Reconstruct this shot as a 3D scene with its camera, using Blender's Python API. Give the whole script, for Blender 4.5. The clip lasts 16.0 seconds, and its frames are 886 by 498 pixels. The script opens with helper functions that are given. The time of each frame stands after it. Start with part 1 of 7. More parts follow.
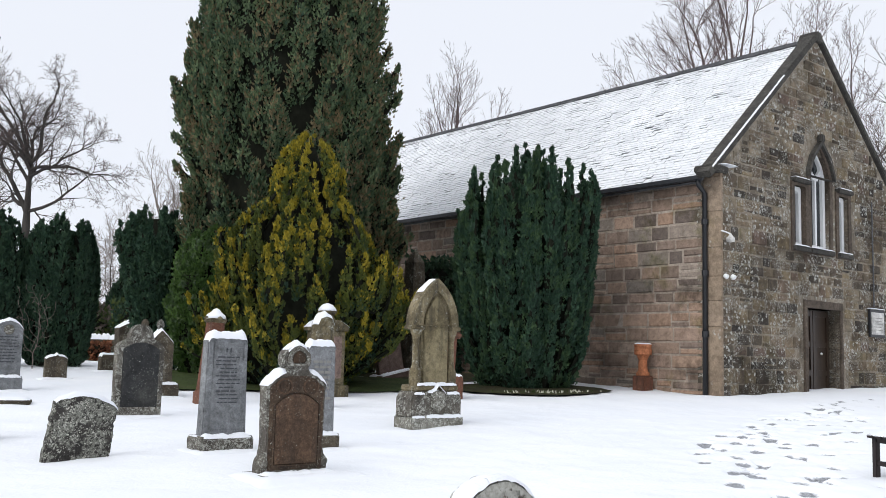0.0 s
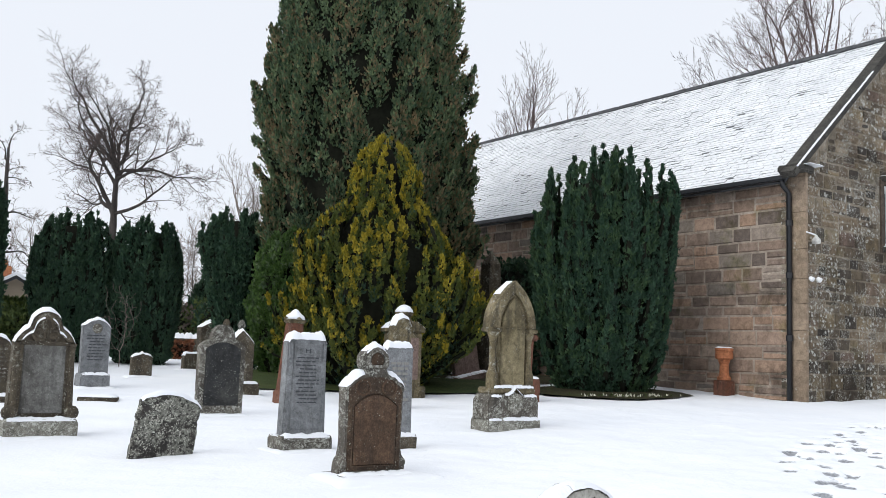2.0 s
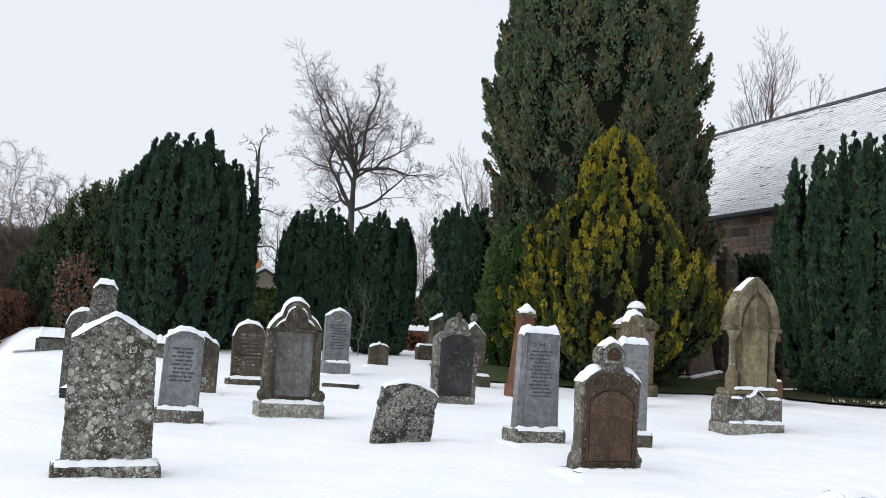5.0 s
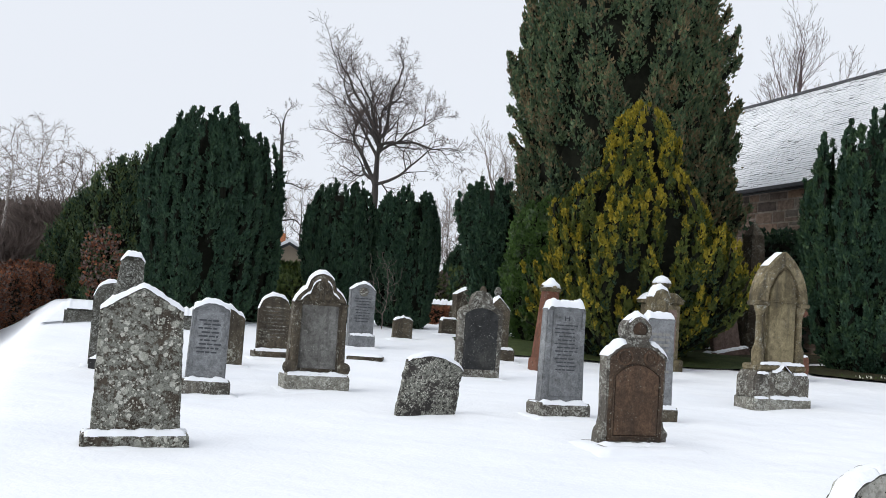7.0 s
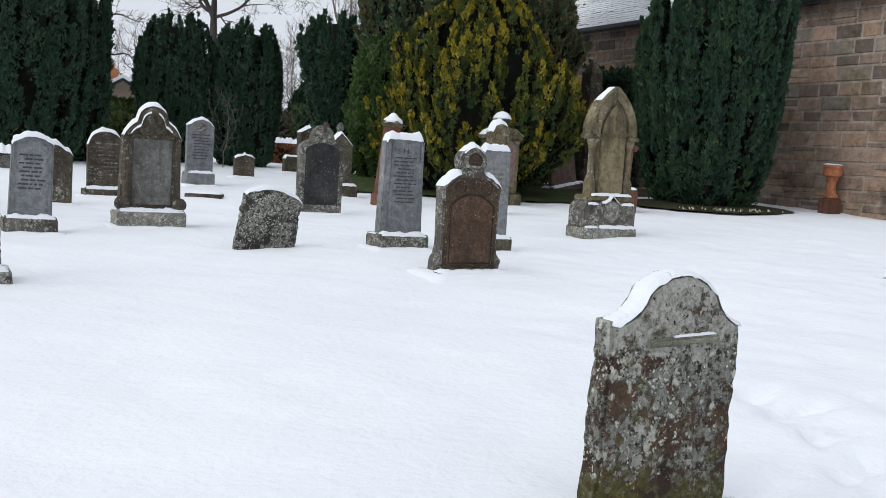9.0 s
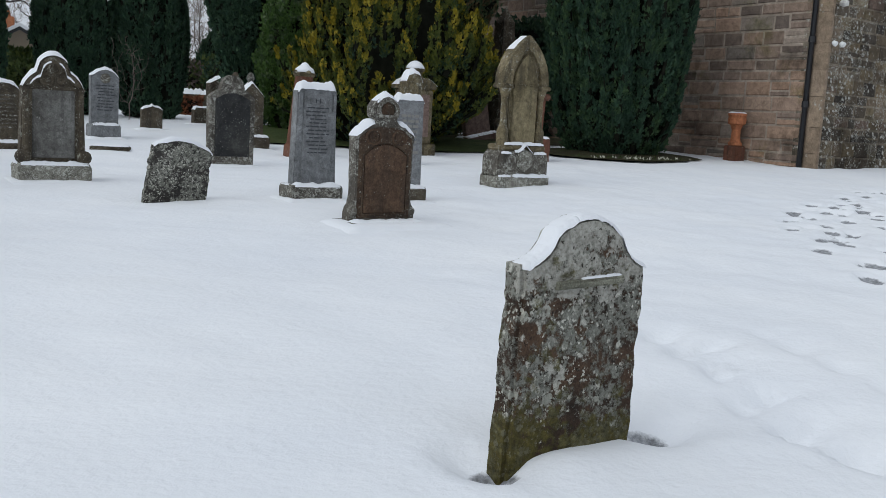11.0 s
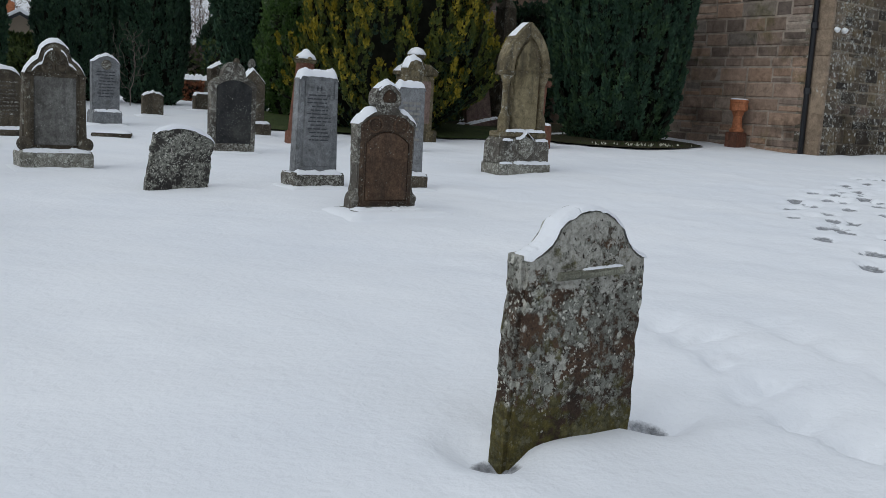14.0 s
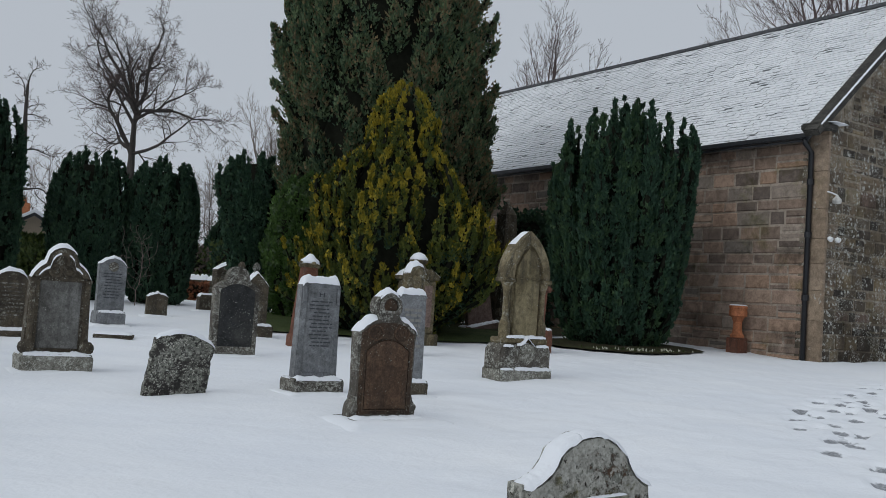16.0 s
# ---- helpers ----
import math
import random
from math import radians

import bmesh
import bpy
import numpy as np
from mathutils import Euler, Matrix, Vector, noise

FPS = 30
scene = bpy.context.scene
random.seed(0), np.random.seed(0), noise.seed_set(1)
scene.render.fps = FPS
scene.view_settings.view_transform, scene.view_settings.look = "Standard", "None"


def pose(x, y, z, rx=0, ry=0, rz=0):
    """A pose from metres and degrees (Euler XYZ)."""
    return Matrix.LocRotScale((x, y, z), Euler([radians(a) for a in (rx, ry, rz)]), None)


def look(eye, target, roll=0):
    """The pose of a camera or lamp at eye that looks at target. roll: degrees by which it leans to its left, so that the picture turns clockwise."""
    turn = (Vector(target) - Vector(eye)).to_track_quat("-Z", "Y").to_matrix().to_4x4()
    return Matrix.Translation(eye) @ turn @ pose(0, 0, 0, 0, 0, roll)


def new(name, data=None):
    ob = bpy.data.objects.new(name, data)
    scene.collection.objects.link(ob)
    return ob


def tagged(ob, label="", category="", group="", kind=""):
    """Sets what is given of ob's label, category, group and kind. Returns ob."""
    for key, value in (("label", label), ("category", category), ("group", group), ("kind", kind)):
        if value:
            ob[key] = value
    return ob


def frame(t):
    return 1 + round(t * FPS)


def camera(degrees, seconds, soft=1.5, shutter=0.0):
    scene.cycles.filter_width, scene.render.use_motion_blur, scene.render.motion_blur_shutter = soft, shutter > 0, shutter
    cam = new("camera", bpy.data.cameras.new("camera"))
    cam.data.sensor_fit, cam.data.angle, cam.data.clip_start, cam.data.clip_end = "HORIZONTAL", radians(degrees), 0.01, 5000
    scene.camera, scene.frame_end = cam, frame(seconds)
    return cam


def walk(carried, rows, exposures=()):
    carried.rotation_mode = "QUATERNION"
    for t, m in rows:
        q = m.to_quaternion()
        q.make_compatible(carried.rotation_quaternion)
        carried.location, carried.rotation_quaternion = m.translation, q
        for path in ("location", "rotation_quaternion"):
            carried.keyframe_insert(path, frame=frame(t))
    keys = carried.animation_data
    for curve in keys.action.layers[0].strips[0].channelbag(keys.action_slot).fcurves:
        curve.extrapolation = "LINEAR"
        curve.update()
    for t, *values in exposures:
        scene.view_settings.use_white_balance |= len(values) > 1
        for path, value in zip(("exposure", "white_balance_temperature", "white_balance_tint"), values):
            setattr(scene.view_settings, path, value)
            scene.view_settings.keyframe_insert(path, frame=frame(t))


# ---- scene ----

# ---- camera: a hand-held turn on the spot; t, x, y, z, yaw, pitch, roll ----
cam = camera(49.83, 16.0, soft=0.7)
EYE = 1.62
ROWS = [
    (0, 0.0000, -0.0001, 0.0000, -0.742, 6.470, -1.566),
    (0.5, 0.0069, -0.0101, 0.0076, -0.497, 6.230, -1.618),
    (1, 0.0028, -0.0017, 0.0062, -0.241, 6.108, -1.659),
    (1.5, -0.0081, 0.0073, 0.0045, 0.379, 6.210, -1.650),
    (2, -0.0291, 0.0209, 0.0138, 3.729, 6.391, -2.114),
    (2.5, -0.0392, 0.0259, 0.0250, 6.168, 7.071, -2.391),
    (3, -0.0454, 0.0283, 0.0149, 7.714, 7.478, -2.815),
    (3.5, -0.0810, 0.0305, 0.0072, 9.907, 7.419, -3.065),
    (4, -0.1181, 0.0521, 0.0026, 13.389, 6.946, -3.428),
    (4.5, -0.1318, 0.0564, -0.0090, 15.998, 6.104, -3.407),
    (7, -0.1692, 0.0696, -0.0274, 18.477, 3.864, -4.014),
    (7.5, -0.1474, 0.0698, -0.0467, 18.092, 2.241, -4.615),
    (8, -0.1202, 0.0888, -0.0745, 16.207, 0.168, -3.969),
    (8.5, -0.0827, 0.0960, -0.1026, 13.154, -2.457, -4.193),
    (9, -0.0510, 0.0989, -0.1144, 9.450, -5.044, -3.698),
    (9.5, -0.0298, 0.0934, -0.1184, 6.700, -5.424, -3.569),
    (12, -0.0288, 0.0542, -0.1324, 4.173, -8.742, -3.258),
    (12.5, -0.0288, 0.0533, -0.1250, 4.168, -8.738, -3.169),
    (13, -0.0323, 0.0584, -0.1269, 4.189, -8.623, -3.315),
    (13.5, -0.0280, 0.0773, -0.1305, 4.282, -8.756, -3.114),
    (14, -0.0340, 0.0451, -0.1039, 4.415, -8.518, -3.364),
    (14.5, -0.0305, 0.0691, -0.0650, 4.493, -4.150, -3.863),
    (15, -0.0263, 0.0755, -0.0434, 4.482, 0.388, -3.742),
    (15.5, -0.0244, 0.0756, -0.0164, 4.475, 2.228, -4.100),
    (16, -0.0309, 0.0695, -0.0066, 4.533, 3.348, -3.883),
]
EXPOSURES = [(0, 0.12, 6500, 9), (2, 0.12, 6500, 8), (4.5, 0.08, 6500, 8), (7.5, 0.04, 6500, 8), (8.5, -0.05, 6450, 8), (9.5, -0.25, 6400, 7), (12, -0.65, 6280, 6), (13.5, -0.7, 6280, 6), (16, -0.75, 6280, 6)]
walk(cam, [(t, pose(x, y, EYE + z, 90 + pitch, roll, yaw)) for t, x, y, z, yaw, pitch, roll in ROWS], EXPOSURES)

# ---- overcast sky and a weak, very soft sun ----
world = bpy.data.worlds.new("world")
scene.world = world
world.use_nodes = True
wn, wl = world.node_tree.nodes, world.node_tree.links
sky = wn.new("ShaderNodeTexSky")
sky.sky_type = "NISHITA"
sky.sun_disc = False
sky.sun_elevation, sky.sun_rotation = radians(42), radians(227)
sky.air_density, sky.dust_density, sky.ozone_density = 1.0, 3.0, 1.0
flat = wn.new("ShaderNodeHueSaturation")
flat.inputs["Saturation"].default_value = 0.25
wl.new(sky.outputs[0], flat.inputs["Color"])
cloud = wn.new("ShaderNodeMix")
cloud.data_type = "RGBA"
cloud.inputs[0].default_value = 0.9
cloud.inputs[7].default_value = (7.3, 7.58, 8.33, 1)
wl.new(flat.outputs[0], cloud.inputs[6])
wl.new(cloud.outputs[2], wn["Background"].inputs["Color"])
wn["Background"].inputs["Strength"].default_value = 0.115
sun = new("sun", bpy.data.lights.new("sun", "SUN"))
sun.data.energy, sun.data.angle, sun.data.color = 1.4, radians(40), (1.0, 0.99, 0.98)
sun.matrix_world = look((0, 0, 40), (32, 30, 0))

# ---- materials ----
def material(name, rough=0.8, spec=0.3):
    m = bpy.data.materials.new(name)
    m.use_nodes = True
    b = m.node_tree.nodes["Principled BSDF"]
    b.inputs["Roughness"].default_value = rough
    b.inputs["Specular IOR Level"].default_value = spec
    return m, m.node_tree.nodes, m.node_tree.links, b


def rgba(c):
    return (c[0], c[1], c[2], 1)


def coords(n, l, scale=(1, 1, 1), rand=False):
    tc, mp = n.new("ShaderNodeTexCoord"), n.new("ShaderNodeMapping")
    mp.inputs["Scale"].default_value = scale
    l.new(tc.outputs["Object"], mp.inputs["Vector"])
    if rand:
        info, mul = n.new("ShaderNodeObjectInfo"), n.new("ShaderNodeMath")
        mul.operation, mul.inputs[1].default_value = "MULTIPLY", 37.0
        l.new(info.outputs["Random"], mul.inputs[0])
        l.new(mul.outputs[0], mp.inputs["Location"])
    return mp.outputs[0]


def noise_tex(n, l, vec, scale, detail=5, rough=0.6):
    t = n.new("ShaderNodeTexNoise")
    t.inputs["Scale"].default_value, t.inputs["Detail"].default_value, t.inputs["Roughness"].default_value = scale, detail, rough
    if vec:
        l.new(vec, t.inputs["Vector"])
    return t.outputs["Fac"]


def ramp(n, l, fac, stops):
    r = n.new("ShaderNodeValToRGB")
    e = r.color_ramp.elements
    e[0].position, e[0].color = stops[0][0], rgba(stops[0][1])
    e[1].position, e[1].color = stops[-1][0], rgba(stops[-1][1])
    for p, c in stops[1:-1]:
        x = e.new(p)
        x.color = rgba(c)
    l.new(fac, r.inputs[0])
    return r.outputs[0]


def mix(n, l, fac, a, b, mode="MIX"):
    m = n.new("ShaderNodeMix")
    m.data_type, m.blend_type = "RGBA", mode
    for k, v in ((0, fac), (6, a), (7, b)):
        if isinstance(v, (int, float)):
            m.inputs[k].default_value = v
        elif isinstance(v, tuple):
            m.inputs[k].default_value = rgba(v)
        else:
            l.new(v, m.inputs[k])
    return m.outputs[2]


def bump(n, l, b, height, strength=0.4, dist=0.01):
    k = n.new("ShaderNodeBump")
    k.inputs["Strength"].default_value, k.inputs["Distance"].default_value = strength, dist
    l.new(height, k.inputs["Height"])
    l.new(k.outputs[0], b.inputs["Normal"])


def stone(name, dark, mid, light, lichen=(0.5, 0.5, 0.44), amount=0.5, spots=14, rough=0.85, streak=0.0, fine=40, var=0.0, moss=0.0, flecks=0.0, mosscol=(0.085, 0.075, 0.022)):
    """Weathered stone: grain, blotches, pale lichen rosettes, dark run marks."""
    m, n, l, b = material(name, rough, 0.25)
    v = coords(n, l, rand=True)
    base = ramp(n, l, noise_tex(n, l, v, 2.3, 7, 0.65), [(0.3, dark), (0.5, mid), (0.72, light)])
    grain = noise_tex(n, l, v, fine * 3, 4, 0.7)
    base = mix(n, l, 0.65, base, ramp(n, l, grain, [(0.32, (0.2, 0.19, 0.18)), (0.5, (0.95, 0.95, 0.95)), (0.66, (1.6, 1.6, 1.58))]), "MULTIPLY")
    blot = noise_tex(n, l, v, 13, 9, 0.8)
    base = mix(n, l, 0.75, base, ramp(n, l, blot, [(0.34, (0.35, 0.33, 0.31)), (0.5, (0.95, 0.94, 0.92)), (0.66, (1.55, 1.55, 1.52))]), "MULTIPLY")
    if streak:
        sv = coords(n, l, (7, 7, 0.9), True)
        s = ramp(n, l, noise_tex(n, l, sv, 1.0, 5, 0.6), [(0.48, (0, 0, 0)), (0.68, (1, 1, 1))])
        sm = n.new("ShaderNodeMath")
        sm.operation, sm.inputs[1].default_value = "MULTIPLY", streak
        l.new(s, sm.inputs[0])
        base = mix(n, l, sm.outputs[0], base, (0.025, 0.023, 0.02))
    if moss:
        ms = ramp(n, l, noise_tex(n, l, v, 3.1, 8, 0.7), [(0.62 - 0.2 * moss, (0, 0, 0)), (0.72 - 0.15 * moss, (1, 1, 1))])
        base = mix(n, l, ms, base, mix(n, l, noise_tex(n, l, v, 55, 5, 0.7), tuple(c * 0.4 for c in mosscol), tuple(c * 1.5 for c in mosscol)))
    if amount:
        vo = n.new("ShaderNodeTexVoronoi")
        vo.inputs["Scale"].default_value = spots
        wob = n.new("ShaderNodeTexNoise")
        wob.inputs["Scale"].default_value, wob.inputs["Detail"].default_value = spots * 1.6, 4
        l.new(v, wob.inputs["Vector"])
        add = mix(n, l, 0.09, v, wob.outputs["Color"], "ADD")
        l.new(add, vo.inputs["Vector"])
        disc = ramp(n, l, vo.outputs["Distance"], [(0.36, (1, 1, 1)), (0.42, (0, 0, 0))])
        vs = n.new("ShaderNodeTexVoronoi")
        vs.inputs["Scale"].default_value = spots * 2.7
        l.new(add, vs.inputs["Vector"])
        small = ramp(n, l, vs.outputs["Distance"], [(0.26, (1, 1, 1)), (0.33, (0, 0, 0))])
        disc = mix(n, l, 1.0, mix(n, l, 1.0, disc, ramp(n, l, noise_tex(n, l, v, spots * 0.5, 4), [(0.45, (0, 0, 0)), (0.52, (1, 1, 1))]), "MULTIPLY"), small, "LIGHTEN")
        patch = ramp(n, l, noise_tex(n, l, v, 3.7, 7, 0.75), [(0.68 - 0.32 * amount, (0, 0, 0)), (0.74 - 0.32 * amount, (1, 1, 1))])
        crust = ramp(n, l, noise_tex(n, l, v, spots * 0.9, 9, 0.78), [(0.555, (0, 0, 0)), (0.58, (1, 1, 1))])
        both = mix(n, l, 1.0, mix(n, l, 1.0, disc, crust, "LIGHTEN"), patch, "MULTIPLY")
        lc = mix(n, l, noise_tex(n, l, v, spots * 3, 4), lichen, tuple(c * 0.62 for c in lichen))
        base = mix(n, l, both, base, lc)
    if flecks:
        dots = ramp(n, l, noise_tex(n, l, v, 60, 4, 0.6), [(0.64, (0, 0, 0)), (0.67, (1, 1, 1))])
        where = ramp(n, l, noise_tex(n, l, v, 6, 6, 0.75), [(0.62 - 0.2 * flecks, (0, 0, 0)), (0.68 - 0.2 * flecks, (1, 1, 1))])
        base = mix(n, l, mix(n, l, 1.0, dots, where, "MULTIPLY"), base, (0.45, 0.46, 0.41))
    if var:
        info = n.new("ShaderNodeObjectInfo")
        rnd = ramp(n, l, info.outputs["Random"], [(0, (1 - var * 1.3, 1 - var * 1.25, 1 - var * 1.15)), (0.2, (1 - var * 0.5, 1 - var * 0.55, 1 - var * 0.5)), (0.42, (1.05, 0.94, 0.88)), (0.62, (1 + var * 0.35, 1 + var * 0.1, 1)), (0.8, (0.95, 0.97, 0.94)), (1, (1 + var * 0.7, 1 + var * 0.62, 1 + var * 0.55))])
        base = mix(n, l, 1.0, base, rnd, "MULTIPLY")
    l.new(base, b.inputs["Base Color"])
    h = mix(n, l, 0.5, noise_tex(n, l, v, fine, 8, 0.75), noise_tex(n, l, v, 9, 5, 0.6))
    bump(n, l, b, h, 0.75, 0.02)
    return m


def plain(name, colour, rough=0.6, spec=0.4, metal=0.0, grain=0.15, scale=30, streaky=(1, 1, 1)):
    m, n, l, b = material(name, rough, spec)
    v = coords(n, l, streaky, True)
    f = noise_tex(n, l, v, scale, 6, 0.65)
    c = ramp(n, l, f, [(0.3, tuple(x * (1 - grain) for x in colour)), (0.7, tuple(min(1, x * (1 + grain)) for x in colour))])
    l.new(c, b.inputs["Base Color"])
    b.inputs["Metallic"].default_value = metal
    bump(n, l, b, f, 0.2, 0.004)
    return m


def foliage(name, dark, mid, light, rough=0.55):
    m, n, l, b = material(name, rough, 0.25)
    geo = n.new("ShaderNodeNewGeometry")
    v = coords(n, l)
    c = ramp(n, l, geo.outputs["Random Per Island"], [(0, dark), (0.55, mid), (1, light)])
    big = ramp(n, l, noise_tex(n, l, v, 1.3, 4), [(0.3, (0.72, 0.76, 0.75)), (0.7, (1.2, 1.15, 1.05))])
    l.new(mix(n, l, 1.0, c, big, "MULTIPLY"), b.inputs["Base Color"])
    return m


def snow_material(name, grains=False):
    m, n, l, b = material(name, 0.75, 0.2)
    v = coords(n, l)
    f = noise_tex(n, l, v, 0.6, 6, 0.6)
    c = ramp(n, l, f, [(0.3, (0.80, 0.825, 0.87)), (0.7, (0.87, 0.885, 0.91))])
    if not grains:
        # wet grey slush where trodden through, and print shade put into the colour
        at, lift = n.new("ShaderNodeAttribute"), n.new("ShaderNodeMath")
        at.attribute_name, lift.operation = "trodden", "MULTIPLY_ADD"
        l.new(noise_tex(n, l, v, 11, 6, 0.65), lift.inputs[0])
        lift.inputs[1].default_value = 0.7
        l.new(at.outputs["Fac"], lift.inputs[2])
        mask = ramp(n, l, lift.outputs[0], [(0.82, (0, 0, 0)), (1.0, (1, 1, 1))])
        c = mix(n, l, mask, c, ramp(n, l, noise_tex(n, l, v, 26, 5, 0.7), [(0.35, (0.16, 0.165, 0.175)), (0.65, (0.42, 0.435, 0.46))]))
    l.new(c, b.inputs["Base Color"])
    h = mix(n, l, 0.5, noise_tex(n, l, v, 5, 6, 0.55), noise_tex(n, l, v, 17, 5, 0.6))
    if grains:
        h = mix(n, l, 0.6, h, noise_tex(n, l, v, 85, 5, 0.7))
    bump(n, l, b, h, 0.42, 0.03 if grains else 0.05)
    return m


M = {}
M["snow"] = snow_material("snow")
def dusted(name):
    """Snow thin enough to let the slate grey it."""
    m, n, l, b = material(name, 0.8, 0.15)
    v = coords(n, l)
    f = mix(n, l, 0.5, noise_tex(n, l, v, 1.1, 6, 0.65), noise_tex(n, l, v, 14, 5, 0.7))
    l.new(ramp(n, l, f, [(0.36, (0.6, 0.615, 0.635)), (0.5, (0.74, 0.75, 0.77)), (0.64, (0.83, 0.84, 0.855))]), b.inputs["Base Color"])
    return m


M["dusted"] = dusted("thin_roof_snow")
M["cap"] = snow_material("snow_cap", True)
M["slate"] = stone("grey_slate", (0.06, 0.063, 0.07), (0.09, 0.093, 0.1), (0.13, 0.133, 0.14), amount=0, rough=0.6)


def rubble(name, stops, soot=0.0, crust=0.0, damp=0.0, joint=False):
    """Weathered masonry: a tone for each stone, soot and lichen in drifts that run across the joints."""
    m, n, l, b = material(name, 0.9, 0.2)
    geo, info, add = n.new("ShaderNodeNewGeometry"), n.new("ShaderNodeObjectInfo"), n.new("ShaderNodeMath")
    l.new(info.outputs["Random"], add.inputs[0])
    l.new(geo.outputs["Random Per Island"], add.inputs[1])
    fr = n.new("ShaderNodeMath")
    fr.operation = "FRACT"
    l.new(add.outputs[0], fr.inputs[0])
    w = geo.outputs["Position"]
    base = ramp(n, l, noise_tex(n, l, w, 1.3, 5) if joint else fr.outputs[0], stops)
    base = mix(n, l, 0.8, base, ramp(n, l, noise_tex(n, l, w, 7, 8, 0.7), [(0.3, (0.5, 0.48, 0.46)), (0.5, (0.95, 0.95, 0.95)), (0.7, (1.4, 1.38, 1.36))]), "MULTIPLY")
    base = mix(n, l, 0.55, base, ramp(n, l, noise_tex(n, l, w, 55, 5, 0.75), [(0.3, (0.35, 0.34, 0.33)), (0.5, (1, 1, 1)), (0.7, (1.5, 1.5, 1.5))]), "MULTIPLY")
    if soot:
        drift = ramp(n, l, noise_tex(n, l, w, 0.75, 7, 0.65), [(0.58 - 0.2 * soot, (0, 0, 0)), (0.7 - 0.1 * soot, (0.85, 0.85, 0.85))])
        base = mix(n, l, drift, base, mix(n, l, 0.8, base, (0.12, 0.115, 0.11), "MULTIPLY"))
    if damp:
        sep = n.new("ShaderNodeSeparateXYZ")
        l.new(w, sep.inputs[0])
        low = ramp(n, l, sep.outputs[2], [(0.9, (1, 1, 1)), (1.0, (0.9, 0.9, 0.9))])
        moss = mix(n, l, 1.0, low, ramp(n, l, noise_tex(n, l, w, 1.1, 6, 0.7), [(0.56, (0, 0, 0)), (0.66, (damp, damp, damp))]), "MULTIPLY")
        base = mix(n, l, moss, base, mix(n, l, 0.85, base, (0.5, 0.55, 0.3), "MULTIPLY"))
    if crust:
        for sc, lo, seedoff in ((9, 0.0, 0.9), (22, 0.02, 1.7), (48, 0.03, 2.6)):
            vo = n.new("ShaderNodeTexVoronoi")
            vo.inputs["Scale"].default_value = sc
            wob = n.new("ShaderNodeTexNoise")
            wob.inputs["Scale"].default_value = sc * 1.8
            l.new(w, wob.inputs["Vector"])
            l.new(mix(n, l, 0.06, w, wob.outputs["Color"], "ADD"), vo.inputs["Vector"])
            disc = ramp(n, l, vo.outputs["Distance"], [(0.3, (1, 1, 1)), (0.38, (0, 0, 0))])
            where = ramp(n, l, noise_tex(n, l, w, seedoff, 8, 0.72), [(0.61 - 0.13 * crust + lo, (0, 0, 0)), (0.65 - 0.13 * crust + lo, (1, 1, 1))])
            rag = ramp(n, l, noise_tex(n, l, w, sc * 2.2, 6, 0.7), [(0.42, (0, 0, 0)), (0.5, (0.85, 0.85, 0.85))])
            base = mix(n, l, mix(n, l, 1.0, mix(n, l, 1.0, disc, where, "MULTIPLY"), rag, "MULTIPLY"), base, (0.47, 0.47, 0.43))
    l.new(base, b.inputs["Base Color"])
    bump(n, l, b, mix(n, l, 0.5, noise_tex(n, l, w, 30, 8, 0.75), noise_tex(n, l, w, 8, 5, 0.6)), 0.7, 0.02)
    return m


M["wall"] = rubble("coursed_sandstone", [(0, (0.14, 0.112, 0.095)), (0.14, (0.2, 0.152, 0.122)), (0.3, (0.3, 0.215, 0.162)), (0.45, (0.235, 0.18, 0.147)), (0.6, (0.36, 0.255, 0.192)), (0.72, (0.325, 0.215, 0.15)), (0.86, (0.36, 0.29, 0.235)), (1, (0.19, 0.165, 0.142))], 0.2, 0.0, 0.8)
M["gable"] = rubble("lichened_rubble", [(0, (0.05, 0.043, 0.037)), (0.2, (0.1, 0.08, 0.058)), (0.36, (0.18, 0.137, 0.092)), (0.46, (0.085, 0.07, 0.056)), (0.62, (0.23, 0.18, 0.112)), (0.78, (0.14, 0.1, 0.078)), (0.9, (0.25, 0.205, 0.145)), (1, (0.07, 0.06, 0.05))], 0.85, 0.95, 0.5)
M["gmortar"] = rubble("old_gable_mortar", [(0.3, (0.17, 0.142, 0.107)), (0.7, (0.31, 0.265, 0.205))], 0.85, 0.9, 0.5, True)
M["mortar"] = rubble("old_wall_mortar", [(0.3, (0.27, 0.225, 0.183)), (0.7, (0.42, 0.355, 0.295))], 0.2, 0.0, 0.6, True)
M["quoin"] = rubble("dressed_tan_stone", [(0, (0.25, 0.19, 0.137)), (0.5, (0.28, 0.215, 0.155)), (1, (0.31, 0.24, 0.18))], 0.2, 0.1, 0.6)
M["coping"] = stone("dark_coping_stone", (0.035, 0.034, 0.033), (0.058, 0.055, 0.05), (0.095, 0.09, 0.08), (0.36, 0.36, 0.32), 0.2, 12, 0.9, 0.3, flecks=0.3)
M["reveal"] = stone("brown_dressed_stone", (0.06, 0.046, 0.036), (0.095, 0.074, 0.058), (0.14, 0.112, 0.086), (0.36, 0.36, 0.32), 0.1, 12, 0.85, 0.4)
M["iron"] = plain("black_painted_iron", (0.012, 0.013, 0.016), 0.45, 0.5)
M["white"] = plain("white_paint", (0.75, 0.76, 0.76), 0.5, grain=0.05)
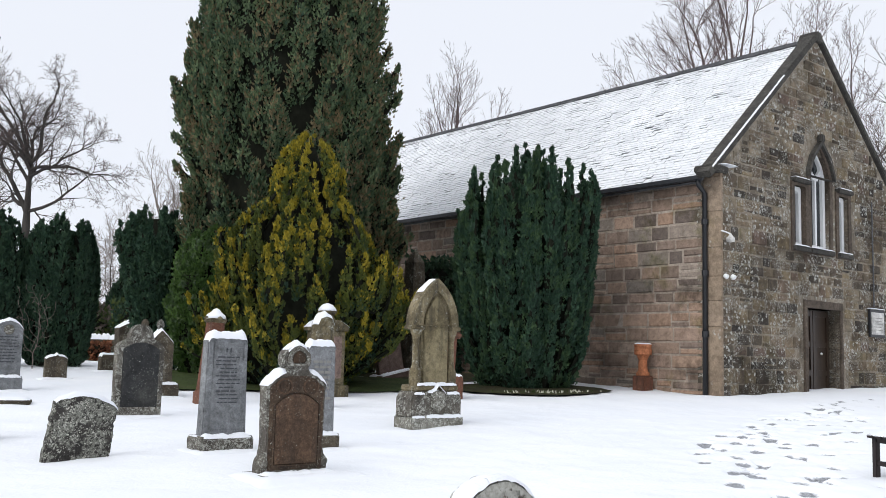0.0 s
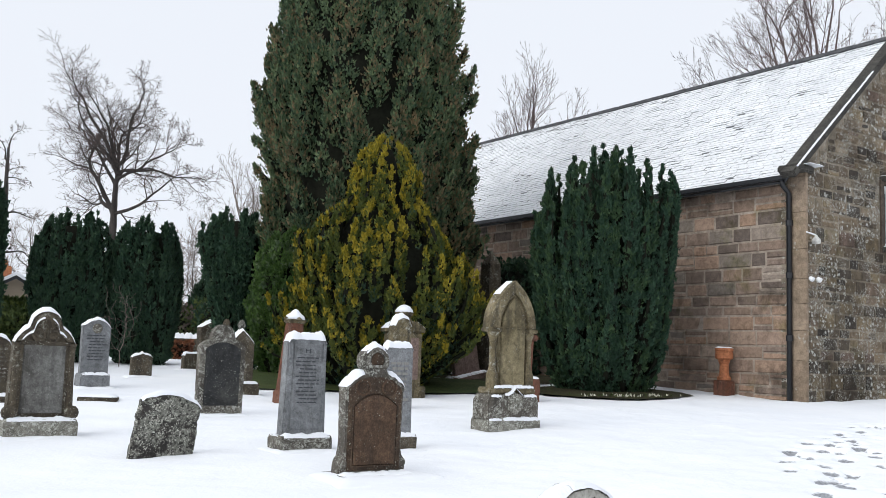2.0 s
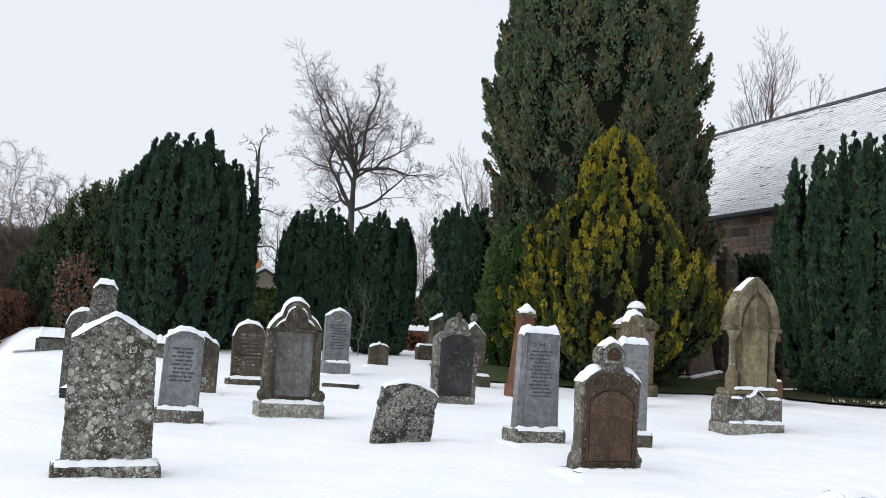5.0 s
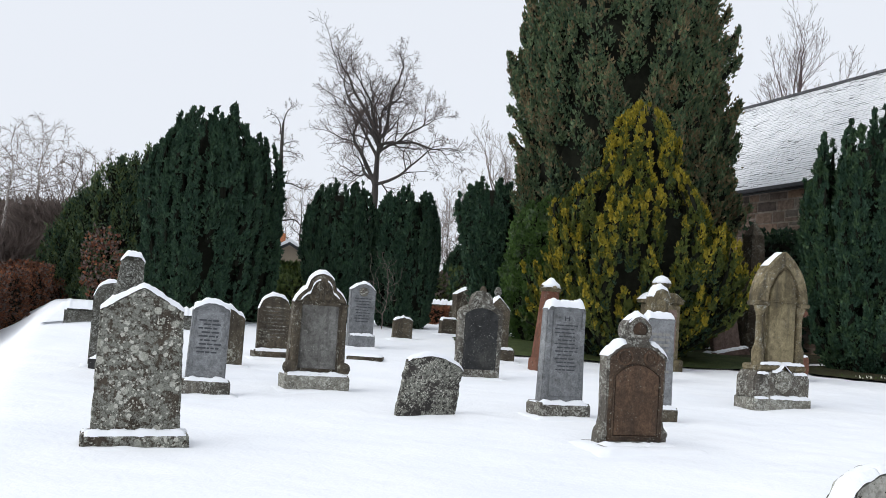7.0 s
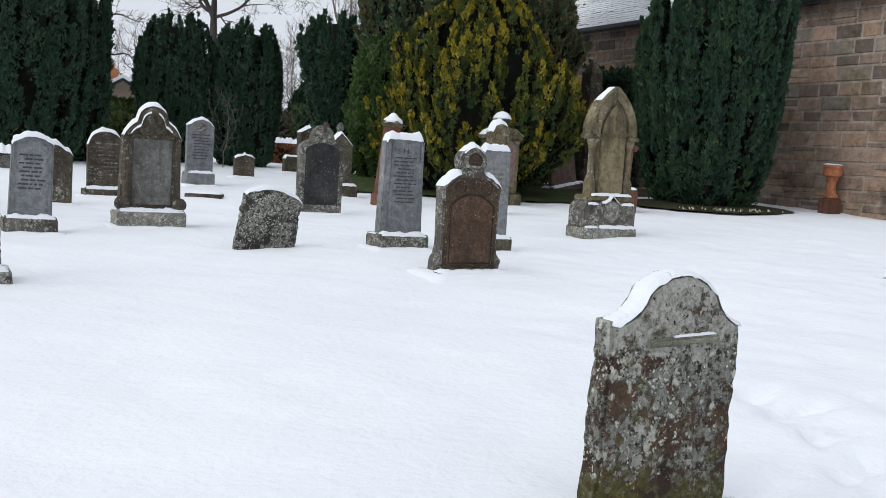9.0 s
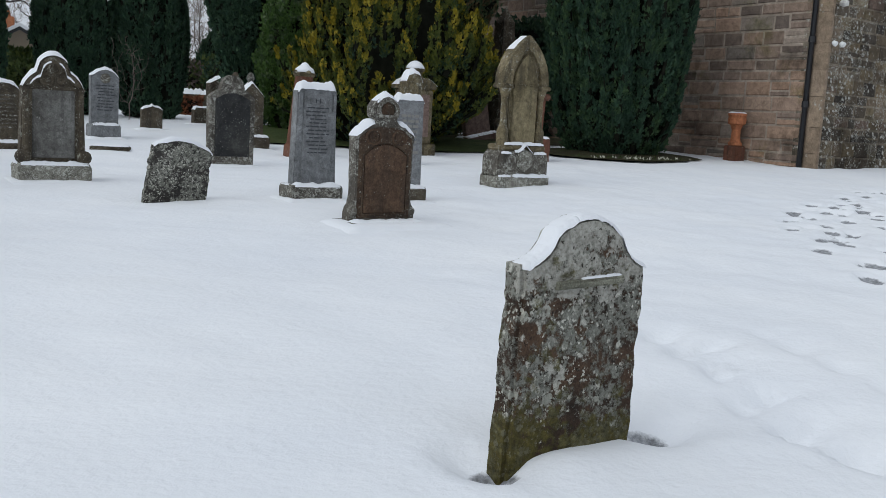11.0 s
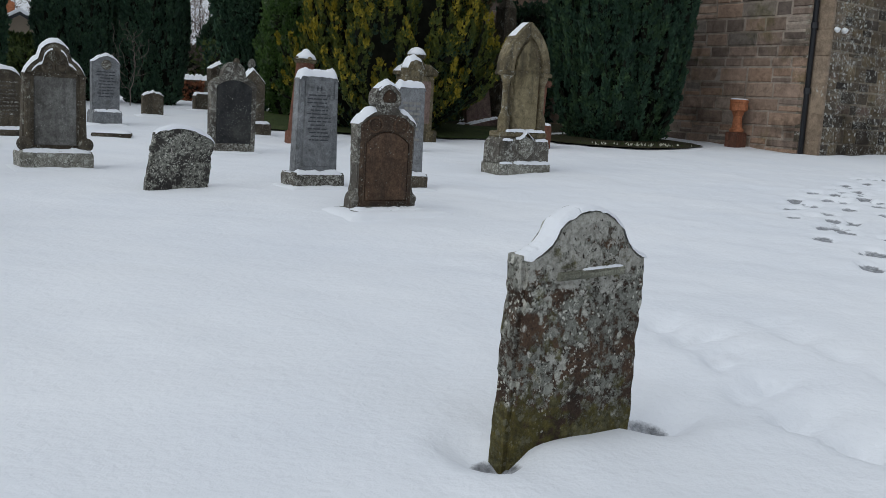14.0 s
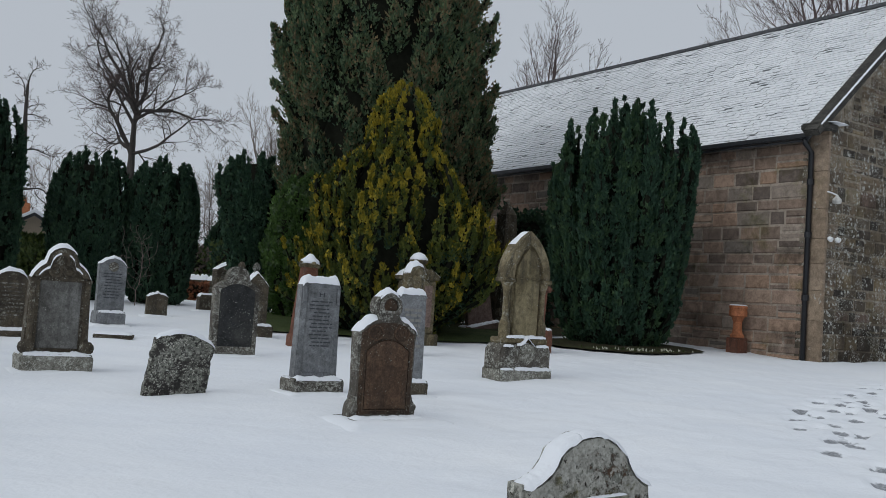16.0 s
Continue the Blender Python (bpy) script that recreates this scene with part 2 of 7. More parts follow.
M["door"] = plain("dark_brown_door_wood", (0.034, 0.022, 0.015), 0.38, 0.4, grain=0.35, scale=6, streaky=(6, 6, 0.5))
M["terra"] = stone("terracotta", (0.28, 0.1, 0.045), (0.42, 0.16, 0.075), (0.5, 0.21, 0.105), (0.4, 0.3, 0.24), 0.1, 12, 0.8, 0.25)
M["sign"] = plain("stained_pale_sign_face", (0.52, 0.51, 0.48), 0.5, grain=0.55, scale=5)
M["bars"] = plain("dark_lettering", (0.05, 0.053, 0.06), 0.6)
M["pale_bars"] = plain("faded_lettering", (0.25, 0.24, 0.22), 0.7)
M["slab_grey"] = stone("stained_grey_panel", (0.07, 0.067, 0.06), (0.14, 0.138, 0.13), (0.22, 0.22, 0.212), (0.34, 0.34, 0.3), 0.12, 18, 0.8, 0.65, 40, flecks=0.6)
M["grey"] = stone("grey_granite", (0.15, 0.158, 0.167), (0.2, 0.209, 0.219), (0.255, 0.265, 0.275), (0.33, 0.34, 0.33), 0.0, 18, 0.6, 0.3, 70, flecks=0.3)
M["brown"] = stone("red_brown_sandstone", (0.05, 0.033, 0.021), (0.085, 0.052, 0.033), (0.122, 0.075, 0.048), (0.3, 0.3, 0.26), 0.22, 20, 0.85, 0.45, 34, flecks=0.65)
M["dun_red"] = stone("weathered_red_brown_stone", (0.04, 0.03, 0.022), (0.075, 0.05, 0.034), (0.12, 0.085, 0.058), (0.4, 0.4, 0.35), 0.3, 26, 0.88, 0.4, 34, flecks=0.9)
M["edge"] = stone("weathered_edge_stone", (0.05, 0.045, 0.038), (0.1, 0.09, 0.077), (0.17, 0.155, 0.13), (0.44, 0.44, 0.39), 0.7, 22, 0.9, 0.35, flecks=1.2)
M["buff"] = stone("buff_sandstone", (0.062, 0.051, 0.029), (0.155, 0.128, 0.076), (0.28, 0.235, 0.15), (0.46, 0.46, 0.4), 0.4, 24, 0.9, 0.8, 34, flecks=0.9)
M["panel"] = stone("tan_inscription_panel", (0.115, 0.094, 0.051), (0.2, 0.167, 0.097), (0.27, 0.23, 0.14), (0.36, 0.34, 0.26), 0.0, 16, 0.85, 0.6, 34, flecks=0.35)
M["lichen_grey"] = stone("grey_lichened_stone", (0.04, 0.038, 0.032), (0.075, 0.072, 0.062), (0.12, 0.117, 0.1), (0.34, 0.35, 0.32), 0.85, 26, 0.92, 0.3, 40, flecks=1.4)


def crusted(name, cover=0.5, pale=0.5, head=None, moss=None, spot=26, base_tones=((0.022, 0.018, 0.014), (0.055, 0.038, 0.027), (0.1, 0.068, 0.046))):
    """Old sandstone under rosettes and crusts of lichen; head: height above which a pale crust spreads; moss: height below which moss grows."""
    m, n, l, b = material(name, 0.92, 0.2)
    v = coords(n, l)
    base = ramp(n, l, noise_tex(n, l, v, 7, 8, 0.7), [(0.32, base_tones[0]), (0.48, base_tones[1]), (0.66, base_tones[2])])
    base = mix(n, l, 0.6, base, ramp(n, l, noise_tex(n, l, v, 120, 4, 0.7), [(0.3, (0.4, 0.4, 0.4)), (0.5, (1, 1, 1)), (0.7, (1.6, 1.6, 1.6))]), "MULTIPLY")
    sep, tc = n.new("ShaderNodeSeparateXYZ"), n.new("ShaderNodeTexCoord")
    l.new(tc.outputs["Object"], sep.inputs[0])
    field = noise_tex(n, l, v, 4.2, 9, 0.68)
    if head:
        rise = n.new("ShaderNodeMapRange")
        for k, val in ((1, head - 0.06), (2, head + 0.1), (3, 0.0), (4, 0.17)):
            rise.inputs[k].default_value = val
        l.new(sep.outputs[2], rise.inputs[0])
        lift = n.new("ShaderNodeMath")
        l.new(field, lift.inputs[0])
        l.new(rise.outputs[0], lift.inputs[1])
        field = lift.outputs[0]
    wob = n.new("ShaderNodeTexNoise")
    wob.inputs["Scale"].default_value, wob.inputs["Detail"].default_value = 34, 5
    l.new(v, wob.inputs["Vector"])
    wv = mix(n, l, 0.035, v, wob.outputs["Color"], "ADD")
    # a grey-green film, then rosettes of three sizes, each with a tone of its own
    film = mix(n, l, 1.0, ramp(n, l, field, [(0.56 - 0.2 * cover, (0, 0, 0)), (0.6 - 0.2 * cover, (1, 1, 1))]), ramp(n, l, noise_tex(n, l, v, 24, 9, 0.75), [(0.44, (0, 0, 0)), (0.5, (1, 1, 1))]), "MULTIPLY")
    base = mix(n, l, film, base, ramp(n, l, noise_tex(n, l, v, 60, 6, 0.75), [(0.3, (0.075, 0.075, 0.062)), (0.5, (0.19, 0.192, 0.165)), (0.7, (0.31, 0.31, 0.27))]))
    for k, sc in enumerate((spot * 0.55, spot, spot * 2.1)):
        vo = n.new("ShaderNodeTexVoronoi")
        vo.inputs["Scale"].default_value = sc
        l.new(wv, vo.inputs["Vector"])
        disc = ramp(n, l, vo.outputs["Distance"], [(0.34, (1, 1, 1)), (0.4, (0, 0, 0))])
        where = ramp(n, l, noise_tex(n, l, v, 5.0 + 3.1 * k, 8, 0.7), [(0.58 - 0.2 * pale, (0, 0, 0)), (0.62 - 0.2 * pale, (1, 1, 1))])
        bw = n.new("ShaderNodeRGBToBW")
        l.new(vo.outputs["Color"], bw.inputs[0])
        some = ramp(n, l, bw.outputs[0], [(0.36, (0, 0, 0)), (0.4, (1, 1, 1))])
        tone = ramp(n, l, bw.outputs[0], [(0.36, (0.23, 0.235, 0.2)), (0.55, (0.4, 0.4, 0.345)), (0.75, (0.54, 0.53, 0.47))])
        tone = mix(n, l, 0.7, tone, ramp(n, l, noise_tex(n, l, v, 90, 5, 0.75), [(0.35, (0.5, 0.5, 0.48)), (0.5, (1, 1, 1)), (0.68, (1.25, 1.25, 1.25))]), "MULTIPLY")
        base = mix(n, l, mix(n, l, 1.0, mix(n, l, 1.0, disc, where, "MULTIPLY"), some, "MULTIPLY"), base, tone)
    if head:
        top = n.new("ShaderNodeMapRange")
        for k, val in ((1, head - 0.1), (2, head + 0.05), (3, 0.0), (4, 0.16)):
            top.inputs[k].default_value = val
        l.new(sep.outputs[2], top.inputs[0])
        su = n.new("ShaderNodeMath")
        l.new(noise_tex(n, l, v, 9, 9, 0.72), su.inputs[0])
        l.new(top.outputs[0], su.inputs[1])
        base = mix(n, l, ramp(n, l, su.outputs[0], [(0.585, (0, 0, 0)), (0.61, (0.9, 0.9, 0.9))]), base, ramp(n, l, noise_tex(n, l, v, 50, 6, 0.75), [(0.3, (0.2, 0.195, 0.165)), (0.5, (0.4, 0.39, 0.345)), (0.7, (0.52, 0.51, 0.46))]))
    specks = ramp(n, l, noise_tex(n, l, v, 46, 8, 0.7), [(0.6, (0, 0, 0)), (0.62, (1, 1, 1))])
    base = mix(n, l, specks, base, (0.026, 0.02, 0.016))
    if moss:
        low = n.new("ShaderNodeMapRange")
        for k, val in ((1, moss), (2, 0.02), (3, 0.0), (4, 0.2)):
            low.inputs[k].default_value = val
        l.new(sep.outputs[2], low.inputs[0])
        su = n.new("ShaderNodeMath")
        l.new(noise_tex(n, l, v, 8, 8, 0.72), su.inputs[0])
        l.new(low.outputs[0], su.inputs[1])
        base = mix(n, l, ramp(n, l, su.outputs[0], [(0.57, (0, 0, 0)), (0.65, (0.85, 0.85, 0.85))]), base, ramp(n, l, noise_tex(n, l, v, 30, 6, 0.7), [(0.3, (0.03, 0.027, 0.012)), (0.55, (0.085, 0.075, 0.02)), (0.7, (0.15, 0.125, 0.03))]))
    l.new(base, b.inputs["Base Color"])
    bump(n, l, b, mix(n, l, 0.5, noise_tex(n, l, v, 34, 9, 0.75), mix(n, l, 0.5, film, noise_tex(n, l, v, 120, 5, 0.7))), 0.85, 0.014)
    return m


M["mossy"] = crusted("lichen_and_moss_crust", 0.5, 0.4, head=0.7, moss=0.3, base_tones=((0.018, 0.014, 0.011), (0.05, 0.032, 0.022), (0.11, 0.068, 0.043)))
M["lichen"] = crusted("lichen_crusted_stone", 0.7, 0.5, spot=20, base_tones=((0.03, 0.025, 0.02), (0.06, 0.048, 0.036), (0.09, 0.075, 0.058)))
M["speckled"] = crusted("speckled_dark_stone", 0.5, 0.46, spot=42, base_tones=((0.02, 0.019, 0.018), (0.04, 0.037, 0.034), (0.065, 0.06, 0.054)))
M["whitish"] = stone("white_crusted_stone", (0.09, 0.085, 0.07), (0.19, 0.182, 0.155), (0.33, 0.325, 0.29), (0.56, 0.56, 0.5), 0.8, 22, 0.92, 0.3, 34, flecks=1.2)
M["black"] = stone("blackened_stone", (0.016, 0.017, 0.018), (0.03, 0.031, 0.032), (0.06, 0.06, 0.056), (0.3, 0.3, 0.25), 0.1, 24, 0.75, 0.2, 40, flecks=0.85)
M["dun"] = stone("dun_weathered_stone", (0.04, 0.032, 0.023), (0.08, 0.066, 0.048), (0.135, 0.115, 0.083), (0.38, 0.38, 0.32), 0.45, 20, 0.9, 0.45, 34, flecks=1.2)
M["pink"] = stone("red_granite", (0.14, 0.058, 0.035), (0.15, 0.064, 0.04), (0.2, 0.095, 0.062), (0.4, 0.36, 0.3), 0.2, 14, 0.7, 0.5, 60, flecks=0.5)
M["rose"] = stone("faded_pink_stone", (0.16, 0.11, 0.095), (0.21, 0.15, 0.13), (0.26, 0.19, 0.165), amount=0.1)
M["yew"] = foliage("yew_leaves", (0.018, 0.042, 0.028), (0.035, 0.077, 0.05), (0.057, 0.112, 0.065))
M["yew_fresh"] = foliage("fresh_yew_leaves", (0.03, 0.062, 0.03), (0.048, 0.092, 0.045), (0.075, 0.13, 0.06))
M["yew_dark"] = foliage("dark_yew_leaves", (0.021, 0.048, 0.031), (0.04, 0.08, 0.05), (0.064, 0.117, 0.063))
M["gold"] = foliage("golden_yew_tips", (0.19, 0.17, 0.022), (0.3, 0.25, 0.027), (0.43, 0.34, 0.036))
M["gold_green"] = foliage("golden_yew_inner_leaves", (0.05, 0.073, 0.02), (0.092, 0.115, 0.026), (0.14, 0.155, 0.03))
M["cypress"] = foliage("cypress_sprays", (0.062, 0.1, 0.054), (0.102, 0.15, 0.08), (0.16, 0.212, 0.11))
M["cypress_brown"] = foliage("browned_cypress_sprays", (0.12, 0.1, 0.055), (0.18, 0.145, 0.08), (0.25, 0.195, 0.11))
M["cypress_fresh"] = foliage("fresh_cypress_sprays", (0.0364, 0.0728, 0.0196), (0.063, 0.119, 0.0308), (0.091, 0.161, 0.042))
M["rust"] = foliage("dead_beech_leaves", (0.13, 0.05, 0.033), (0.25, 0.098, 0.055), (0.38, 0.165, 0.085))
M["rust_dark"] = foliage("dark_dead_beech_leaves", (0.06, 0.03, 0.024), (0.1, 0.05, 0.036), (0.15, 0.075, 0.05))
M["shrub"] = foliage("dull_shrub_leaves", (0.036, 0.06, 0.021), (0.0675, 0.0975, 0.033), (0.12, 0.15, 0.045))
# inner twigs near black: the crown's inner shade is put into the colour
M["core"] = plain("shade_dark_inner_twigs", (0.011, 0.012, 0.008), 0.95, 0.1, grain=0.4, scale=8)
M["bark"] = plain("dark_grey_bark", (0.06, 0.054, 0.05), 0.9, 0.15, grain=0.35, scale=9, streaky=(3, 3, 0.6))
M["twig"] = plain("bare_twigs", (0.095, 0.075, 0.07), 0.9, 0.1, grain=0.2, scale=5)
M["beech_twig"] = plain("beech_twigs", (0.12, 0.093, 0.09), 0.9, 0.1, grain=0.2, scale=5)
M["pale_twig"] = plain("far_pale_twigs", (0.2, 0.17, 0.155), 0.9, 0.1, grain=0.2, scale=5)
M["birch"] = plain("birch_bark", (0.34, 0.31, 0.29), 0.8, 0.2, grain=0.45, scale=5)
M["brush"] = plain("purple_brown_brushwood", (0.18, 0.145, 0.13), 0.9, 0.1, grain=0.3, scale=3)
M["soil"] = stone("bare_soil_and_grass", (0.02, 0.018, 0.01), (0.035, 0.032, 0.015), (0.045, 0.055, 0.02), amount=0, fine=60)
M["turf"] = stone("winter_grass", (0.025, 0.04, 0.012), (0.045, 0.065, 0.018), (0.07, 0.085, 0.03), amount=0, fine=60)
M["render"] = plain("beige_house_render", (0.3, 0.25, 0.19), 0.9, 0.2, grain=0.1)
M["hill"] = plain("far_wooded_hill", (0.13, 0.105, 0.09), 1.0, 0.0, grain=0.4, scale=0.15)
M["glass"] = material("leaded_glass", 0.12, 0.5)[0]
M["glass"].node_tree.nodes["Principled BSDF"].inputs["Base Color"].default_value = (0.02, 0.024, 0.028, 1)
M["bench"] = plain("dark_stained_bench_wood", (0.018, 0.012, 0.012), 0.55, 0.4)
M["flower"] = plain("white_petals", (0.6, 0.6, 0.5), 0.7)
M["ledge"] = stone("pale_greenish_ledge_stone", (0.13, 0.13, 0.1), (0.22, 0.22, 0.175), (0.33, 0.33, 0.275), amount=0, fine=50)
M["lane"] = plain("trodden_lane_snow", (0.42, 0.44, 0.47), 0.7, 0.3, grain=0.35, scale=1.2, streaky=(4, 0.35, 1))

# ---- building helpers ----
def mesh_of(name, verts, faces, mats, idx=None, smooth=False):
    me = bpy.data.meshes.new(name)
    me.from_pydata([tuple(v) for v in verts], [], faces)
    for m in mats if isinstance(mats, (list, tuple)) else [mats]:
        me.materials.append(m)
    if idx is not None:
        me.polygons.foreach_set("material_index", np.asarray(idx, dtype=np.int32))
    if smooth:
        me.polygons.foreach_set("use_smooth", np.ones(len(me.polygons), dtype=bool))
    me.update()
    return me


def part(name, data, mat, parent, label="", smooth=False):
    """data: a bmesh or (verts, faces); linked as one mesh object under parent."""
    if isinstance(data, bmesh.types.BMesh):
        me = bpy.data.meshes.new(name)
        data.to_mesh(me)
        data.free()
        me.materials.append(mat)
        if smooth:
            me.polygons.foreach_set("use_smooth", np.ones(len(me.polygons), dtype=bool))
    else:
        me = mesh_of(name, data[0], data[1], mat, data[2] if len(data) > 2 else None, smooth)
    ob = new(name, me)
    ob.parent = parent
    if label:
        tagged(ob, label)
    return ob


def thing(name, m, label, category, group="", kind=""):
    ob = new(name)
    ob.empty_display_size = 0.2
    ob.matrix_world = m
    return tagged(ob, label, category, group, kind)


def box(bm, x0, x1, y0, y1, z0, z1, bevel=0.0):
    r = bmesh.ops.create_cube(bm, size=1.0)
    for v in r["verts"]:
        v.co = Vector(((x0 + x1) / 2 + v.co.x * (x1 - x0), (y0 + y1) / 2 + v.co.y * (y1 - y0), (z0 + z1) / 2 + v.co.z * (z1 - z0)))
    if bevel:
        es = list({e for v in r["verts"] for e in v.link_edges})
        bmesh.ops.bevel(bm, geom=es, offset=bevel, segments=2, affect="EDGES")
    return bm


def boxes(*spec, bevel=0.0):
    bm = bmesh.new()
    for s in spec:
        box(bm, *s, bevel=bevel)
    return bm


def slab(profile, y0, y1, bevel=0.012):
    """An upright slab: a closed outline in x and z, from y0 (front) to y1 (back)."""
    bm = bmesh.new()
    a = [bm.verts.new((x, y0, z)) for x, z in profile]
    b = [bm.verts.new((x, y1, z)) for x, z in profile]
    n = len(a)
    front = bm.faces.new(a)
    bm.faces.new(b[::-1])
    for i in range(n):
        bm.faces.new((a[(i + 1) % n], a[i], b[i], b[(i + 1) % n]))
    bmesh.ops.recalc_face_normals(bm, faces=bm.faces)
    if bevel:
        bmesh.ops.bevel(bm, geom=list(front.edges), offset=bevel, segments=2, affect="EDGES")
    return bm


def lathe(profile, segs=16, cx=0.0, cy=0.0):
    """profile: (radius, z) from bottom to top."""
    verts, faces = [], []
    for r, z in profile:
        for k in range(segs):
            a = 2 * math.pi * k / segs
            verts.append((cx + r * math.cos(a), cy + r * math.sin(a), z))
    for i in range(len(profile) - 1):
        for k in range(segs):
            k2 = (k + 1) % segs
            faces.append((i * segs + k, i * segs + k2, (i + 1) * segs + k2, (i + 1) * segs + k))
    faces.append(tuple(range(segs))[::-1])
    faces.append(tuple(range((len(profile) - 1) * segs, len(profile) * segs)))
    return verts, faces


def snow_ridge(line, y0, y1, thick, seed=0, over=0.012, cell=0.025):
    """Settled snow along a line of (x, z) points: a rounded, uneven loaf from y0 to y1."""
    pts = []
    for (xa, za), (xb, zb) in zip(line[:-1], line[1:]):
        k = max(1, int(math.hypot(xb - xa, zb - za) / cell))
        pts += [(xa + (xb - xa) * i / k, za + (zb - za) * i / k) for i in range(k)]
    pts.append(line[-1])
    n, rows = len(pts), 7
    verts, faces = [], []
    for i, (x, z) in enumerate(pts):
        a, b = pts[max(0, i - 1)], pts[min(n - 1, i + 1)]
        slope = abs(b[1] - a[1]) / (math.hypot(b[0] - a[0], b[1] - a[1]) + 1e-6)
        end = min(1.0, (min(i, n - 1 - i) + 0.6) / 2.5)
        nz = noise.noise((x * 9 + seed * 7.3, z * 9, seed))
        t = max(0.006, thick * (1.08 - 0.75 * slope ** 2) * end ** 0.5 * (1 + 0.45 * nz + 0.3 * noise.noise((x * 33, z * 33, seed + 2.5))))
        for j in range(rows):
            s = j / (rows - 1)
            arch = (1 - abs(2 * s - 1) ** 3.2)
            ov = over * (1 + 0.8 * noise.noise((x * 14, j * 1.7, seed)))
            y = y0 - ov + (y1 - y0 + 2 * ov) * s
            zz = z + t * arch * (1 + min(0.35, 0.012 / thick) * noise.noise((x * 55, j * 2.3, seed + 7.1))) - ((0.012 + 0.016 * max(0, noise.noise((x * 24, j, seed + 1.3)))) if j in (0, rows - 1) else 0)
            verts.append((x, y, zz))
    for i in range(n - 1):
        for j in range(rows - 1):
            faces.append((i * rows + j, (i + 1) * rows + j, (i + 1) * rows + j + 1, i * rows + j + 1))
    for i in (0, n - 1):
        f = tuple(i * rows + j for j in range(rows))
        faces.append(f if i == 0 else f[::-1])
    return verts, faces


def mound(w, d, h, seed=0, n=14, rim=0.0):
    """A low uneven heap of snow on a w by d oblong, thin at its rim."""
    verts, faces = [], []
    for i in range(n + 1):
        for j in range(n + 1):
            x, y = (i / n - 0.5) * w, (j / n - 0.5) * d
            e = min(1, 6 * min(i, n - i) / n) * min(1, 6 * min(j, n - j) / n)
            verts.append((x, y, h * e ** 0.5 * (1 + 0.3 * noise.noise((x * 6 + seed, y * 6, seed))) - (rim if e == 0 else 0)))
    for i in range(n):
        for j in range(n):
            a = i * (n + 1) + j
            faces.append((a, a + n + 1, a + n + 2, a + 1))
    return verts, faces


# ---- the lie of the land ----
CH = 39.3                       # the church and the grave rows share this turn
UX, UY = math.cos(radians(CH)), math.sin(radians(CH))
CX, CY = 6.08, 20.0             # the church's near corner


def smooth(a, b, x):
    t = min(1.0, max(0.0, (x - a) / (b - a)))
    return t * t * (3 - 2 * t)


def ground(x, y):
    """Rises gently towards the church, flattens behind it, and drops to a lane on the left."""
    far = 1.5 * math.log1p(math.exp(min(40, (y - 25) / 1.5)))
    z = 0.05 * max(-12.0, y - far)
    s = (x + 8.34) * UX + (y - 8.85) * UY
    return z - 1.15 * smooth(0.1, -1.3, s)


def polar(az, d):
    return d * math.sin(radians(az)), d * math.cos(radians(az))


def trail(points, step, wide, seed):
    rng = random.Random(seed)
    out, side = [], 1
    for (xa, ya), (xb, yb) in zip(points[:-1], points[1:]):
        n = max(1, int(math.hypot(xb - xa, yb - ya) / step))
        ux, uy = (xb - xa) / math.hypot(xb - xa, yb - ya), (yb - ya) / math.hypot(xb - xa, yb - ya)
        for i in range(n):
            t = i / n
            out.append((xa + (xb - xa) * t - uy * wide * side + rng.gauss(0, 0.06), ya + (yb - ya) * t + ux * wide * side + rng.gauss(0, 0.08),
                        math.atan2(uy, ux) + rng.gauss(0, 0.2), rng.uniform(0.035, 0.07)))
            side = -side
    return out


PRINTS = trail([(8.3, 19.6), (6.5, 16.7), (5.8, 16.3), (5.1, 14.9), (4.4, 13.7), (3.75, 12.5), (3.3, 11.35), (3.3, 11.0), (3.27, 10.4), (3.12, 9.7), (3.15, 9.0), (3.1, 8.3), (3.3, 7.4)], 0.36, 0.11, 1)
PRINTS += trail([(9.2, 20.6), (7.4, 17.4), (5.8, 15.2), (5.2, 14.4), (4.5, 13.3), (3.8, 12.3), (3.6, 11.6), (3.55, 10.6), (3.5, 9.65), (3.55, 8.6), (3.7, 7.6)], 0.42, 0.13, 2)
PRINTS += trail([(7.6, 17.6), (6.9, 15.3), (5.8, 13.9), (4.8, 13.2), (4.3, 12.0), (4.1, 11.0), (3.95, 10.2), (3.75, 9.3), (3.9, 8.4)], 0.5, 0.16, 8)
PRINTS += trail([(6.6, 14.8), (5.25, 12.8), (4.55, 11.45), (4.2, 10.2), (3.9, 9.8), (4.3, 8.8), (4.4, 7.8)], 0.62, 0.15, 7)
scuff = random.Random(31)
for px, py, a, d in list(PRINTS):
    if scuff.random() < 0.6:
        PRINTS.append((px + abs(scuff.gauss(0, 0.35)), py + scuff.gauss(0, 0.35), a + scuff.gauss(0, 0.5), d * scuff.uniform(0.3, 0.8)))
NEAR_TRACK = [(0.86, 6.1), (0.95, 5.57), (1.08, 5.2), (1.12, 4.8), (1.24, 4.43), (1.31, 4.24), (1.43, 4.11), (1.58, 3.91), (1.85, 3.6), (2.2, 3.2)]
SOFT_TRACKS = [[(0.95, 5.62), (1.12, 5.67), (1.28, 5.53)], [(1.2, 4.92), (1.28, 4.84), (1.36, 4.72)], [(1.3, 4.4), (1.4, 4.24), (1.46, 4.1), (1.62, 4.0)], [(1.6, 6.1), (1.75, 5.5), (2.0, 4.9), (2.2, 4.3)]]


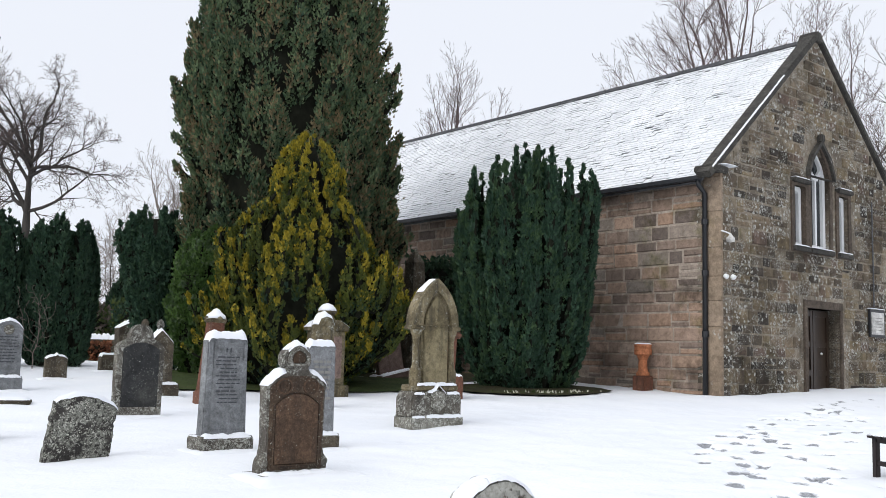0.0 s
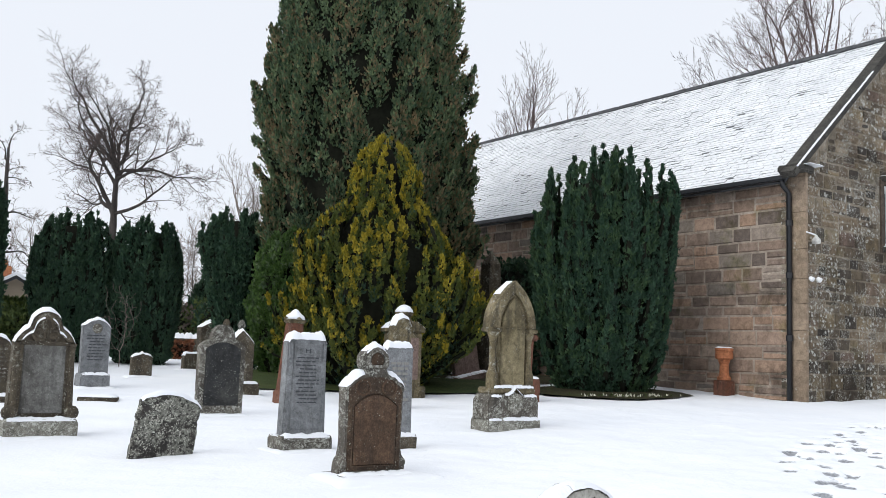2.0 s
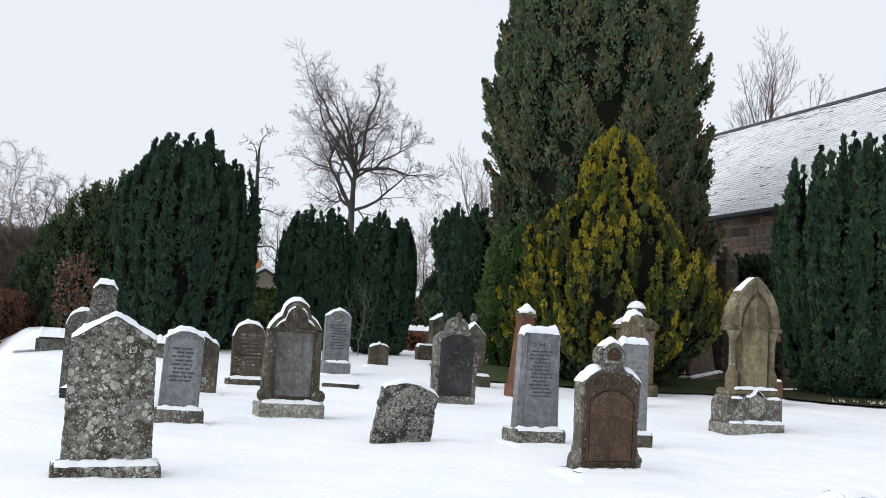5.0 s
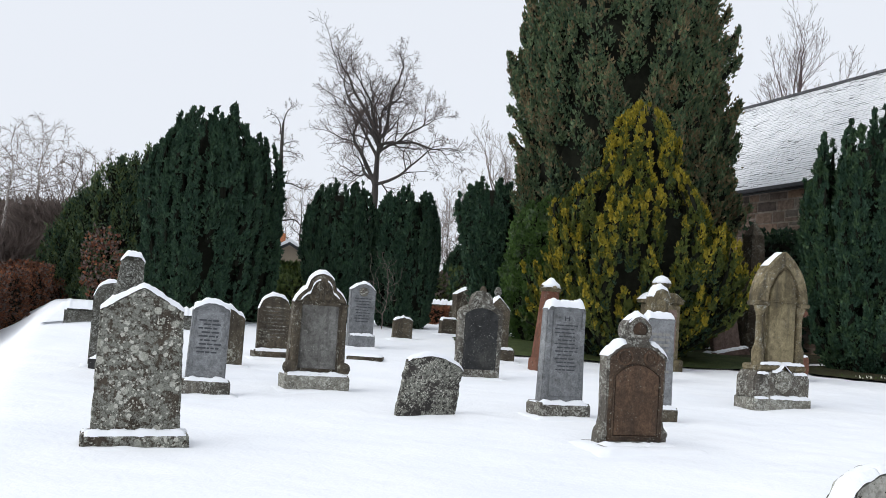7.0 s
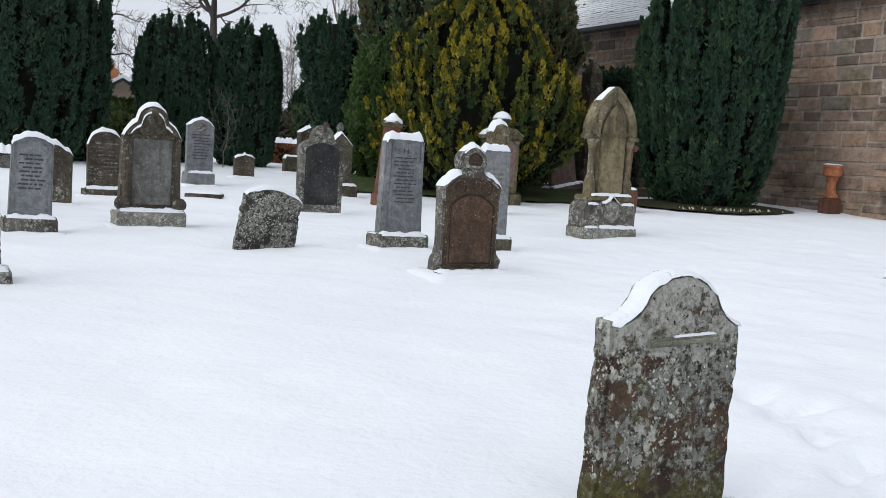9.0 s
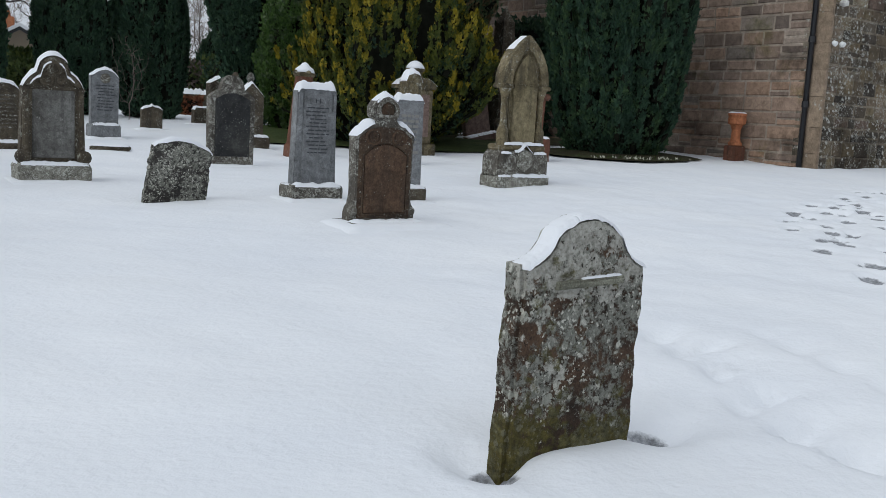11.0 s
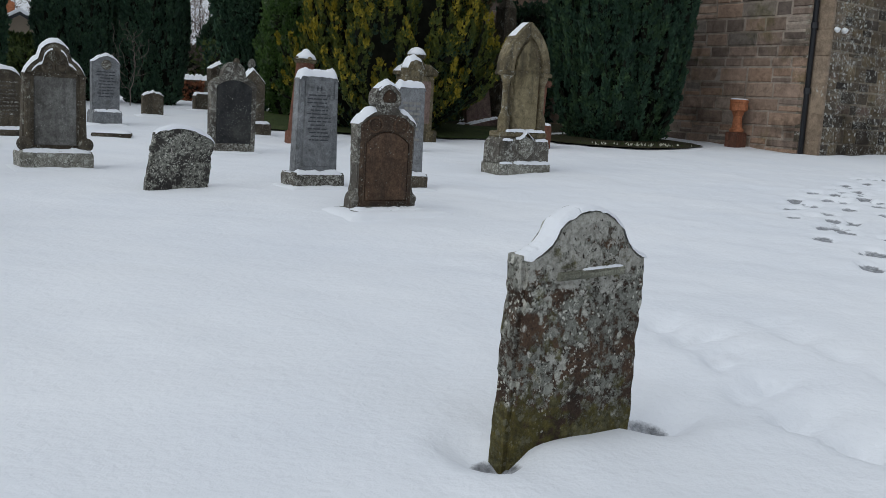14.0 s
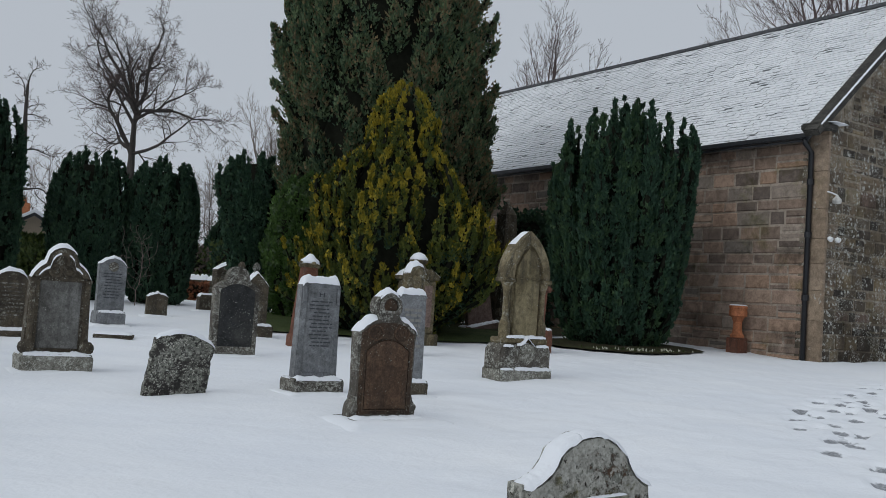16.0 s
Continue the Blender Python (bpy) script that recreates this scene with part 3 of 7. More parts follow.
def relief(x, y):
    """Ground height with the drifts and ripples of the snow."""
    z = ground(x, y)
    if -30 < x < 25 and -10 < y < 45:
        z -= 0.035 * smooth(5.0, 8.5, y)
        z += 0.022 * noise.noise((x * 0.45, y * 0.45, 3.1)) + 0.022 * noise.noise((x * 1.3, y * 1.5, 0.4)) + 0.016 * noise.noise((x * 3.1, y * 3.4, 1.7)) + 0.007 * noise.noise((x * 8.0, y * 8.5, 5.2))
    return z


def build_ground():
    def axis(lo, f0, f1, hi, fine, mid):
        a = [lo]
        while a[-1] < f0 - 1e-6:
            a.append(min(f0, a[-1] + mid))
        while a[-1] < f1 - 1e-6:
            a.append(a[-1] + fine)
        while a[-1] < hi:
            a.append(a[-1] + mid)
        for sign in (-1, 1):
            s = mid
            while abs(a[0] if sign < 0 else a[-1]) < 2500:
                s *= 1.25
                a.insert(0, a[0] - s) if sign < 0 else a.append(a[-1] + s)
        return a
    xs, ys = axis(-16, -0.4, 8.2, 12, 0.056, 0.2), axis(1.5, 3.0, 17.5, 27, 0.06, 0.2)
    nx, ny = len(xs), len(ys)
    Z = np.zeros((nx, ny))
    for i, x in enumerate(xs):
        for j, y in enumerate(ys):
            Z[i, j] = relief(x, y)
    X, Y = np.meshgrid(xs, ys, indexing="ij")
    slush_shade = np.zeros((nx, ny))
    for px, py, a, d in PRINTS:
        dx, dy = X - px, Y - py
        along, across = dx * math.cos(a) + dy * math.sin(a), -dx * math.sin(a) + dy * math.cos(a)
        q = (along / 0.19) ** 2 + (across / 0.105) ** 2
        Z -= 0.9 * d * np.exp(-q ** 2) - 0.16 * d * np.exp(-(q - 2.4) ** 2)
        # greys every print: slush, and the dip's shade painted with it
        slush_shade = np.maximum(slush_shade, min(1.0, d / 0.055) * np.exp(-(0.9 * q) ** 2))
    # the crease of an old track past the leaning stone, steep on one side and soft on the other
    for line, deep, wide in [(NEAR_TRACK, 0.075, 0.22)] + [(t, 0.045, 0.2) for t in SOFT_TRACKS]:
        for (xa, ya), (xb, yb) in zip(line[:-1], line[1:]):
            L = math.hypot(xb - xa, yb - ya)
            ux, uy = (xb - xa) / L, (yb - ya) / L
            al = (X - xa) * ux + (Y - ya) * uy
            ac = -(X - xa) * uy + (Y - ya) * ux
            inside = (al >= 0) & (al < L)
            wob = ac + 0.03 * np.sin(7 * (X + Y))
            Z -= inside * deep * np.where(wob < 0, np.exp(-(wob / 0.06) ** 2), np.exp(-(wob / wide) ** 2)) * (0.6 + 0.4 * np.sin(13 * (Y - X)))
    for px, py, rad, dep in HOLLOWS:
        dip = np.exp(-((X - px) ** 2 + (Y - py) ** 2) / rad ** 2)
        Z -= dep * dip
        # the deeper hollows take the same grey
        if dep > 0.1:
            slush_shade = np.maximum(slush_shade, 1.15 * dip)
    verts = np.stack([X, Y, Z], -1).reshape(-1, 3)
    I, J = np.meshgrid(np.arange(nx - 1), np.arange(ny - 1), indexing="ij")
    a = (I * ny + J).ravel()
    faces = np.stack([a, a + ny, a + ny + 1, a + 1], 1)
    me = mesh_of("ground", verts.tolist(), faces.tolist(), M["snow"], smooth=True)
    me.attributes.new("trodden", "FLOAT", "POINT").data.foreach_set("value", slush_shade.ravel().astype(np.float32))
    ob = new("ground", me)
    return tagged(ob, "trampled white snow over a gently sloping churchyard", "snow", kind="structure")


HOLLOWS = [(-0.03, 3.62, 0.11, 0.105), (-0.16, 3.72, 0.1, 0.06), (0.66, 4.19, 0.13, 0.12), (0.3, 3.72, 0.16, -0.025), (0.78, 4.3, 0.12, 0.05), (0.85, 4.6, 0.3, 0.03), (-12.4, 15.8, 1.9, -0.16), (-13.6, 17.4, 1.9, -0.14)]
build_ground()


# ---- the church ----
church = thing("church", pose(CX, CY, 0, 0, 0, CH), "long red-brown sandstone church with a snow-dusted slate roof", "church")
W, LEN, EAVE, APEX = 8.3, 26.0, 5.85, 9.62
rng = random.Random(4)
DOOR = (3.5, 5.02, 3.0)                      # u0, u1, top
LIGHTS = [(2.98, 3.48, 5.86), (3.72, 4.6, 6.94), (5.04, 5.52, 5.86)]  # u0, u1, top; all from the sill at 4.42
SILL = 4.42


def wall_with_holes(us, zs, hole, y0, y1, top):
    """A wall panel in u and z with thickness, with rectangular holes left out."""
    bm = bmesh.new()
    for a, b in zip(us[:-1], us[1:]):
        for c, d in zip(zs[:-1], zs[1:]):
            if not hole((a + b) / 2, (c + d) / 2):
                box(bm, a, b, y0, y1, c, d)
    bmesh.ops.remove_doubles(bm, verts=bm.verts, dist=0.001)
    seams = [f for f in bm.faces if all(len(e.link_faces) > 2 for e in f.edges)]
    bmesh.ops.delete(bm, geom=seams, context="FACES")
    return bm


def in_hole(u, z):
    if DOOR[0] < u < DOOR[1] and z < DOOR[2]:
        return True
    return any(a < u < b and SILL < z < t for a, b, t in LIGHTS)


gable = part("wall_gable", wall_with_holes([0.02, 2.98, 3.5, 3.72, 4.6, 5.02, 5.52, W - 0.02], [-0.5, 3.0, SILL, 5.86], in_hole, 0.03, 0.6, None), M["gmortar"], church, "lichen-spotted dark sandstone gable wall")
bm = bmesh.new()
# the upper gable, with the tall light's head cut out of it
tri = [(0.02, 5.86), (3.72, 5.86), (3.72, 6.25), (3.86, 6.6), (4.16, 6.84), (4.46, 6.6), (4.6, 6.25), (4.6, 5.86), (W - 0.02, 5.86), (W / 2, APEX)]
part("gable_head", slab(tri, 0.03, 0.6, 0), M["gmortar"], church)
side = part("wall_side", boxes((0.03, 0.55, 0.6, LEN, -0.5, EAVE)), M["mortar"], church, "coursed red-brown sandstone side wall")
part("wall_back", boxes((W - 0.55, W - 0.03, 0.6, LEN, -0.5, EAVE)), M["mortar"], church)
part("wall_end", slab([(0.05, -0.5), (W - 0.05, -0.5), (W - 0.05, EAVE), (W / 2, APEX), (0.05, EAVE)], LEN - 0.01, LEN + 0.5, 0), M["mortar"], church)


def block(w, h, proud, r):
    """A dressed stone: a pillowed front on a w by h oblong; its face looks along -y."""
    k = min(0.022, 0.18 * h)
    j = [r.uniform(-0.012, 0.012) for _ in range(8)]
    v = [(-w / 2, 0.03, -h / 2), (w / 2, 0.03, -h / 2), (w / 2, 0.03, h / 2), (-w / 2, 0.03, h / 2)]
    v += [(-w / 2 + j[0] * .6, -proud + k, -h / 2), (w / 2 + j[1] * .6, -proud + k, -h / 2), (w / 2 + j[2] * .6, -proud + k, h / 2), (-w / 2 + j[3] * .6, -proud + k, h / 2)]
    v += [(-w / 2 + k, -proud + j[4], -h / 2 + k), (w / 2 - k, -proud + j[5], -h / 2 + k), (w / 2 - k, -proud + j[6], h / 2 - k), (-w / 2 + k, -proud + j[7], h / 2 - k)]
    f = [(8, 9, 10, 11)]
    for a, b in ((0, 4), (4, 8)):
        for i in range(4):
            i2 = (i + 1) % 4
            f.append((a + i, a + i2, b + i2, b + i))
    return v, f


def lay(parent, pick, u0, u1, z0, z1, hmin, hmax, lmin, lmax, skip, seat, limit, bound=None, gap=0.03):
    """Courses of stones between joints; seat(u, z) gives a stone's local pose."""
    r = random.Random(int(u1 * 100 + z1))
    made, spare = 0, {}
    z = z0
    while z < z1 - 0.08:
        h = min(r.uniform(hmin, hmax), z1 - z)
        lo, hi = (u0, u1) if bound is None else bound(z + h)
        u = lo
        while u < hi - 0.06:
            w = min(r.uniform(lmin, lmax) * (0.8 + 0.6 * h / hmax), hi - u)
            if hi - u - w < lmin * 0.5:
                w = hi - u
            pieces = [(z, h)]
            if h > 0.24 and r.random() < 0.34:
                k = r.choice((0.36, 0.5, 0.64))
                pieces = [(z, h * k), (z + h * k, h * (1 - k))]
            for zz, hh in pieces:
                if not skip(u, u + w, zz, zz + hh):
                    v, f = block(w - gap, hh - gap, r.uniform(0.008, 0.028), r)
                    m = seat(u + w / 2, zz + hh / 2)
                    mat = pick(u + w / 2, zz + hh / 2)
                    if made < limit:
                        ob = part("stone_block", (v, f), mat, parent)
                        ob.matrix_basis = m
                        made += 1
                    else:
                        sv, sf = spare.setdefault(mat.name, ([], [], mat))[:2]
                        o = len(sv)
                        sv.extend([tuple(m @ Vector(p)) for p in v])
                        sf.extend([tuple(o + i for i in q) for q in f])
            u += w
        z += h
    for sv, sf, mat in spare.values():
        tagged(part("stonework", (sv, sf), mat, parent), kind="stuff")


def gable_skip(a, b, c, d):
    if b > DOOR[0] - 0.16 and a < DOOR[1] + 0.12 and c < DOOR[2] + 0.2:
        return True
    for u0, u1, t in LIGHTS:
        e = 0.13
        if b > u0 - e and a < u1 + e and d > SILL - 0.12 and c < t + 0.12:
            return True
    return False


def gable_bound(z):
    if z < EAVE + 0.05:
        return 0.075, W - 0.075
    k = (z - EAVE) / (APEX - EAVE) * W / 2
    return 0.02 + k, W - 0.02 - k


lay(gable, lambda u, z: M["gable"], 0.3, W - 0.3, 0.75, APEX - 0.1, 0.18, 0.34, 0.2, 0.46, gable_skip, lambda u, z: pose(u, 0.03, z), 300, gable_bound)
lay(side, lambda u, z: M["wall"], 0.455, 15.0, 0.75, EAVE - 0.24, 0.19, 0.34, 0.26, 0.66, lambda a, b, c, d: False, lambda u, z: pose(0.03, u, z, 0, 0, -90), 300)
# corner quoins, alternately long and short on each face
z, k = 0.7, 0
while z < EAVE - 0.1:
    h = min(rng.uniform(0.5, 0.8), EAVE - 0.02 - z)
    a, b = (0.07, 0.42) if k % 2 else (0.07, 0.44)
    part("quoin", boxes((-0.012, a, -0.012, b, z + 0.002, z + h - 0.002), bevel=0.006), M["quoin"], church)
    z, k = z + h, k + 1
# wall-head course and eaves board
part("eaves_course", boxes((-0.08, 0.5, 0.5, LEN, EAVE - 0.22, EAVE - 0.08), bevel=0.01), M["quoin"], church)

# the door, deep in its moulded surround
part("door_frame", boxes((DOOR[0] - 0.16, DOOR[0], -0.015, 0.4, 0.7, DOOR[2]), (DOOR[1], DOOR[1] + 0.12, -0.015, 0.4, 0.7, DOOR[2]), (DOOR[0] - 0.16, DOOR[1] + 0.12, -0.02, 0.4, DOOR[2], DOOR[2] + 0.19), bevel=0.015), M["reveal"], church, "dark brown stone door surround")
leaf = part("door", boxes((DOOR[0], DOOR[1], 0.33, 0.39, 0.7, DOOR[2])), M["door"], church, "closed dark brown wooden double door")
for i in range(2):
    a = DOOR[0] + (DOOR[1] - DOOR[0]) * i / 2
    b = a + (DOOR[1] - DOOR[0]) / 2
    part("door_stile", boxes((a + 0.01, a + 0.12, 0.3, 0.335, 0.75, DOOR[2] - 0.02), (b - 0.12, b - 0.01, 0.3, 0.335, 0.75, DOOR[2] - 0.02), bevel=0.006), M["door"], leaf)
    for z in (0.78, 1.42, 2.1, 2.84):
        part("door_rail", boxes((a + 0.12, b - 0.12, 0.302, 0.335, z, z + 0.13), bevel=0.005), M["door"], leaf)
part("door_knob", lathe([(0.012, 0), (0.03, 0.012), (0.034, 0.03), (0.02, 0.045)], 10), M["white"], leaf, "pale door knob").matrix_basis = pose(4.62, 0.31, 1.95, 90)


# the three lights: white timber frames, leaded panes, hood moulds, sills
def light_outline(u0, u1, top, inset):
    a, b, c = u0 + inset, u1 - inset, SILL + inset
    if top < 6:
        return [(a, c), (b, c), (b, top - inset - 0.05), (b - 0.05, top - inset), (a + 0.05, top - inset), (a, top - inset - 0.05)]
    m = (a + b) / 2
    return [(a, c), (b, c), (b, 6.22), (b - 0.12, 6.52), (m, top - 0.04 - inset), (a + 0.12, 6.52), (a, 6.22)]


def ring(outer, inner, y0, y1):
    n = len(outer)
    v = [(x, y, z) for y in (y0, y1) for o in (outer, inner) for x, z in o]
    f = []
    for i in range(n):
        j = (i + 1) % n
        f += [(i, j, n + j, n + i), (2 * n + i, 3 * n + i, 3 * n + j, 2 * n + j), (n + i, n + j, 3 * n + j, 3 * n + i), (i, 2 * n + i, 2 * n + j, j)]
    return v, f


for u0, u1, top in LIGHTS:
    win = part("window", ring(light_outline(u0, u1, top, 0.0), light_outline(u0, u1, top, 0.11), 0.12, 0.22), M["white"], church, "white-framed leaded window")
    out = light_outline(u0, u1, top, 0.09)
    part("pane", ([(x, 0.2, z) for x, z in out], [tuple(range(len(out)))[::-1]]), M["glass"], win)
    lead = bmesh.new()
    for s in (-1, 1):
        for k in range(-4, 30):
            za, zb = SILL + 0.1 + k * 0.13, SILL + 0.1 + k * 0.13 + s * (u1 - u0 - 0.2) * 1.3
            if min(za, zb) > SILL + 0.1 and max(za, zb) < top - 0.35:
                xa, xb = u0 + 0.1, u1 - 0.1
                vs = [lead.verts.new(p) for p in ((xa, 0.194, za), (xb, 0.194, zb), (xb, 0.194, zb + 0.014), (xa, 0.194, za + 0.014))]
                lead.faces.new(vs)
    part("leading", lead, M["slate"], win)
    if top > 6:
        part("mullion", boxes(((u0 + u1) / 2 - 0.035, (u0 + u1) / 2 + 0.035, 0.12, 0.19, SILL + 0.1, 6.2)), M["white"], win)
        arcs = bmesh.new()
        for s in (-1, 1):
            for k in range(7):
                t0, t1 = k / 7, (k + 1) / 7
                xa, xb = 4.16 + s * (0.03 + 0.3 * math.sin(t0 * 1.5)), 4.16 + s * (0.03 + 0.3 * math.sin(t1 * 1.5))
                za, zb = 6.15 + 0.36 * t0, 6.15 + 0.36 * t1
                box(arcs, min(xa, xb) - 0.035, max(xa, xb) + 0.035, 0.12, 0.19, za - 0.02, zb + 0.02)
        part("tracery", arcs, M["white"], win)
    part("window_sill", boxes((u0 - 0.1, u1 + 0.1, -0.08, 0.24, SILL - 0.11, SILL), bevel=0.01), M["coping"], win)
    v, f = mound(u1 - u0 + 0.14, 0.2, 0.035, u0)
    part("sill_snow", ([(x + (u0 + u1) / 2, y + 0.0, z + SILL) for x, y, z in v], f), M["cap"], win, smooth=True)
    if top < 6:
        part("hood", boxes((u0 - 0.12, u1 + 0.12, -0.1, 0.05, top + 0.06, top + 0.17), bevel=0.015), M["coping"], win)
        v, f = mound(u1 - u0 + 0.24, 0.14, 0.03, u0 + 3)
        part("hood_snow", ([(x + (u0 + u1) / 2, y - 0.03, z + top + 0.165) for x, y, z in v], f), M["cap"], win, smooth=True)
    jamb = ring(light_outline(u0, u1, top, -0.13), light_outline(u0, u1, top, 0.0), -0.012, 0.22)
    part("window_surround", jamb, M["reveal"], win)
    if top > 6:
        hood = ring([(3.56, 6.15), (4.76, 6.15), (4.76, 6.3), (4.6, 6.68), (4.16, 7.1), (3.72, 6.68), (3.56, 6.3)], [(3.6, 6.16), (4.72, 6.16), (4.7, 6.27), (4.55, 6.6), (4.16, 6.98), (3.77, 6.6), (3.62, 6.27)], -0.09, 0.03)
        part("hood", hood, M["coping"], win)
        part("hood_finial", boxes((4.08, 4.24, -0.13, 0.03, 7.04, 7.24), bevel=0.03), M["coping"], win)

# roof: boarded slopes, slates in courses, snow lying on them, ridge, raised skews
SL = math.hypot(W / 2 + 0.3, APEX - EAVE + 0.25)
for name, s in (("roof_front", 1), ("roof_rear", -1)):
    a, b = (-0.28, W / 2) if s > 0 else (W + 0.28, W / 2)
    ze = APEX - (W / 2 + 0.28) * (APEX - EAVE) / (W / 2)
    v = [(a, 0.3, ze), (a, LEN + 0.3, ze), (b, LEN + 0.3, APEX), (b, 0.3, APEX), (a, 0.3, ze - 0.12), (a, LEN + 0.3, ze - 0.12), (b, LEN + 0.3, APEX - 0.12), (b, 0.3, APEX - 0.12)]
    part(name, (v, [(0, 1, 2, 3), (4, 7, 6, 5), (0, 4, 5, 1), (3, 2, 6, 7), (0, 3, 7, 4), (1, 5, 6, 2)]), M["slate"], church)


def slates():
    r = random.Random(9)
    slope = (APEX - EAVE) / (W / 2)
    ln = math.hypot(1, slope)
    dx, dz = 1 / ln, slope / ln
    total = (W / 2 + 0.28) * ln
    v, f, idx = [], [], []
    rows = 50
    step = total / rows
    for k in range(rows):
        y = 0.32 - (0.13 if k % 2 else 0)
        while y < 20.0:
            w = r.uniform(0.17, 0.27)
            s0, s1 = k * step + r.gauss(0, 0.006), (k + 1) * step + 0.05
            lift = 0.02 + r.uniform(-0.004, 0.008)
            bare = noise.noise((y * 0.8, k * 0.25, 2.0)) + 0.9 * noise.noise((y * 3.1, k * 0.95, 7.0)) + max(0, k - rows + 6) * 0.2 + 0.04 * max(0, y - 9)
            strip = 0.022 * max(0.0, min(1.0, 0.3 + 1.0 * bare + 0.5 * (r.random() - 0.5))) + (0.0 if bare < 0.75 else 0.06 * r.random())
            snow = 0.012 + 0.01 * r.random()
            q = []
            for s, h in ((s0, lift - 0.014), (s0, lift), (s0 + strip, lift), (s0 + strip, lift + snow), (s1, snow + 0.004)):
                for yy in (max(0.3, y + 0.001), max(0.3, y + w - 0.001)):
                    q.append((-0.28 + s * dx - h * dz, yy, (APEX - (W / 2 + 0.28) * slope) + s * dz + h * dx))
            own = y < 1.6 and 3 < k < 46
            sv, sf, si = ([], [], []) if own else (v, f, idx)
            o = len(sv)
            sv += q
            for i, mat in ((0, 0), (2, 0), (4, 1), (6, 1)):
                sf.append((o + i, o + i + 2, o + i + 3, o + i + 1))
                si.append(mat if strip > 0.004 or mat == 1 else 1)
            if own:
                part("slate", (sv, sf, si), [M["slate"], M["dusted"]], covering)
            y += w
    return v, f, idx


covering = part("slate_covering", ([(0, 0.4, EAVE), (0, 0.5, EAVE), (0.1, 0.5, EAVE + 0.05)], [(0, 1, 2)]), M["slate"], church, "grey slates under thin patchy snow")
tagged(part("slate_covering", slates(), [M["slate"], M["dusted"]], covering), kind="stuff")
for i in range(28):
    part("ridge_tile", boxes((W / 2 - 0.12, W / 2 + 0.12, 0.35 + i * 0.9, 1.24 + i * 0.9, APEX - 0.05, APEX + 0.06), bevel=0.02), M["slate"], church)
th = math.atan2(APEX - EAVE, W / 2)
for s in (1, -1):
    bm, n = bmesh.new(), 7
    L = math.hypot(W / 2 + 0.3, (W / 2 + 0.3) * math.tan(th))
    skew = part("skew", boxes((-0.1, L, -0.05, 0.3, 0.02, 0.17), bevel=0.02), M["coping"], church, "raised dark coping along the gable")
    base = pose(-0.3, 0, EAVE - 0.3 * math.tan(th) + 0.02, 0, -math.degrees(th), 0)
    skew.matrix_basis = base if s > 0 else pose(W + 0.3, 0.25, EAVE - 0.3 * math.tan(th) + 0.02, 0, -math.degrees(th), 180)
    v, f = snow_ridge([(0.1, 0.165), (L * 0.3, 0.162), (L * 0.5, 0.155), (L * 0.66, 0.158)], -0.045, -0.02, 0.012, s, 0.01)
    part("skew_snow", (v, f), M["cap"], skew, smooth=True)
part("skew_putt", boxes((-0.33, 0.24, -0.06, 0.46, EAVE - 0.15, EAVE + 0.0), bevel=0.03), M["coping"], church, "corner block under the gable coping")
part("apex_stone", slab([(W / 2 - 0.24, APEX - 0.06), (W / 2 + 0.24, APEX - 0.06), (W / 2 + 0.1, APEX + 0.2), (W / 2 - 0.1, APEX + 0.2)], -0.06, 0.4, 0.02), M["coping"], church)
v, f = mound(0.5, 0.3, 0.03, 8)
part("putt_snow", ([(x + 0.1, y - 0.02 - 0.05, z + EAVE) for x, y, z in v], f), M["cap"], church, smooth=True)


def tube(points, rad, segs=8):
    """A round pipe through points."""
    v, f = [], []
    n = len(points)
    for i, p in enumerate(points):
        a, b = Vector(points[max(0, i - 1)]), Vector(points[min(n - 1, i + 1)])
        q = (b - a).to_track_quat("Z", "Y")
        rr = rad[i] if isinstance(rad, (list, tuple)) else rad
        for k in range(segs):
            t = 2 * math.pi * k / segs
            v.append(tuple(Vector(p) + q @ Vector((rr * math.cos(t), rr * math.sin(t), 0))))
    for i in range(n - 1):
        for k in range(segs):
            k2 = (k + 1) % segs
            f.append((i * segs + k, i * segs + k2, (i + 1) * segs + k2, (i + 1) * segs + k))
    f.append(tuple(range(segs))[::-1])
    f.append(tuple(range((n - 1) * segs, n * segs)))
    return v, f


gz = EAVE - 0.27
gutter = part("gutter", boxes((-0.42, -0.28, 0.25, LEN, gz - 0.06, gz + 0.05), bevel=0.02), M["iron"], church, "black iron gutter along the eaves")
pipe = part("drainpipe", tube([(-0.33, 0.34, gz - 0.04), (-0.3, 0.34, gz - 0.15), (-0.08, 0.34, gz - 0.3), (-0.075, 0.34, 0.7)], 0.055, 10), M["iron"], church, "black iron drainpipe", smooth=True)
for z in (4.6, 3.5, 2.2):
    part("pipe_collar", lathe([(0.075, z), (0.075, z + 0.12)], 10, -0.075, 0.34), M["iron"], pipe)
lamp = part("flood_lamp", lathe([(0.03, 0), (0.085, 0.015), (0.09, 0.09), (0.035, 0.15), (0.02, 0.19)], 12), M["sign"], church, "small white wall lamp near the corner", smooth=True)
lamp.matrix_basis = pose(0.12, -0.16, 4.2)
part("bracket", tube([(-0.02, -0.02, 4.45), (0.04, -0.1, 4.42), (0.12, -0.16, 4.38)], 0.015), M["white"], church)
for u, d in ((-0.02, -0.09), (0.2, -0.12)):
    part("spot_lamp", lathe([(0.02, 0), (0.045, 0.02), (0.055, 0.09), (0.05, 0.1)], 10), M["white"], church, "small white spot lamp", smooth=True).matrix_basis = pose(u, d, 3.5, 120, 0, 0)
part("conduit", tube([(6.72, -0.02, 5.9), (6.72, -0.02, 3.2)], 0.018), M["slate"], church)
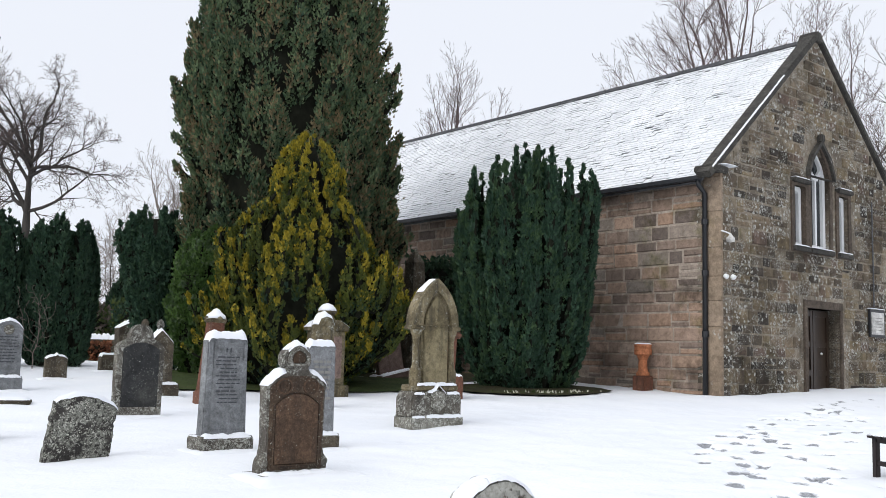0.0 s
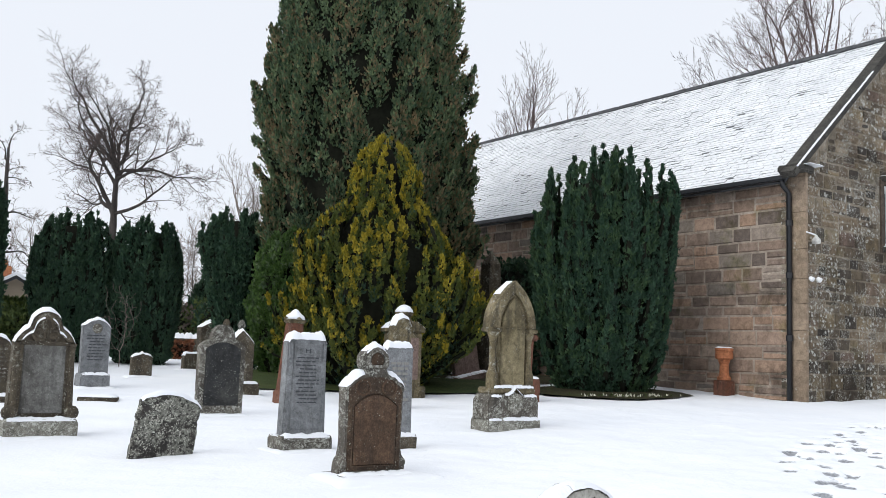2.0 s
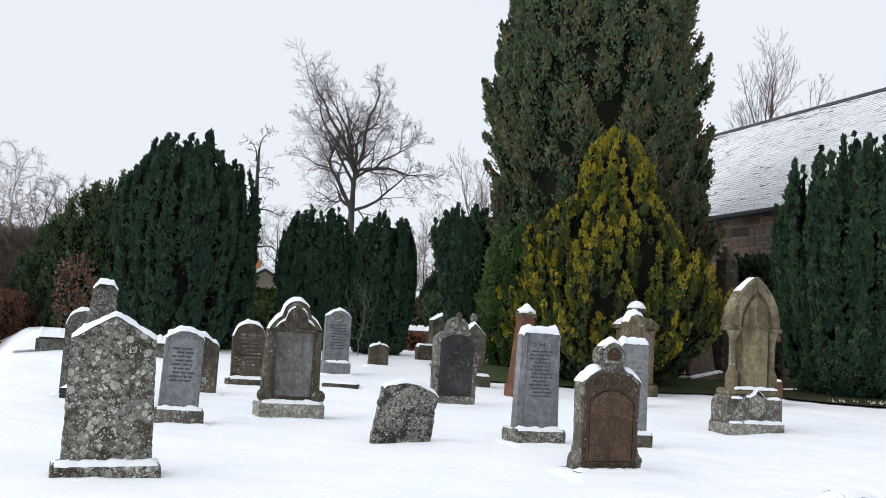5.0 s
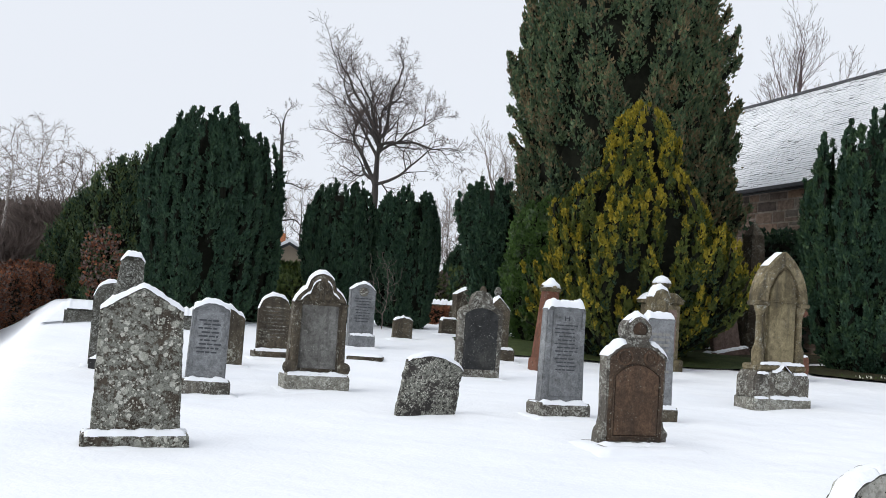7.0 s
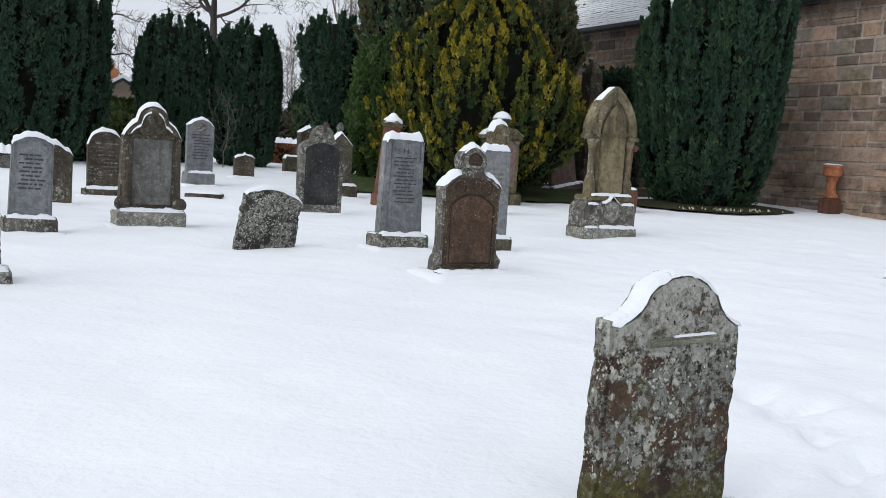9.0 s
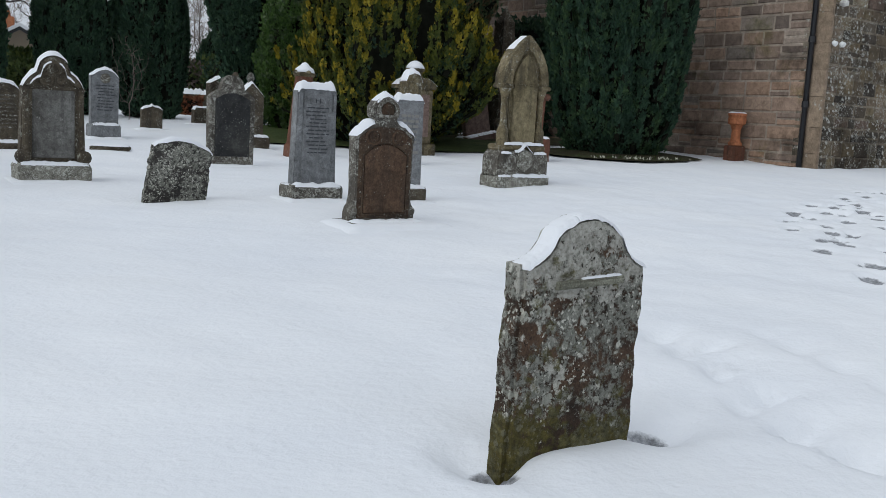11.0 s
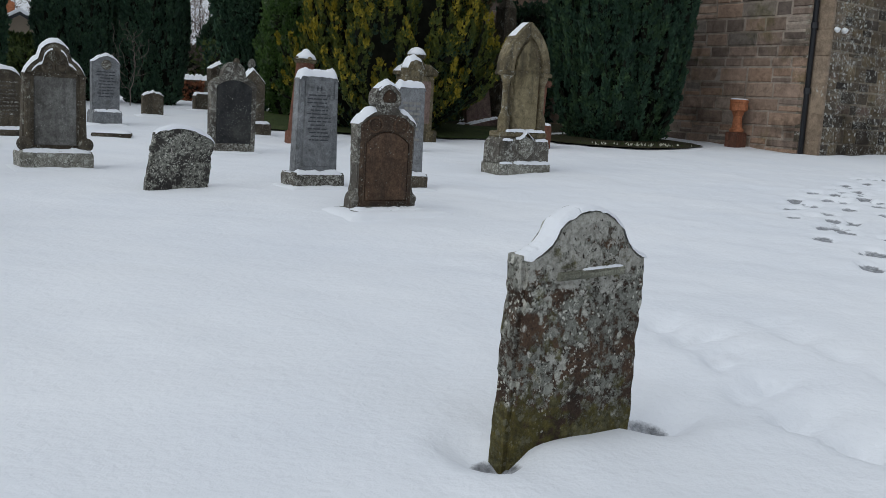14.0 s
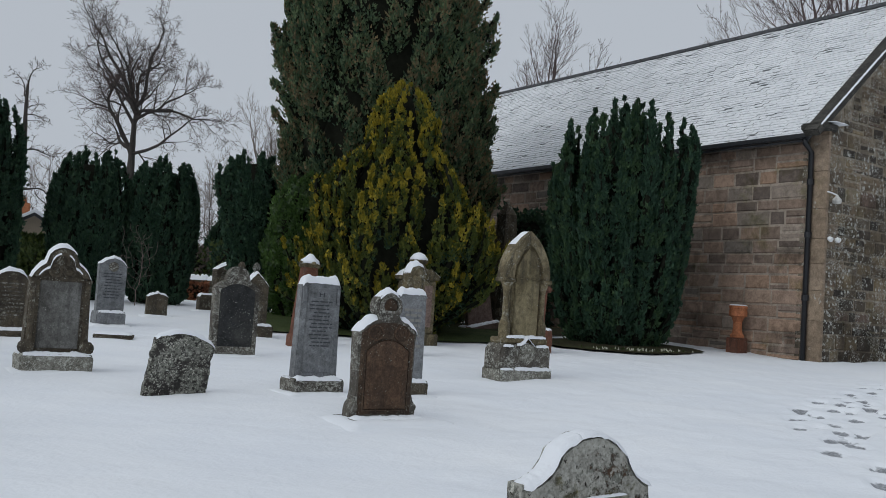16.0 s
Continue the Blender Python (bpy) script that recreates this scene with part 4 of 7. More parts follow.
board = part("notice_board", boxes((6.42, 7.2, -0.06, -0.004, 2.42, 3.12), bevel=0.01), M["iron"], church, "framed grey notice board")
part("board_face", boxes((6.48, 7.14, -0.07, -0.055, 2.49, 3.05)), M["sign"], board)
part("lettering", boxes(*[(6.56 + 0.05 * (i % 3), 7.05 - 0.06 * (i % 2), -0.074, -0.069, 2.9 - i * 0.075, 2.915 - i * 0.075) for i in range(5)]), M["pale_bars"], board)
v, f = mound(0.9, 0.08, 0.02, 5)
part("board_snow", ([(x + 6.8, y - 0.03, z + 3.14) for x, y, z in v], f), M["cap"], board)

# terracotta chimney pot against the side wall
px, py = 4.70, 21.2
pot = thing("chimney_pot", pose(px, py, ground(px, py) - 0.08, 0, 0, CH), "orange terracotta chimney pot standing against the church wall", "chimney pot")
part("shaft", lathe([(0.14, 0), (0.14, 0.36), (0.15, 0.37), (0.15, 0.42), (0.115, 0.45), (0.1, 0.52), (0.095, 0.7), (0.115, 0.74), (0.13, 0.8)], 18), M["terra"], pot, smooth=False)
part("rim", lathe([(0.14, 0.8), (0.19, 0.83), (0.195, 0.92), (0.18, 0.98), (0.195, 1.0), (0.195, 1.05), (0.14, 1.05)], 18), M["terra"], pot)
part("base_block", boxes((-0.165, 0.165, -0.165, 0.165, -0.15, 0.36), bevel=0.02), M["pink"], pot)
v, f = mound(0.3, 0.3, 0.03, 2)
part("snow_cap", ([(x, y, z + 1.05) for x, y, z in v], f), M["cap"], pot, smooth=True)

# ---- gravestones ----
def arc(x0, z0, x1, z1, rise, n=10):
    """Points of a bow from one point to another, with the given rise."""
    out = []
    dx, dz = x1 - x0, z1 - z0
    L = math.hypot(dx, dz)
    for i in range(n + 1):
        t = i / n
        k = rise * 4 * t * (1 - t) if abs(rise) < 0.3 * L else rise * math.sqrt(max(0, 1 - (2 * t - 1) ** 2))
        out.append((x0 + dx * t - dz / L * k, z0 + dz * t + dx / L * k))
    return out


def top_round(w, h, rise):
    return arc(-w / 2, h - rise, w / 2, h - rise, rise)


def top_gable(w, h, rise):
    return [(-w / 2, h - rise), (-w * 0.06, h - 0.015), (0, h), (w * 0.06, h - 0.015), (w / 2, h - rise)]


def top_shoulder(w, h, rise, neck=0.3, drop=0.06):
    """Sloping shoulders and a rounded head between them."""
    n = w * neck
    return arc(-w / 2, h - rise - drop, -n, h - rise * 0.8, 0.02, 4)[:-1] + arc(-n, h - rise * 0.8, n, h - rise * 0.8, rise * 0.8, 10) + arc(n, h - rise * 0.8, w / 2, h - rise - drop, 0.02, 4)[1:]


def top_ogee(w, h, rise):
    """Hollowed shoulders that sweep up into a round head."""
    s, n = w / 2, w * 0.27
    left = arc(-s, h - rise, -n, h - rise * 0.36, -0.028, 6)
    return left[:-1] + arc(-n, h - rise * 0.36, n, h - rise * 0.36, rise * 0.36, 10) + [(-x, z) for x, z in left[::-1]][1:]


def top_clipped(w, h, rise):
    return [(-w / 2, h - rise), (-w / 2 + rise * 0.6, h), (w / 2 - rise * 0.6, h), (w / 2, h - rise)]


def top_pointed(w, h, rise, n=9):
    """A pointed arch."""
    left = []
    for i in range(n + 1):
        t = i / n
        a = t * math.acos(1 - 1 / 2.3)
        left.append((w / 2 * (1.3 - 2.3 * math.cos(a)), h - rise + rise * math.sin(a) / math.sin(math.acos(1 - 1 / 2.3))))
    left[-1] = (0, h)
    return left + [(-x, z) for x, z in left[::-1]][1:]


def outline(top, foot, flare=0.0, z0=-0.1):
    return [(-foot / 2 - flare, z0), (foot / 2 + flare, z0)] + top[::-1]


def worn(shape, amount, seed):
    """The outline resampled finely and nibbled by weather."""
    out = []
    for (xa, za), (xb, zb) in zip(shape, shape[1:] + shape[:1]):
        n = max(1, int(math.hypot(xb - xa, zb - za) / 0.03))
        for i in range(n):
            x, z = xa + (xb - xa) * i / n, za + (zb - za) * i / n
            k = amount * (1.3 * noise.noise((x * 6, z * 6, seed)) + 0.9 * noise.noise((x * 37, z * 29, seed + 4)))
            q = math.hypot(x, z - 0.5) + 1e-6
            out.append((x + k * x / q * 2, z + (k * (z - 0.5) / q if z > 0.2 else 0)))
    return out


def text_bars(stone, rows, w, z0, step, y, seed, mat, tall=0.5):
    r = random.Random(seed)
    bm = bmesh.new()
    for i in range(rows):
        x, end = -w / 2 * r.uniform(0.6, 1), w / 2 * r.uniform(0.6, 1)
        while x < end - 0.02:
            k = min(r.uniform(0.025, 0.11), end - x)
            box(bm, x, x + k, y - 0.003, y + 0.004, z0 - i * step, z0 - i * step + step * tall)
            x += k + 0.014
    tagged(part("inscription", bm, mat, stone), kind="stuff")


def headstone(x, y, top, w, thick, mat, label, plinth=None, foot=None, yaw=CH, lean=0.0, back=0.0, snow=0.05, seed=1, pmat=None, group="gravestones", sink=0.0, z=None, name="headstone", ragged=0.0, pad=True, inset=0.0):
    """A slab with its shaped head on an optional plinth (width, depth, height), with settled snow."""
    zb = ground(x, y) - sink if z is None else z
    st = thing(name, pose(x, y, zb, back, lean, yaw), label, "gravestone", group)
    b = plinth[2] if plinth else 0.0
    shape = outline(top, foot or w, 0, b - 0.02 if plinth else -0.25)
    part("slab", slab(worn(shape, ragged, seed) if ragged else shape, -thick / 2, thick / 2, 0.02 if ragged else 0.012), mat, st)
    if snow:
        part("snow_cap", snow_ridge(top, -thick / 2 + inset, thick / 2, snow, seed, 0.012 - inset * 0.4), M["cap"], st, "settled snow", smooth=True)
    if plinth:
        pw, pd, ph = plinth
        part("plinth", slab(worn([(-pw / 2, -0.25), (pw / 2, -0.25), (pw / 2, ph * 0.72), (pw / 2 - 0.02, ph), (-pw / 2 + 0.02, ph), (-pw / 2, ph * 0.72)], 0.006, seed + 50), -pd / 2, pd / 2, 0.02), pmat or mat, st)
        ws = (foot or w)
        part("plinth_snow", snow_ridge([(-pw / 2 + 0.03, ph - 0.012), (pw / 2 - 0.03, ph - 0.012)], -pd / 2 + 0.012, -thick / 2 + 0.02, 0.036, seed + 3), M["cap"], st, "settled snow", smooth=True)
        for s in (-1, 1):
            if pw - ws > 0.05:
                xs = sorted((s * ws / 2, s * (pw / 2 - 0.01)))
                part("plinth_snow", snow_ridge([(xs[0], ph - 0.01), (xs[1], ph - 0.01)], -thick / 2, pd / 2, 0.03, seed + 5 + s), M["cap"], st, smooth=True)
    if not pad:
        return st
    # snow banked against the foot
    v, f = mound((plinth[0] if plinth else w) + 0.3, (plinth[1] if plinth else thick) + 0.34, 0.05, seed, rim=0.12)
    part("foot_snow", ([(a, c, e - 0.062) for a, c, e in v], f), M["cap"], st, smooth=True).matrix_basis = pose(0, 0, 0, 0, -lean, 0)
    return st


# the near old stone, leaning, sunk in the snow
near = headstone(0.25, 3.887, top_ogee(0.668, 0.962, 0.2), 0.668, 0.105, M["mossy"], "old sandstone gravestone, thick with lichen and moss, leaning", foot=0.7, lean=1.5, back=0, snow=0.0, seed=2, ragged=0.0065, pad=False)
crest = top_ogee(0.66, 0.96, 0.2)
part("snow_cap", snow_ridge(crest[:10], -0.052, 0.05, 0.018, 4, 0.004, 0.008), M["cap"], near, "granular settled snow", smooth=True)
part("snow_cap", snow_ridge(crest[9:15], -0.053, 0.05, 0.009, 6, 0.002, 0.008), M["cap"], near, smooth=True)
part("snow_cap", snow_ridge(crest[14:], -0.053, 0.05, 0.01, 9, 0.002, 0.008), M["cap"], near, smooth=True)
part("moulding", slab([(-0.17, 0.668), (0.185, 0.69), (0.185, 0.722), (-0.165, 0.7)], -0.08, -0.05, 0.008), M["ledge"], near)
part("ledge_snow", snow_ridge([(-0.04, 0.703), (0.06, 0.71), (0.18, 0.717)], -0.072, -0.05, 0.011, 4, 0.001, 0.008), M["cap"], near, smooth=True)

# red-brown stone with a roundel head
x, y = -1.331, 9.541
br = thing("headstone", pose(x, y, ground(x, y) - 0.03, 0, 0.0, CH) @ Matrix.Diagonal((0.94, 1, 0.96, 1)), "red-brown sandstone gravestone with scrolled shoulders and a pointed roundel", "gravestone", "gravestones")
S = 0.68
half = [(S / 2 + 0.015, 0.88), (S / 2 + 0.015, 0.91), (0.3, 0.955), (0.22, 1.01), (0.145, 1.04), (0.125, 1.07), (0.15, 1.1), (0.162, 1.15), (0.15, 1.21), (0.115, 1.26), (0.06, 1.3), (0.0, 1.318)]
tb = [(-a, b) for a, b in half] + half[-2::-1]
foot = [(0.4, -0.1), (0.4, 0.1), (0.385, 0.16), (0.36, 0.19), (0.345, 0.25), (S / 2, 0.3)]
shape = [(-0.4, -0.1)] + foot + tb[::-1] + [(-a, b) for a, b in foot[::-1]][:-1]
part("slab", slab(worn(shape, 0.003, 5), -0.05, 0.1), M["edge"], br)
face = [(-0.325, 0.05), (0.325, 0.05), (0.325, 0.88), (0.2, 0.96), (0.1, 0.99), (-0.1, 0.99), (-0.2, 0.96), (-0.325, 0.88)]
part("face", slab(face, -0.058, -0.03, 0.006), M["dun_red"], br)
arch = [(-0.265, 0.1), (0.265, 0.1), (0.265, 0.7)] + arc(0.265, 0.7, -0.265, 0.7, -0.12, 10)[1:-1] + [(-0.265, 0.7)]
part("panel", slab(arch, -0.068, -0.04, 0.01), M["brown"], br, "dark red-brown inscription panel")
part("panel_border", ring([(a * 1.05, 0.09 + (b - 0.1) * 1.02) for a, b in arch], arch, -0.071, -0.04), M["dun_red"], br)
for cx in (-0.16, 0.16):
    for q, w in ((0.1, 0.022), (0.055, 0.02)):
        part("scroll", ring([(cx + q * math.cos(a), 0.885 + q * 0.85 * math.sin(a)) for a in [k * math.pi / 8 for k in range(16)]], [(cx + (q - w) * math.cos(a), 0.885 + (q - w) * 0.85 * math.sin(a)) for a in [k * math.pi / 8 for k in range(16)]], -0.067, -0.04), M["brown"], br)
oval = [(a * 0.82, 1.17 + (b - 1.17) * 0.82) for a, b in tb[5:-5]]
part("roundel", ring(oval, [(a * 0.68, 1.17 + (b - 1.17) * 0.68) for a, b in oval], -0.072, -0.04), M["edge"], br)
part("roundel_boss", slab([(a * 0.62, 1.17 + (b - 1.17) * 0.62) for a, b in oval], -0.062, -0.045, 0.006), M["brown"], br)
for s0 in (-1, 1):
    part("scroll_foot", lathe([(0.035, 0), (0.045, 0.012), (0.045, 0.1), (0.03, 0.11)], 12), M["edge"], br).matrix_basis = pose(s0 * 0.358, 0.045, 0.12, 90)
part("snow_cap", snow_ridge([(-S / 2 - 0.02, 0.9), (-0.3, 0.95), (-0.22, 1.005), (-0.15, 1.03)], -0.055, 0.1, 0.06, 3), M["cap"], br, smooth=True)
part("snow_cap", snow_ridge([(0.15, 1.03), (0.22, 1.005), (0.3, 0.95), (S / 2 + 0.02, 0.9)], -0.055, 0.1, 0.06, 5), M["cap"], br, smooth=True)
part("snow_cap", snow_ridge([(-0.12, 1.25), (-0.06, 1.295), (0.0, 1.315), (0.06, 1.295), (0.12, 1.25)], -0.05, 0.1, 0.04, 6, 0.004), M["cap"], br, smooth=True)
part("plinth", slab(worn([(-0.47, -0.3), (0.46, -0.3), (0.46, 0.02), (-0.46, 0.02)], 0.008, 3), -0.24, 0.2, 0.02), M["edge"], br)
part("plinth_snow", snow_ridge([(-0.44, 0.012), (0.44, 0.012)], -0.225, -0.04, 0.03, 8), M["cap"], br, smooth=True)
v, f = mound(1.5, 0.8, 0.07, 6, rim=0.1)
part("foot_snow", ([(a + 0.06, c - 0.08, e - 0.045) for a, c, e in v], f), M["cap"], br, smooth=True)

# tall grey granite stone
gr = headstone(-2.331, 10.928, top_clipped(0.484, 1.228, 0.036), 0.484, 0.14, M["grey"], "grey granite gravestone with an inscribed panel on a stepped base", plinth=(0.637, 0.36, 0.134), foot=0.54, snow=0.07, seed=7, pmat=M["edge"])
part("panel", slab([(-0.19, 0.2), (0.19, 0.2), (0.175, 1.17), (-0.175, 1.17)], -0.083, -0.066, 0.006), M["grey"], gr)
part("frame_strip", boxes((-0.235, -0.195, -0.085, -0.06, 0.98, 1.17), (0.195, 0.235, -0.085, -0.06, 0.98, 1.17), (-0.13, 0.13, -0.088, -0.07, 1.12, 1.14), (-0.13, 0.13, -0.088, -0.07, 1.05, 1.058), bevel=0.003), M["grey"], gr)
part("monogram", boxes((-0.03, -0.02, -0.09, -0.08, 1.06, 1.11), (0.02, 0.03, -0.09, -0.08, 1.06, 1.11), (-0.03, 0.03, -0.09, -0.08, 1.085, 1.092)), M["bars"], gr)
text_bars(gr, 13, 0.31, 1.0, 0.042, -0.085, 5, M["bars"], 0.34)

# narrower grey stone half hidden behind the red-brown one
gb = headstone(-1.298, 11.25, top_clipped(0.37, 1.158, 0.03), 0.37, 0.12, M["grey"], "narrow blue-grey granite gravestone on a low base", plinth=(0.472, 0.3, 0.146), foot=0.4, snow=0.05, seed=8, pmat=M["dun"])
text_bars(gb, 8, 0.26, 0.95, 0.06, -0.062, 6, M["pale_bars"])

# gothic monument: stepped base, colonnettes, pointed head
x, y = 0.0, 13.72
gm = thing("gothic_monument", pose(x, y, ground(x, y), 0, 0, CH), "tall buff sandstone monument with a pointed arch and side columns", "gravestone", "gravestones")
part("step", boxes((-0.475, 0.475, -0.21, 0.21, -0.2, 0.11), bevel=0.02), M["whitish"], gm)
part("pedestal", slab([(-0.455, 0.09), (0.455, 0.09), (0.455, 0.36), (0.42, 0.41), (0.39, 0.45), (-0.39, 0.45), (-0.42, 0.41), (-0.455, 0.36)], -0.18, 0.18, 0.02), M["edge"], gm)
part("upper_step", boxes((-0.41, 0.41, -0.16, 0.16, 0.45, 0.54), bevel=0.02), M["buff"], gm)
part("shield", slab([(-0.12, 0.43), (-0.06, 0.45), (0, 0.47), (0.06, 0.45), (0.12, 0.43), (0.115, 0.24), (0.0, 0.16), (-0.115, 0.24)], -0.22, -0.15, 0.015), M["whitish"], gm)
head = top_pointed(0.775, 2.034, 0.668)
part("slab", slab([(-0.245, 0.5), (0.245, 0.5), (0.245, 1.28), (0.387, 1.34)] + head[::-1] + [(-0.387, 1.34), (-0.245, 1.28)], -0.09, 0.1, 0.015), M["buff"], gm)
part("arch_moulding", ring(top_pointed(0.79, 2.05, 0.675), top_pointed(0.54, 1.87, 0.5), -0.14, -0.07), M["buff"], gm)
inner = top_pointed(0.44, 1.8, 0.48)
part("panel", slab([(-0.22, 0.56), (0.22, 0.56)] + inner[::-1], -0.12, -0.08, 0.01), M["panel"], gm, "tan inscription panel")
for s in (-1, 1):
    part("column", lathe([(0.08, 0.53), (0.085, 0.57), (0.085, 0.72), (0.06, 0.78), (0.048, 0.82), (0.045, 1.16), (0.055, 1.18), (0.05, 1.2), (0.08, 1.28), (0.085, 1.32)], 12, s * 0.325, -0.06), M["buff"], gm)
    part("capital", boxes((s * 0.335 - 0.085, s * 0.335 + 0.085, -0.17, 0.1, 1.31, 1.37), bevel=0.012), M["buff"], gm)
part("snow_cap", snow_ridge(head[6:14], -0.1, 0.12, 0.014, 4, 0.004), M["cap"], gm, smooth=True)
for a, b, z, y, s in ((-0.4, -0.24, 0.42, -0.19, 3), (-0.16, 0.05, 0.445, -0.19, 5), (0.18, 0.4, 0.42, -0.19, 8), (-0.34, -0.2, 0.545, -0.165, 6), (0.12, 0.36, 0.545, -0.165, 2)):
    part("ledge_snow", snow_ridge([(a, z), (b, z + 0.004)], y, y + 0.05, 0.022, s, 0.006), M["cap"], gm, smooth=True)
part("ledge_snow", snow_ridge([(-0.2, 0.1), (0.44, 0.1)], -0.21, -0.17, 0.03, 7), M["cap"], gm, smooth=True)
part("ledge_snow", snow_ridge([(-0.13, 0.44), (-0.06, 0.48), (0.0, 0.55), (0.07, 0.48), (0.13, 0.44)], -0.21, -0.12, 0.022, 9, 0.004), M["cap"], gm, smooth=True)
part("ledge_snow", snow_ridge([(-0.22, 0.545), (0.22, 0.545)], -0.15, -0.1, 0.03, 12, 0.004), M["cap"], gm, smooth=True)
part("ledge_snow", snow_ridge([(-0.45, 0.1), (-0.24, 0.1)], -0.21, -0.17, 0.02, 14, 0.004), M["cap"], gm, smooth=True)

# small leaning stone
headstone(-3.644, 10.08, [(-0.325, 0.58), (-0.29, 0.615), (-0.2, 0.645)] + arc(-0.2, 0.645, 0.18, 0.655, 0.035, 8)[1:] + [(0.27, 0.625), (0.325, 0.585)], 0.64, 0.1, M["speckled"], "small speckled dark gravestone leaning to one side", foot=0.7, lean=8.0, snow=0.032, seed=9, ragged=0.009, sink=0.06)
# broad lichened stone with a gabled head
g1 = headstone(-5.072, 6.893, top_gable(0.669, 1.299, 0.19), 0.669, 0.13, M["lichen"], "broad sandstone gravestone crusted with pale lichen, gabled head", plinth=(0.858, 0.34, 0.094), foot=0.711, snow=0.04, seed=10, lean=-1.5, ragged=0.004)
# behind it: a truncated obelisk, a rounded stone and a low wall
x, y = polar(-37.35, 13.2)
ob = thing("obelisk", pose(x, y, ground(x, y), 0, 2.5, CH), "truncated lichened stone obelisk capped with snow", "gravestone", "gravestones")
part("shaft", boxes((-0.2, 0.2, -0.2, 0.2, -0.2, 0.0)), M["dun"], ob)
bm = boxes((-0.24, 0.24, -0.2, 0.2, 0, 1.46))
for v in bm.verts:
    if v.co.z > 1:
        v.co.x *= 0.58
        v.co.y *= 0.62
part("shaft", bm, M["lichen_grey"], ob)
bm = boxes((-0.14, 0.14, -0.125, 0.125, 1.46, 1.53))
for v in bm.verts:
    if v.co.z > 1.5:
        v.co.x *= 0.6
        v.co.y *= 0.6
part("tip", bm, M["lichen_grey"], ob)
part("snow_cap", snow_ridge([(-0.15, 1.465), (-0.09, 1.53), (0.09, 1.53), (0.15, 1.465)], -0.125, 0.125, 0.06, 12), M["cap"], ob, smooth=True)
x, y = polar(-37.95, 14.4)
headstone(x, y, top_round(0.5, 1.14, 0.2), 0.5, 0.12, M["lichen_grey"], "rounded lichened gravestone behind an obelisk", snow=0.04, seed=13)

# grey stone with dark lettering, and the one behind it
g2 = headstone(-6.297, 9.826, [(-0.214, 0.95), (-0.2, 0.975)] + arc(-0.2, 0.975, 0.2, 0.975, 0.07, 8) + [(0.214, 0.95)], 0.428, 0.12, M["grey"], "grey granite gravestone with dark lettering on a rough base", plinth=(0.562, 0.32, 0.151), foot=0.449, snow=0.045, seed=14, pmat=M["edge"], lean=1.0)
part("border", ring([(-0.205, 0.18), (0.205, 0.18), (0.19, 0.95), (0, 1.01), (-0.19, 0.95)], [(-0.18, 0.205), (0.18, 0.205), (0.165, 0.92), (0, 0.98), (-0.165, 0.92)], -0.068, -0.05), M["grey"], g2)
text_bars(g2, 9, 0.28, 0.82, 0.046, -0.062, 15, M["bars"], 0.4)
x, y = polar(-31.55, 14.8)
headstone(x, y, top_shoulder(0.52, 0.82, 0.1), 0.52, 0.12, M["dun"], "brown weathered gravestone with sloping shoulders", snow=0.05, seed=15)
# rounded brown stone
g3 = headstone(-7.756, 14.058, top_round(0.522, 0.993, 0.213), 0.522, 0.13, M["dun"], "round-headed brown gravestone speckled with lichen", plinth=(0.62, 0.34, 0.101), foot=0.5, snow=0.045, seed=16)
text_bars(g3, 9, 0.4, 0.78, 0.06, -0.068, 17, M["edge"], 0.4)
# large arched stone with a carved head
g4 = headstone(-5.49, 11.049, top_shoulder(0.681, 1.445, 0.25, 0.28, 0.125), 0.681, 0.16, M["dun"], "large weathered gravestone with a trefoil-carved arched head", plinth=(0.817, 0.42, 0.177), foot=0.737, snow=0.04, seed=18, pmat=M["whitish"])
part("panel", slab([(-0.24, 0.24), (0.24, 0.24), (0.235, 1.04), (-0.235, 1.04)], -0.095, -0.07, 0.01), M["slab_grey"], g4, "bare grey inscription panel")
part("arch_moulding", ring(top_shoulder(0.63, 1.41, 0.23, 0.27, 0.1), top_shoulder(0.53, 1.33, 0.2, 0.26, 0.1), -0.1, -0.07), M["dun"], g4)
for s, z in ((-0.08, 1.15), (0.08, 1.15), (0, 1.26)):
    part("trefoil", ring([(s + 0.08 * math.cos(a), z + 0.08 * math.sin(a)) for a in [k * math.pi / 6 for k in range(12)]], [(s + 0.05 * math.cos(a), z + 0.05 * math.sin(a)) for a in [k * math.pi / 6 for k in range(12)]], -0.1, -0.07), M["dun"], g4)
for s in (-1, 1):
    part("column", lathe([(0.06, 0.25), (0.035, 0.29), (0.035, 1.02), (0.055, 1.06)], 10, s * 0.31, -0.08), M["dun"], g4)
    part("scroll_foot", lathe([(0.07, 0), (0.085, 0.03), (0.085, 0.12), (0.05, 0.16)], 12), M["dun"], g4).matrix_basis = pose(s * 0.34, -0.02, 0.25, 90)
inner = top_shoulder(0.57, 1.36, 0.21, 0.26, 0.1)
part("moulding_snow", snow_ridge(inner[1:9], -0.105, -0.085, 0.018, 21, 0.003, 0.015), M["cap"], g4, smooth=True)
part("moulding_snow", snow_ridge(inner[11:17], -0.105, -0.085, 0.02, 22, 0.003, 0.015), M["cap"], g4, smooth=True)
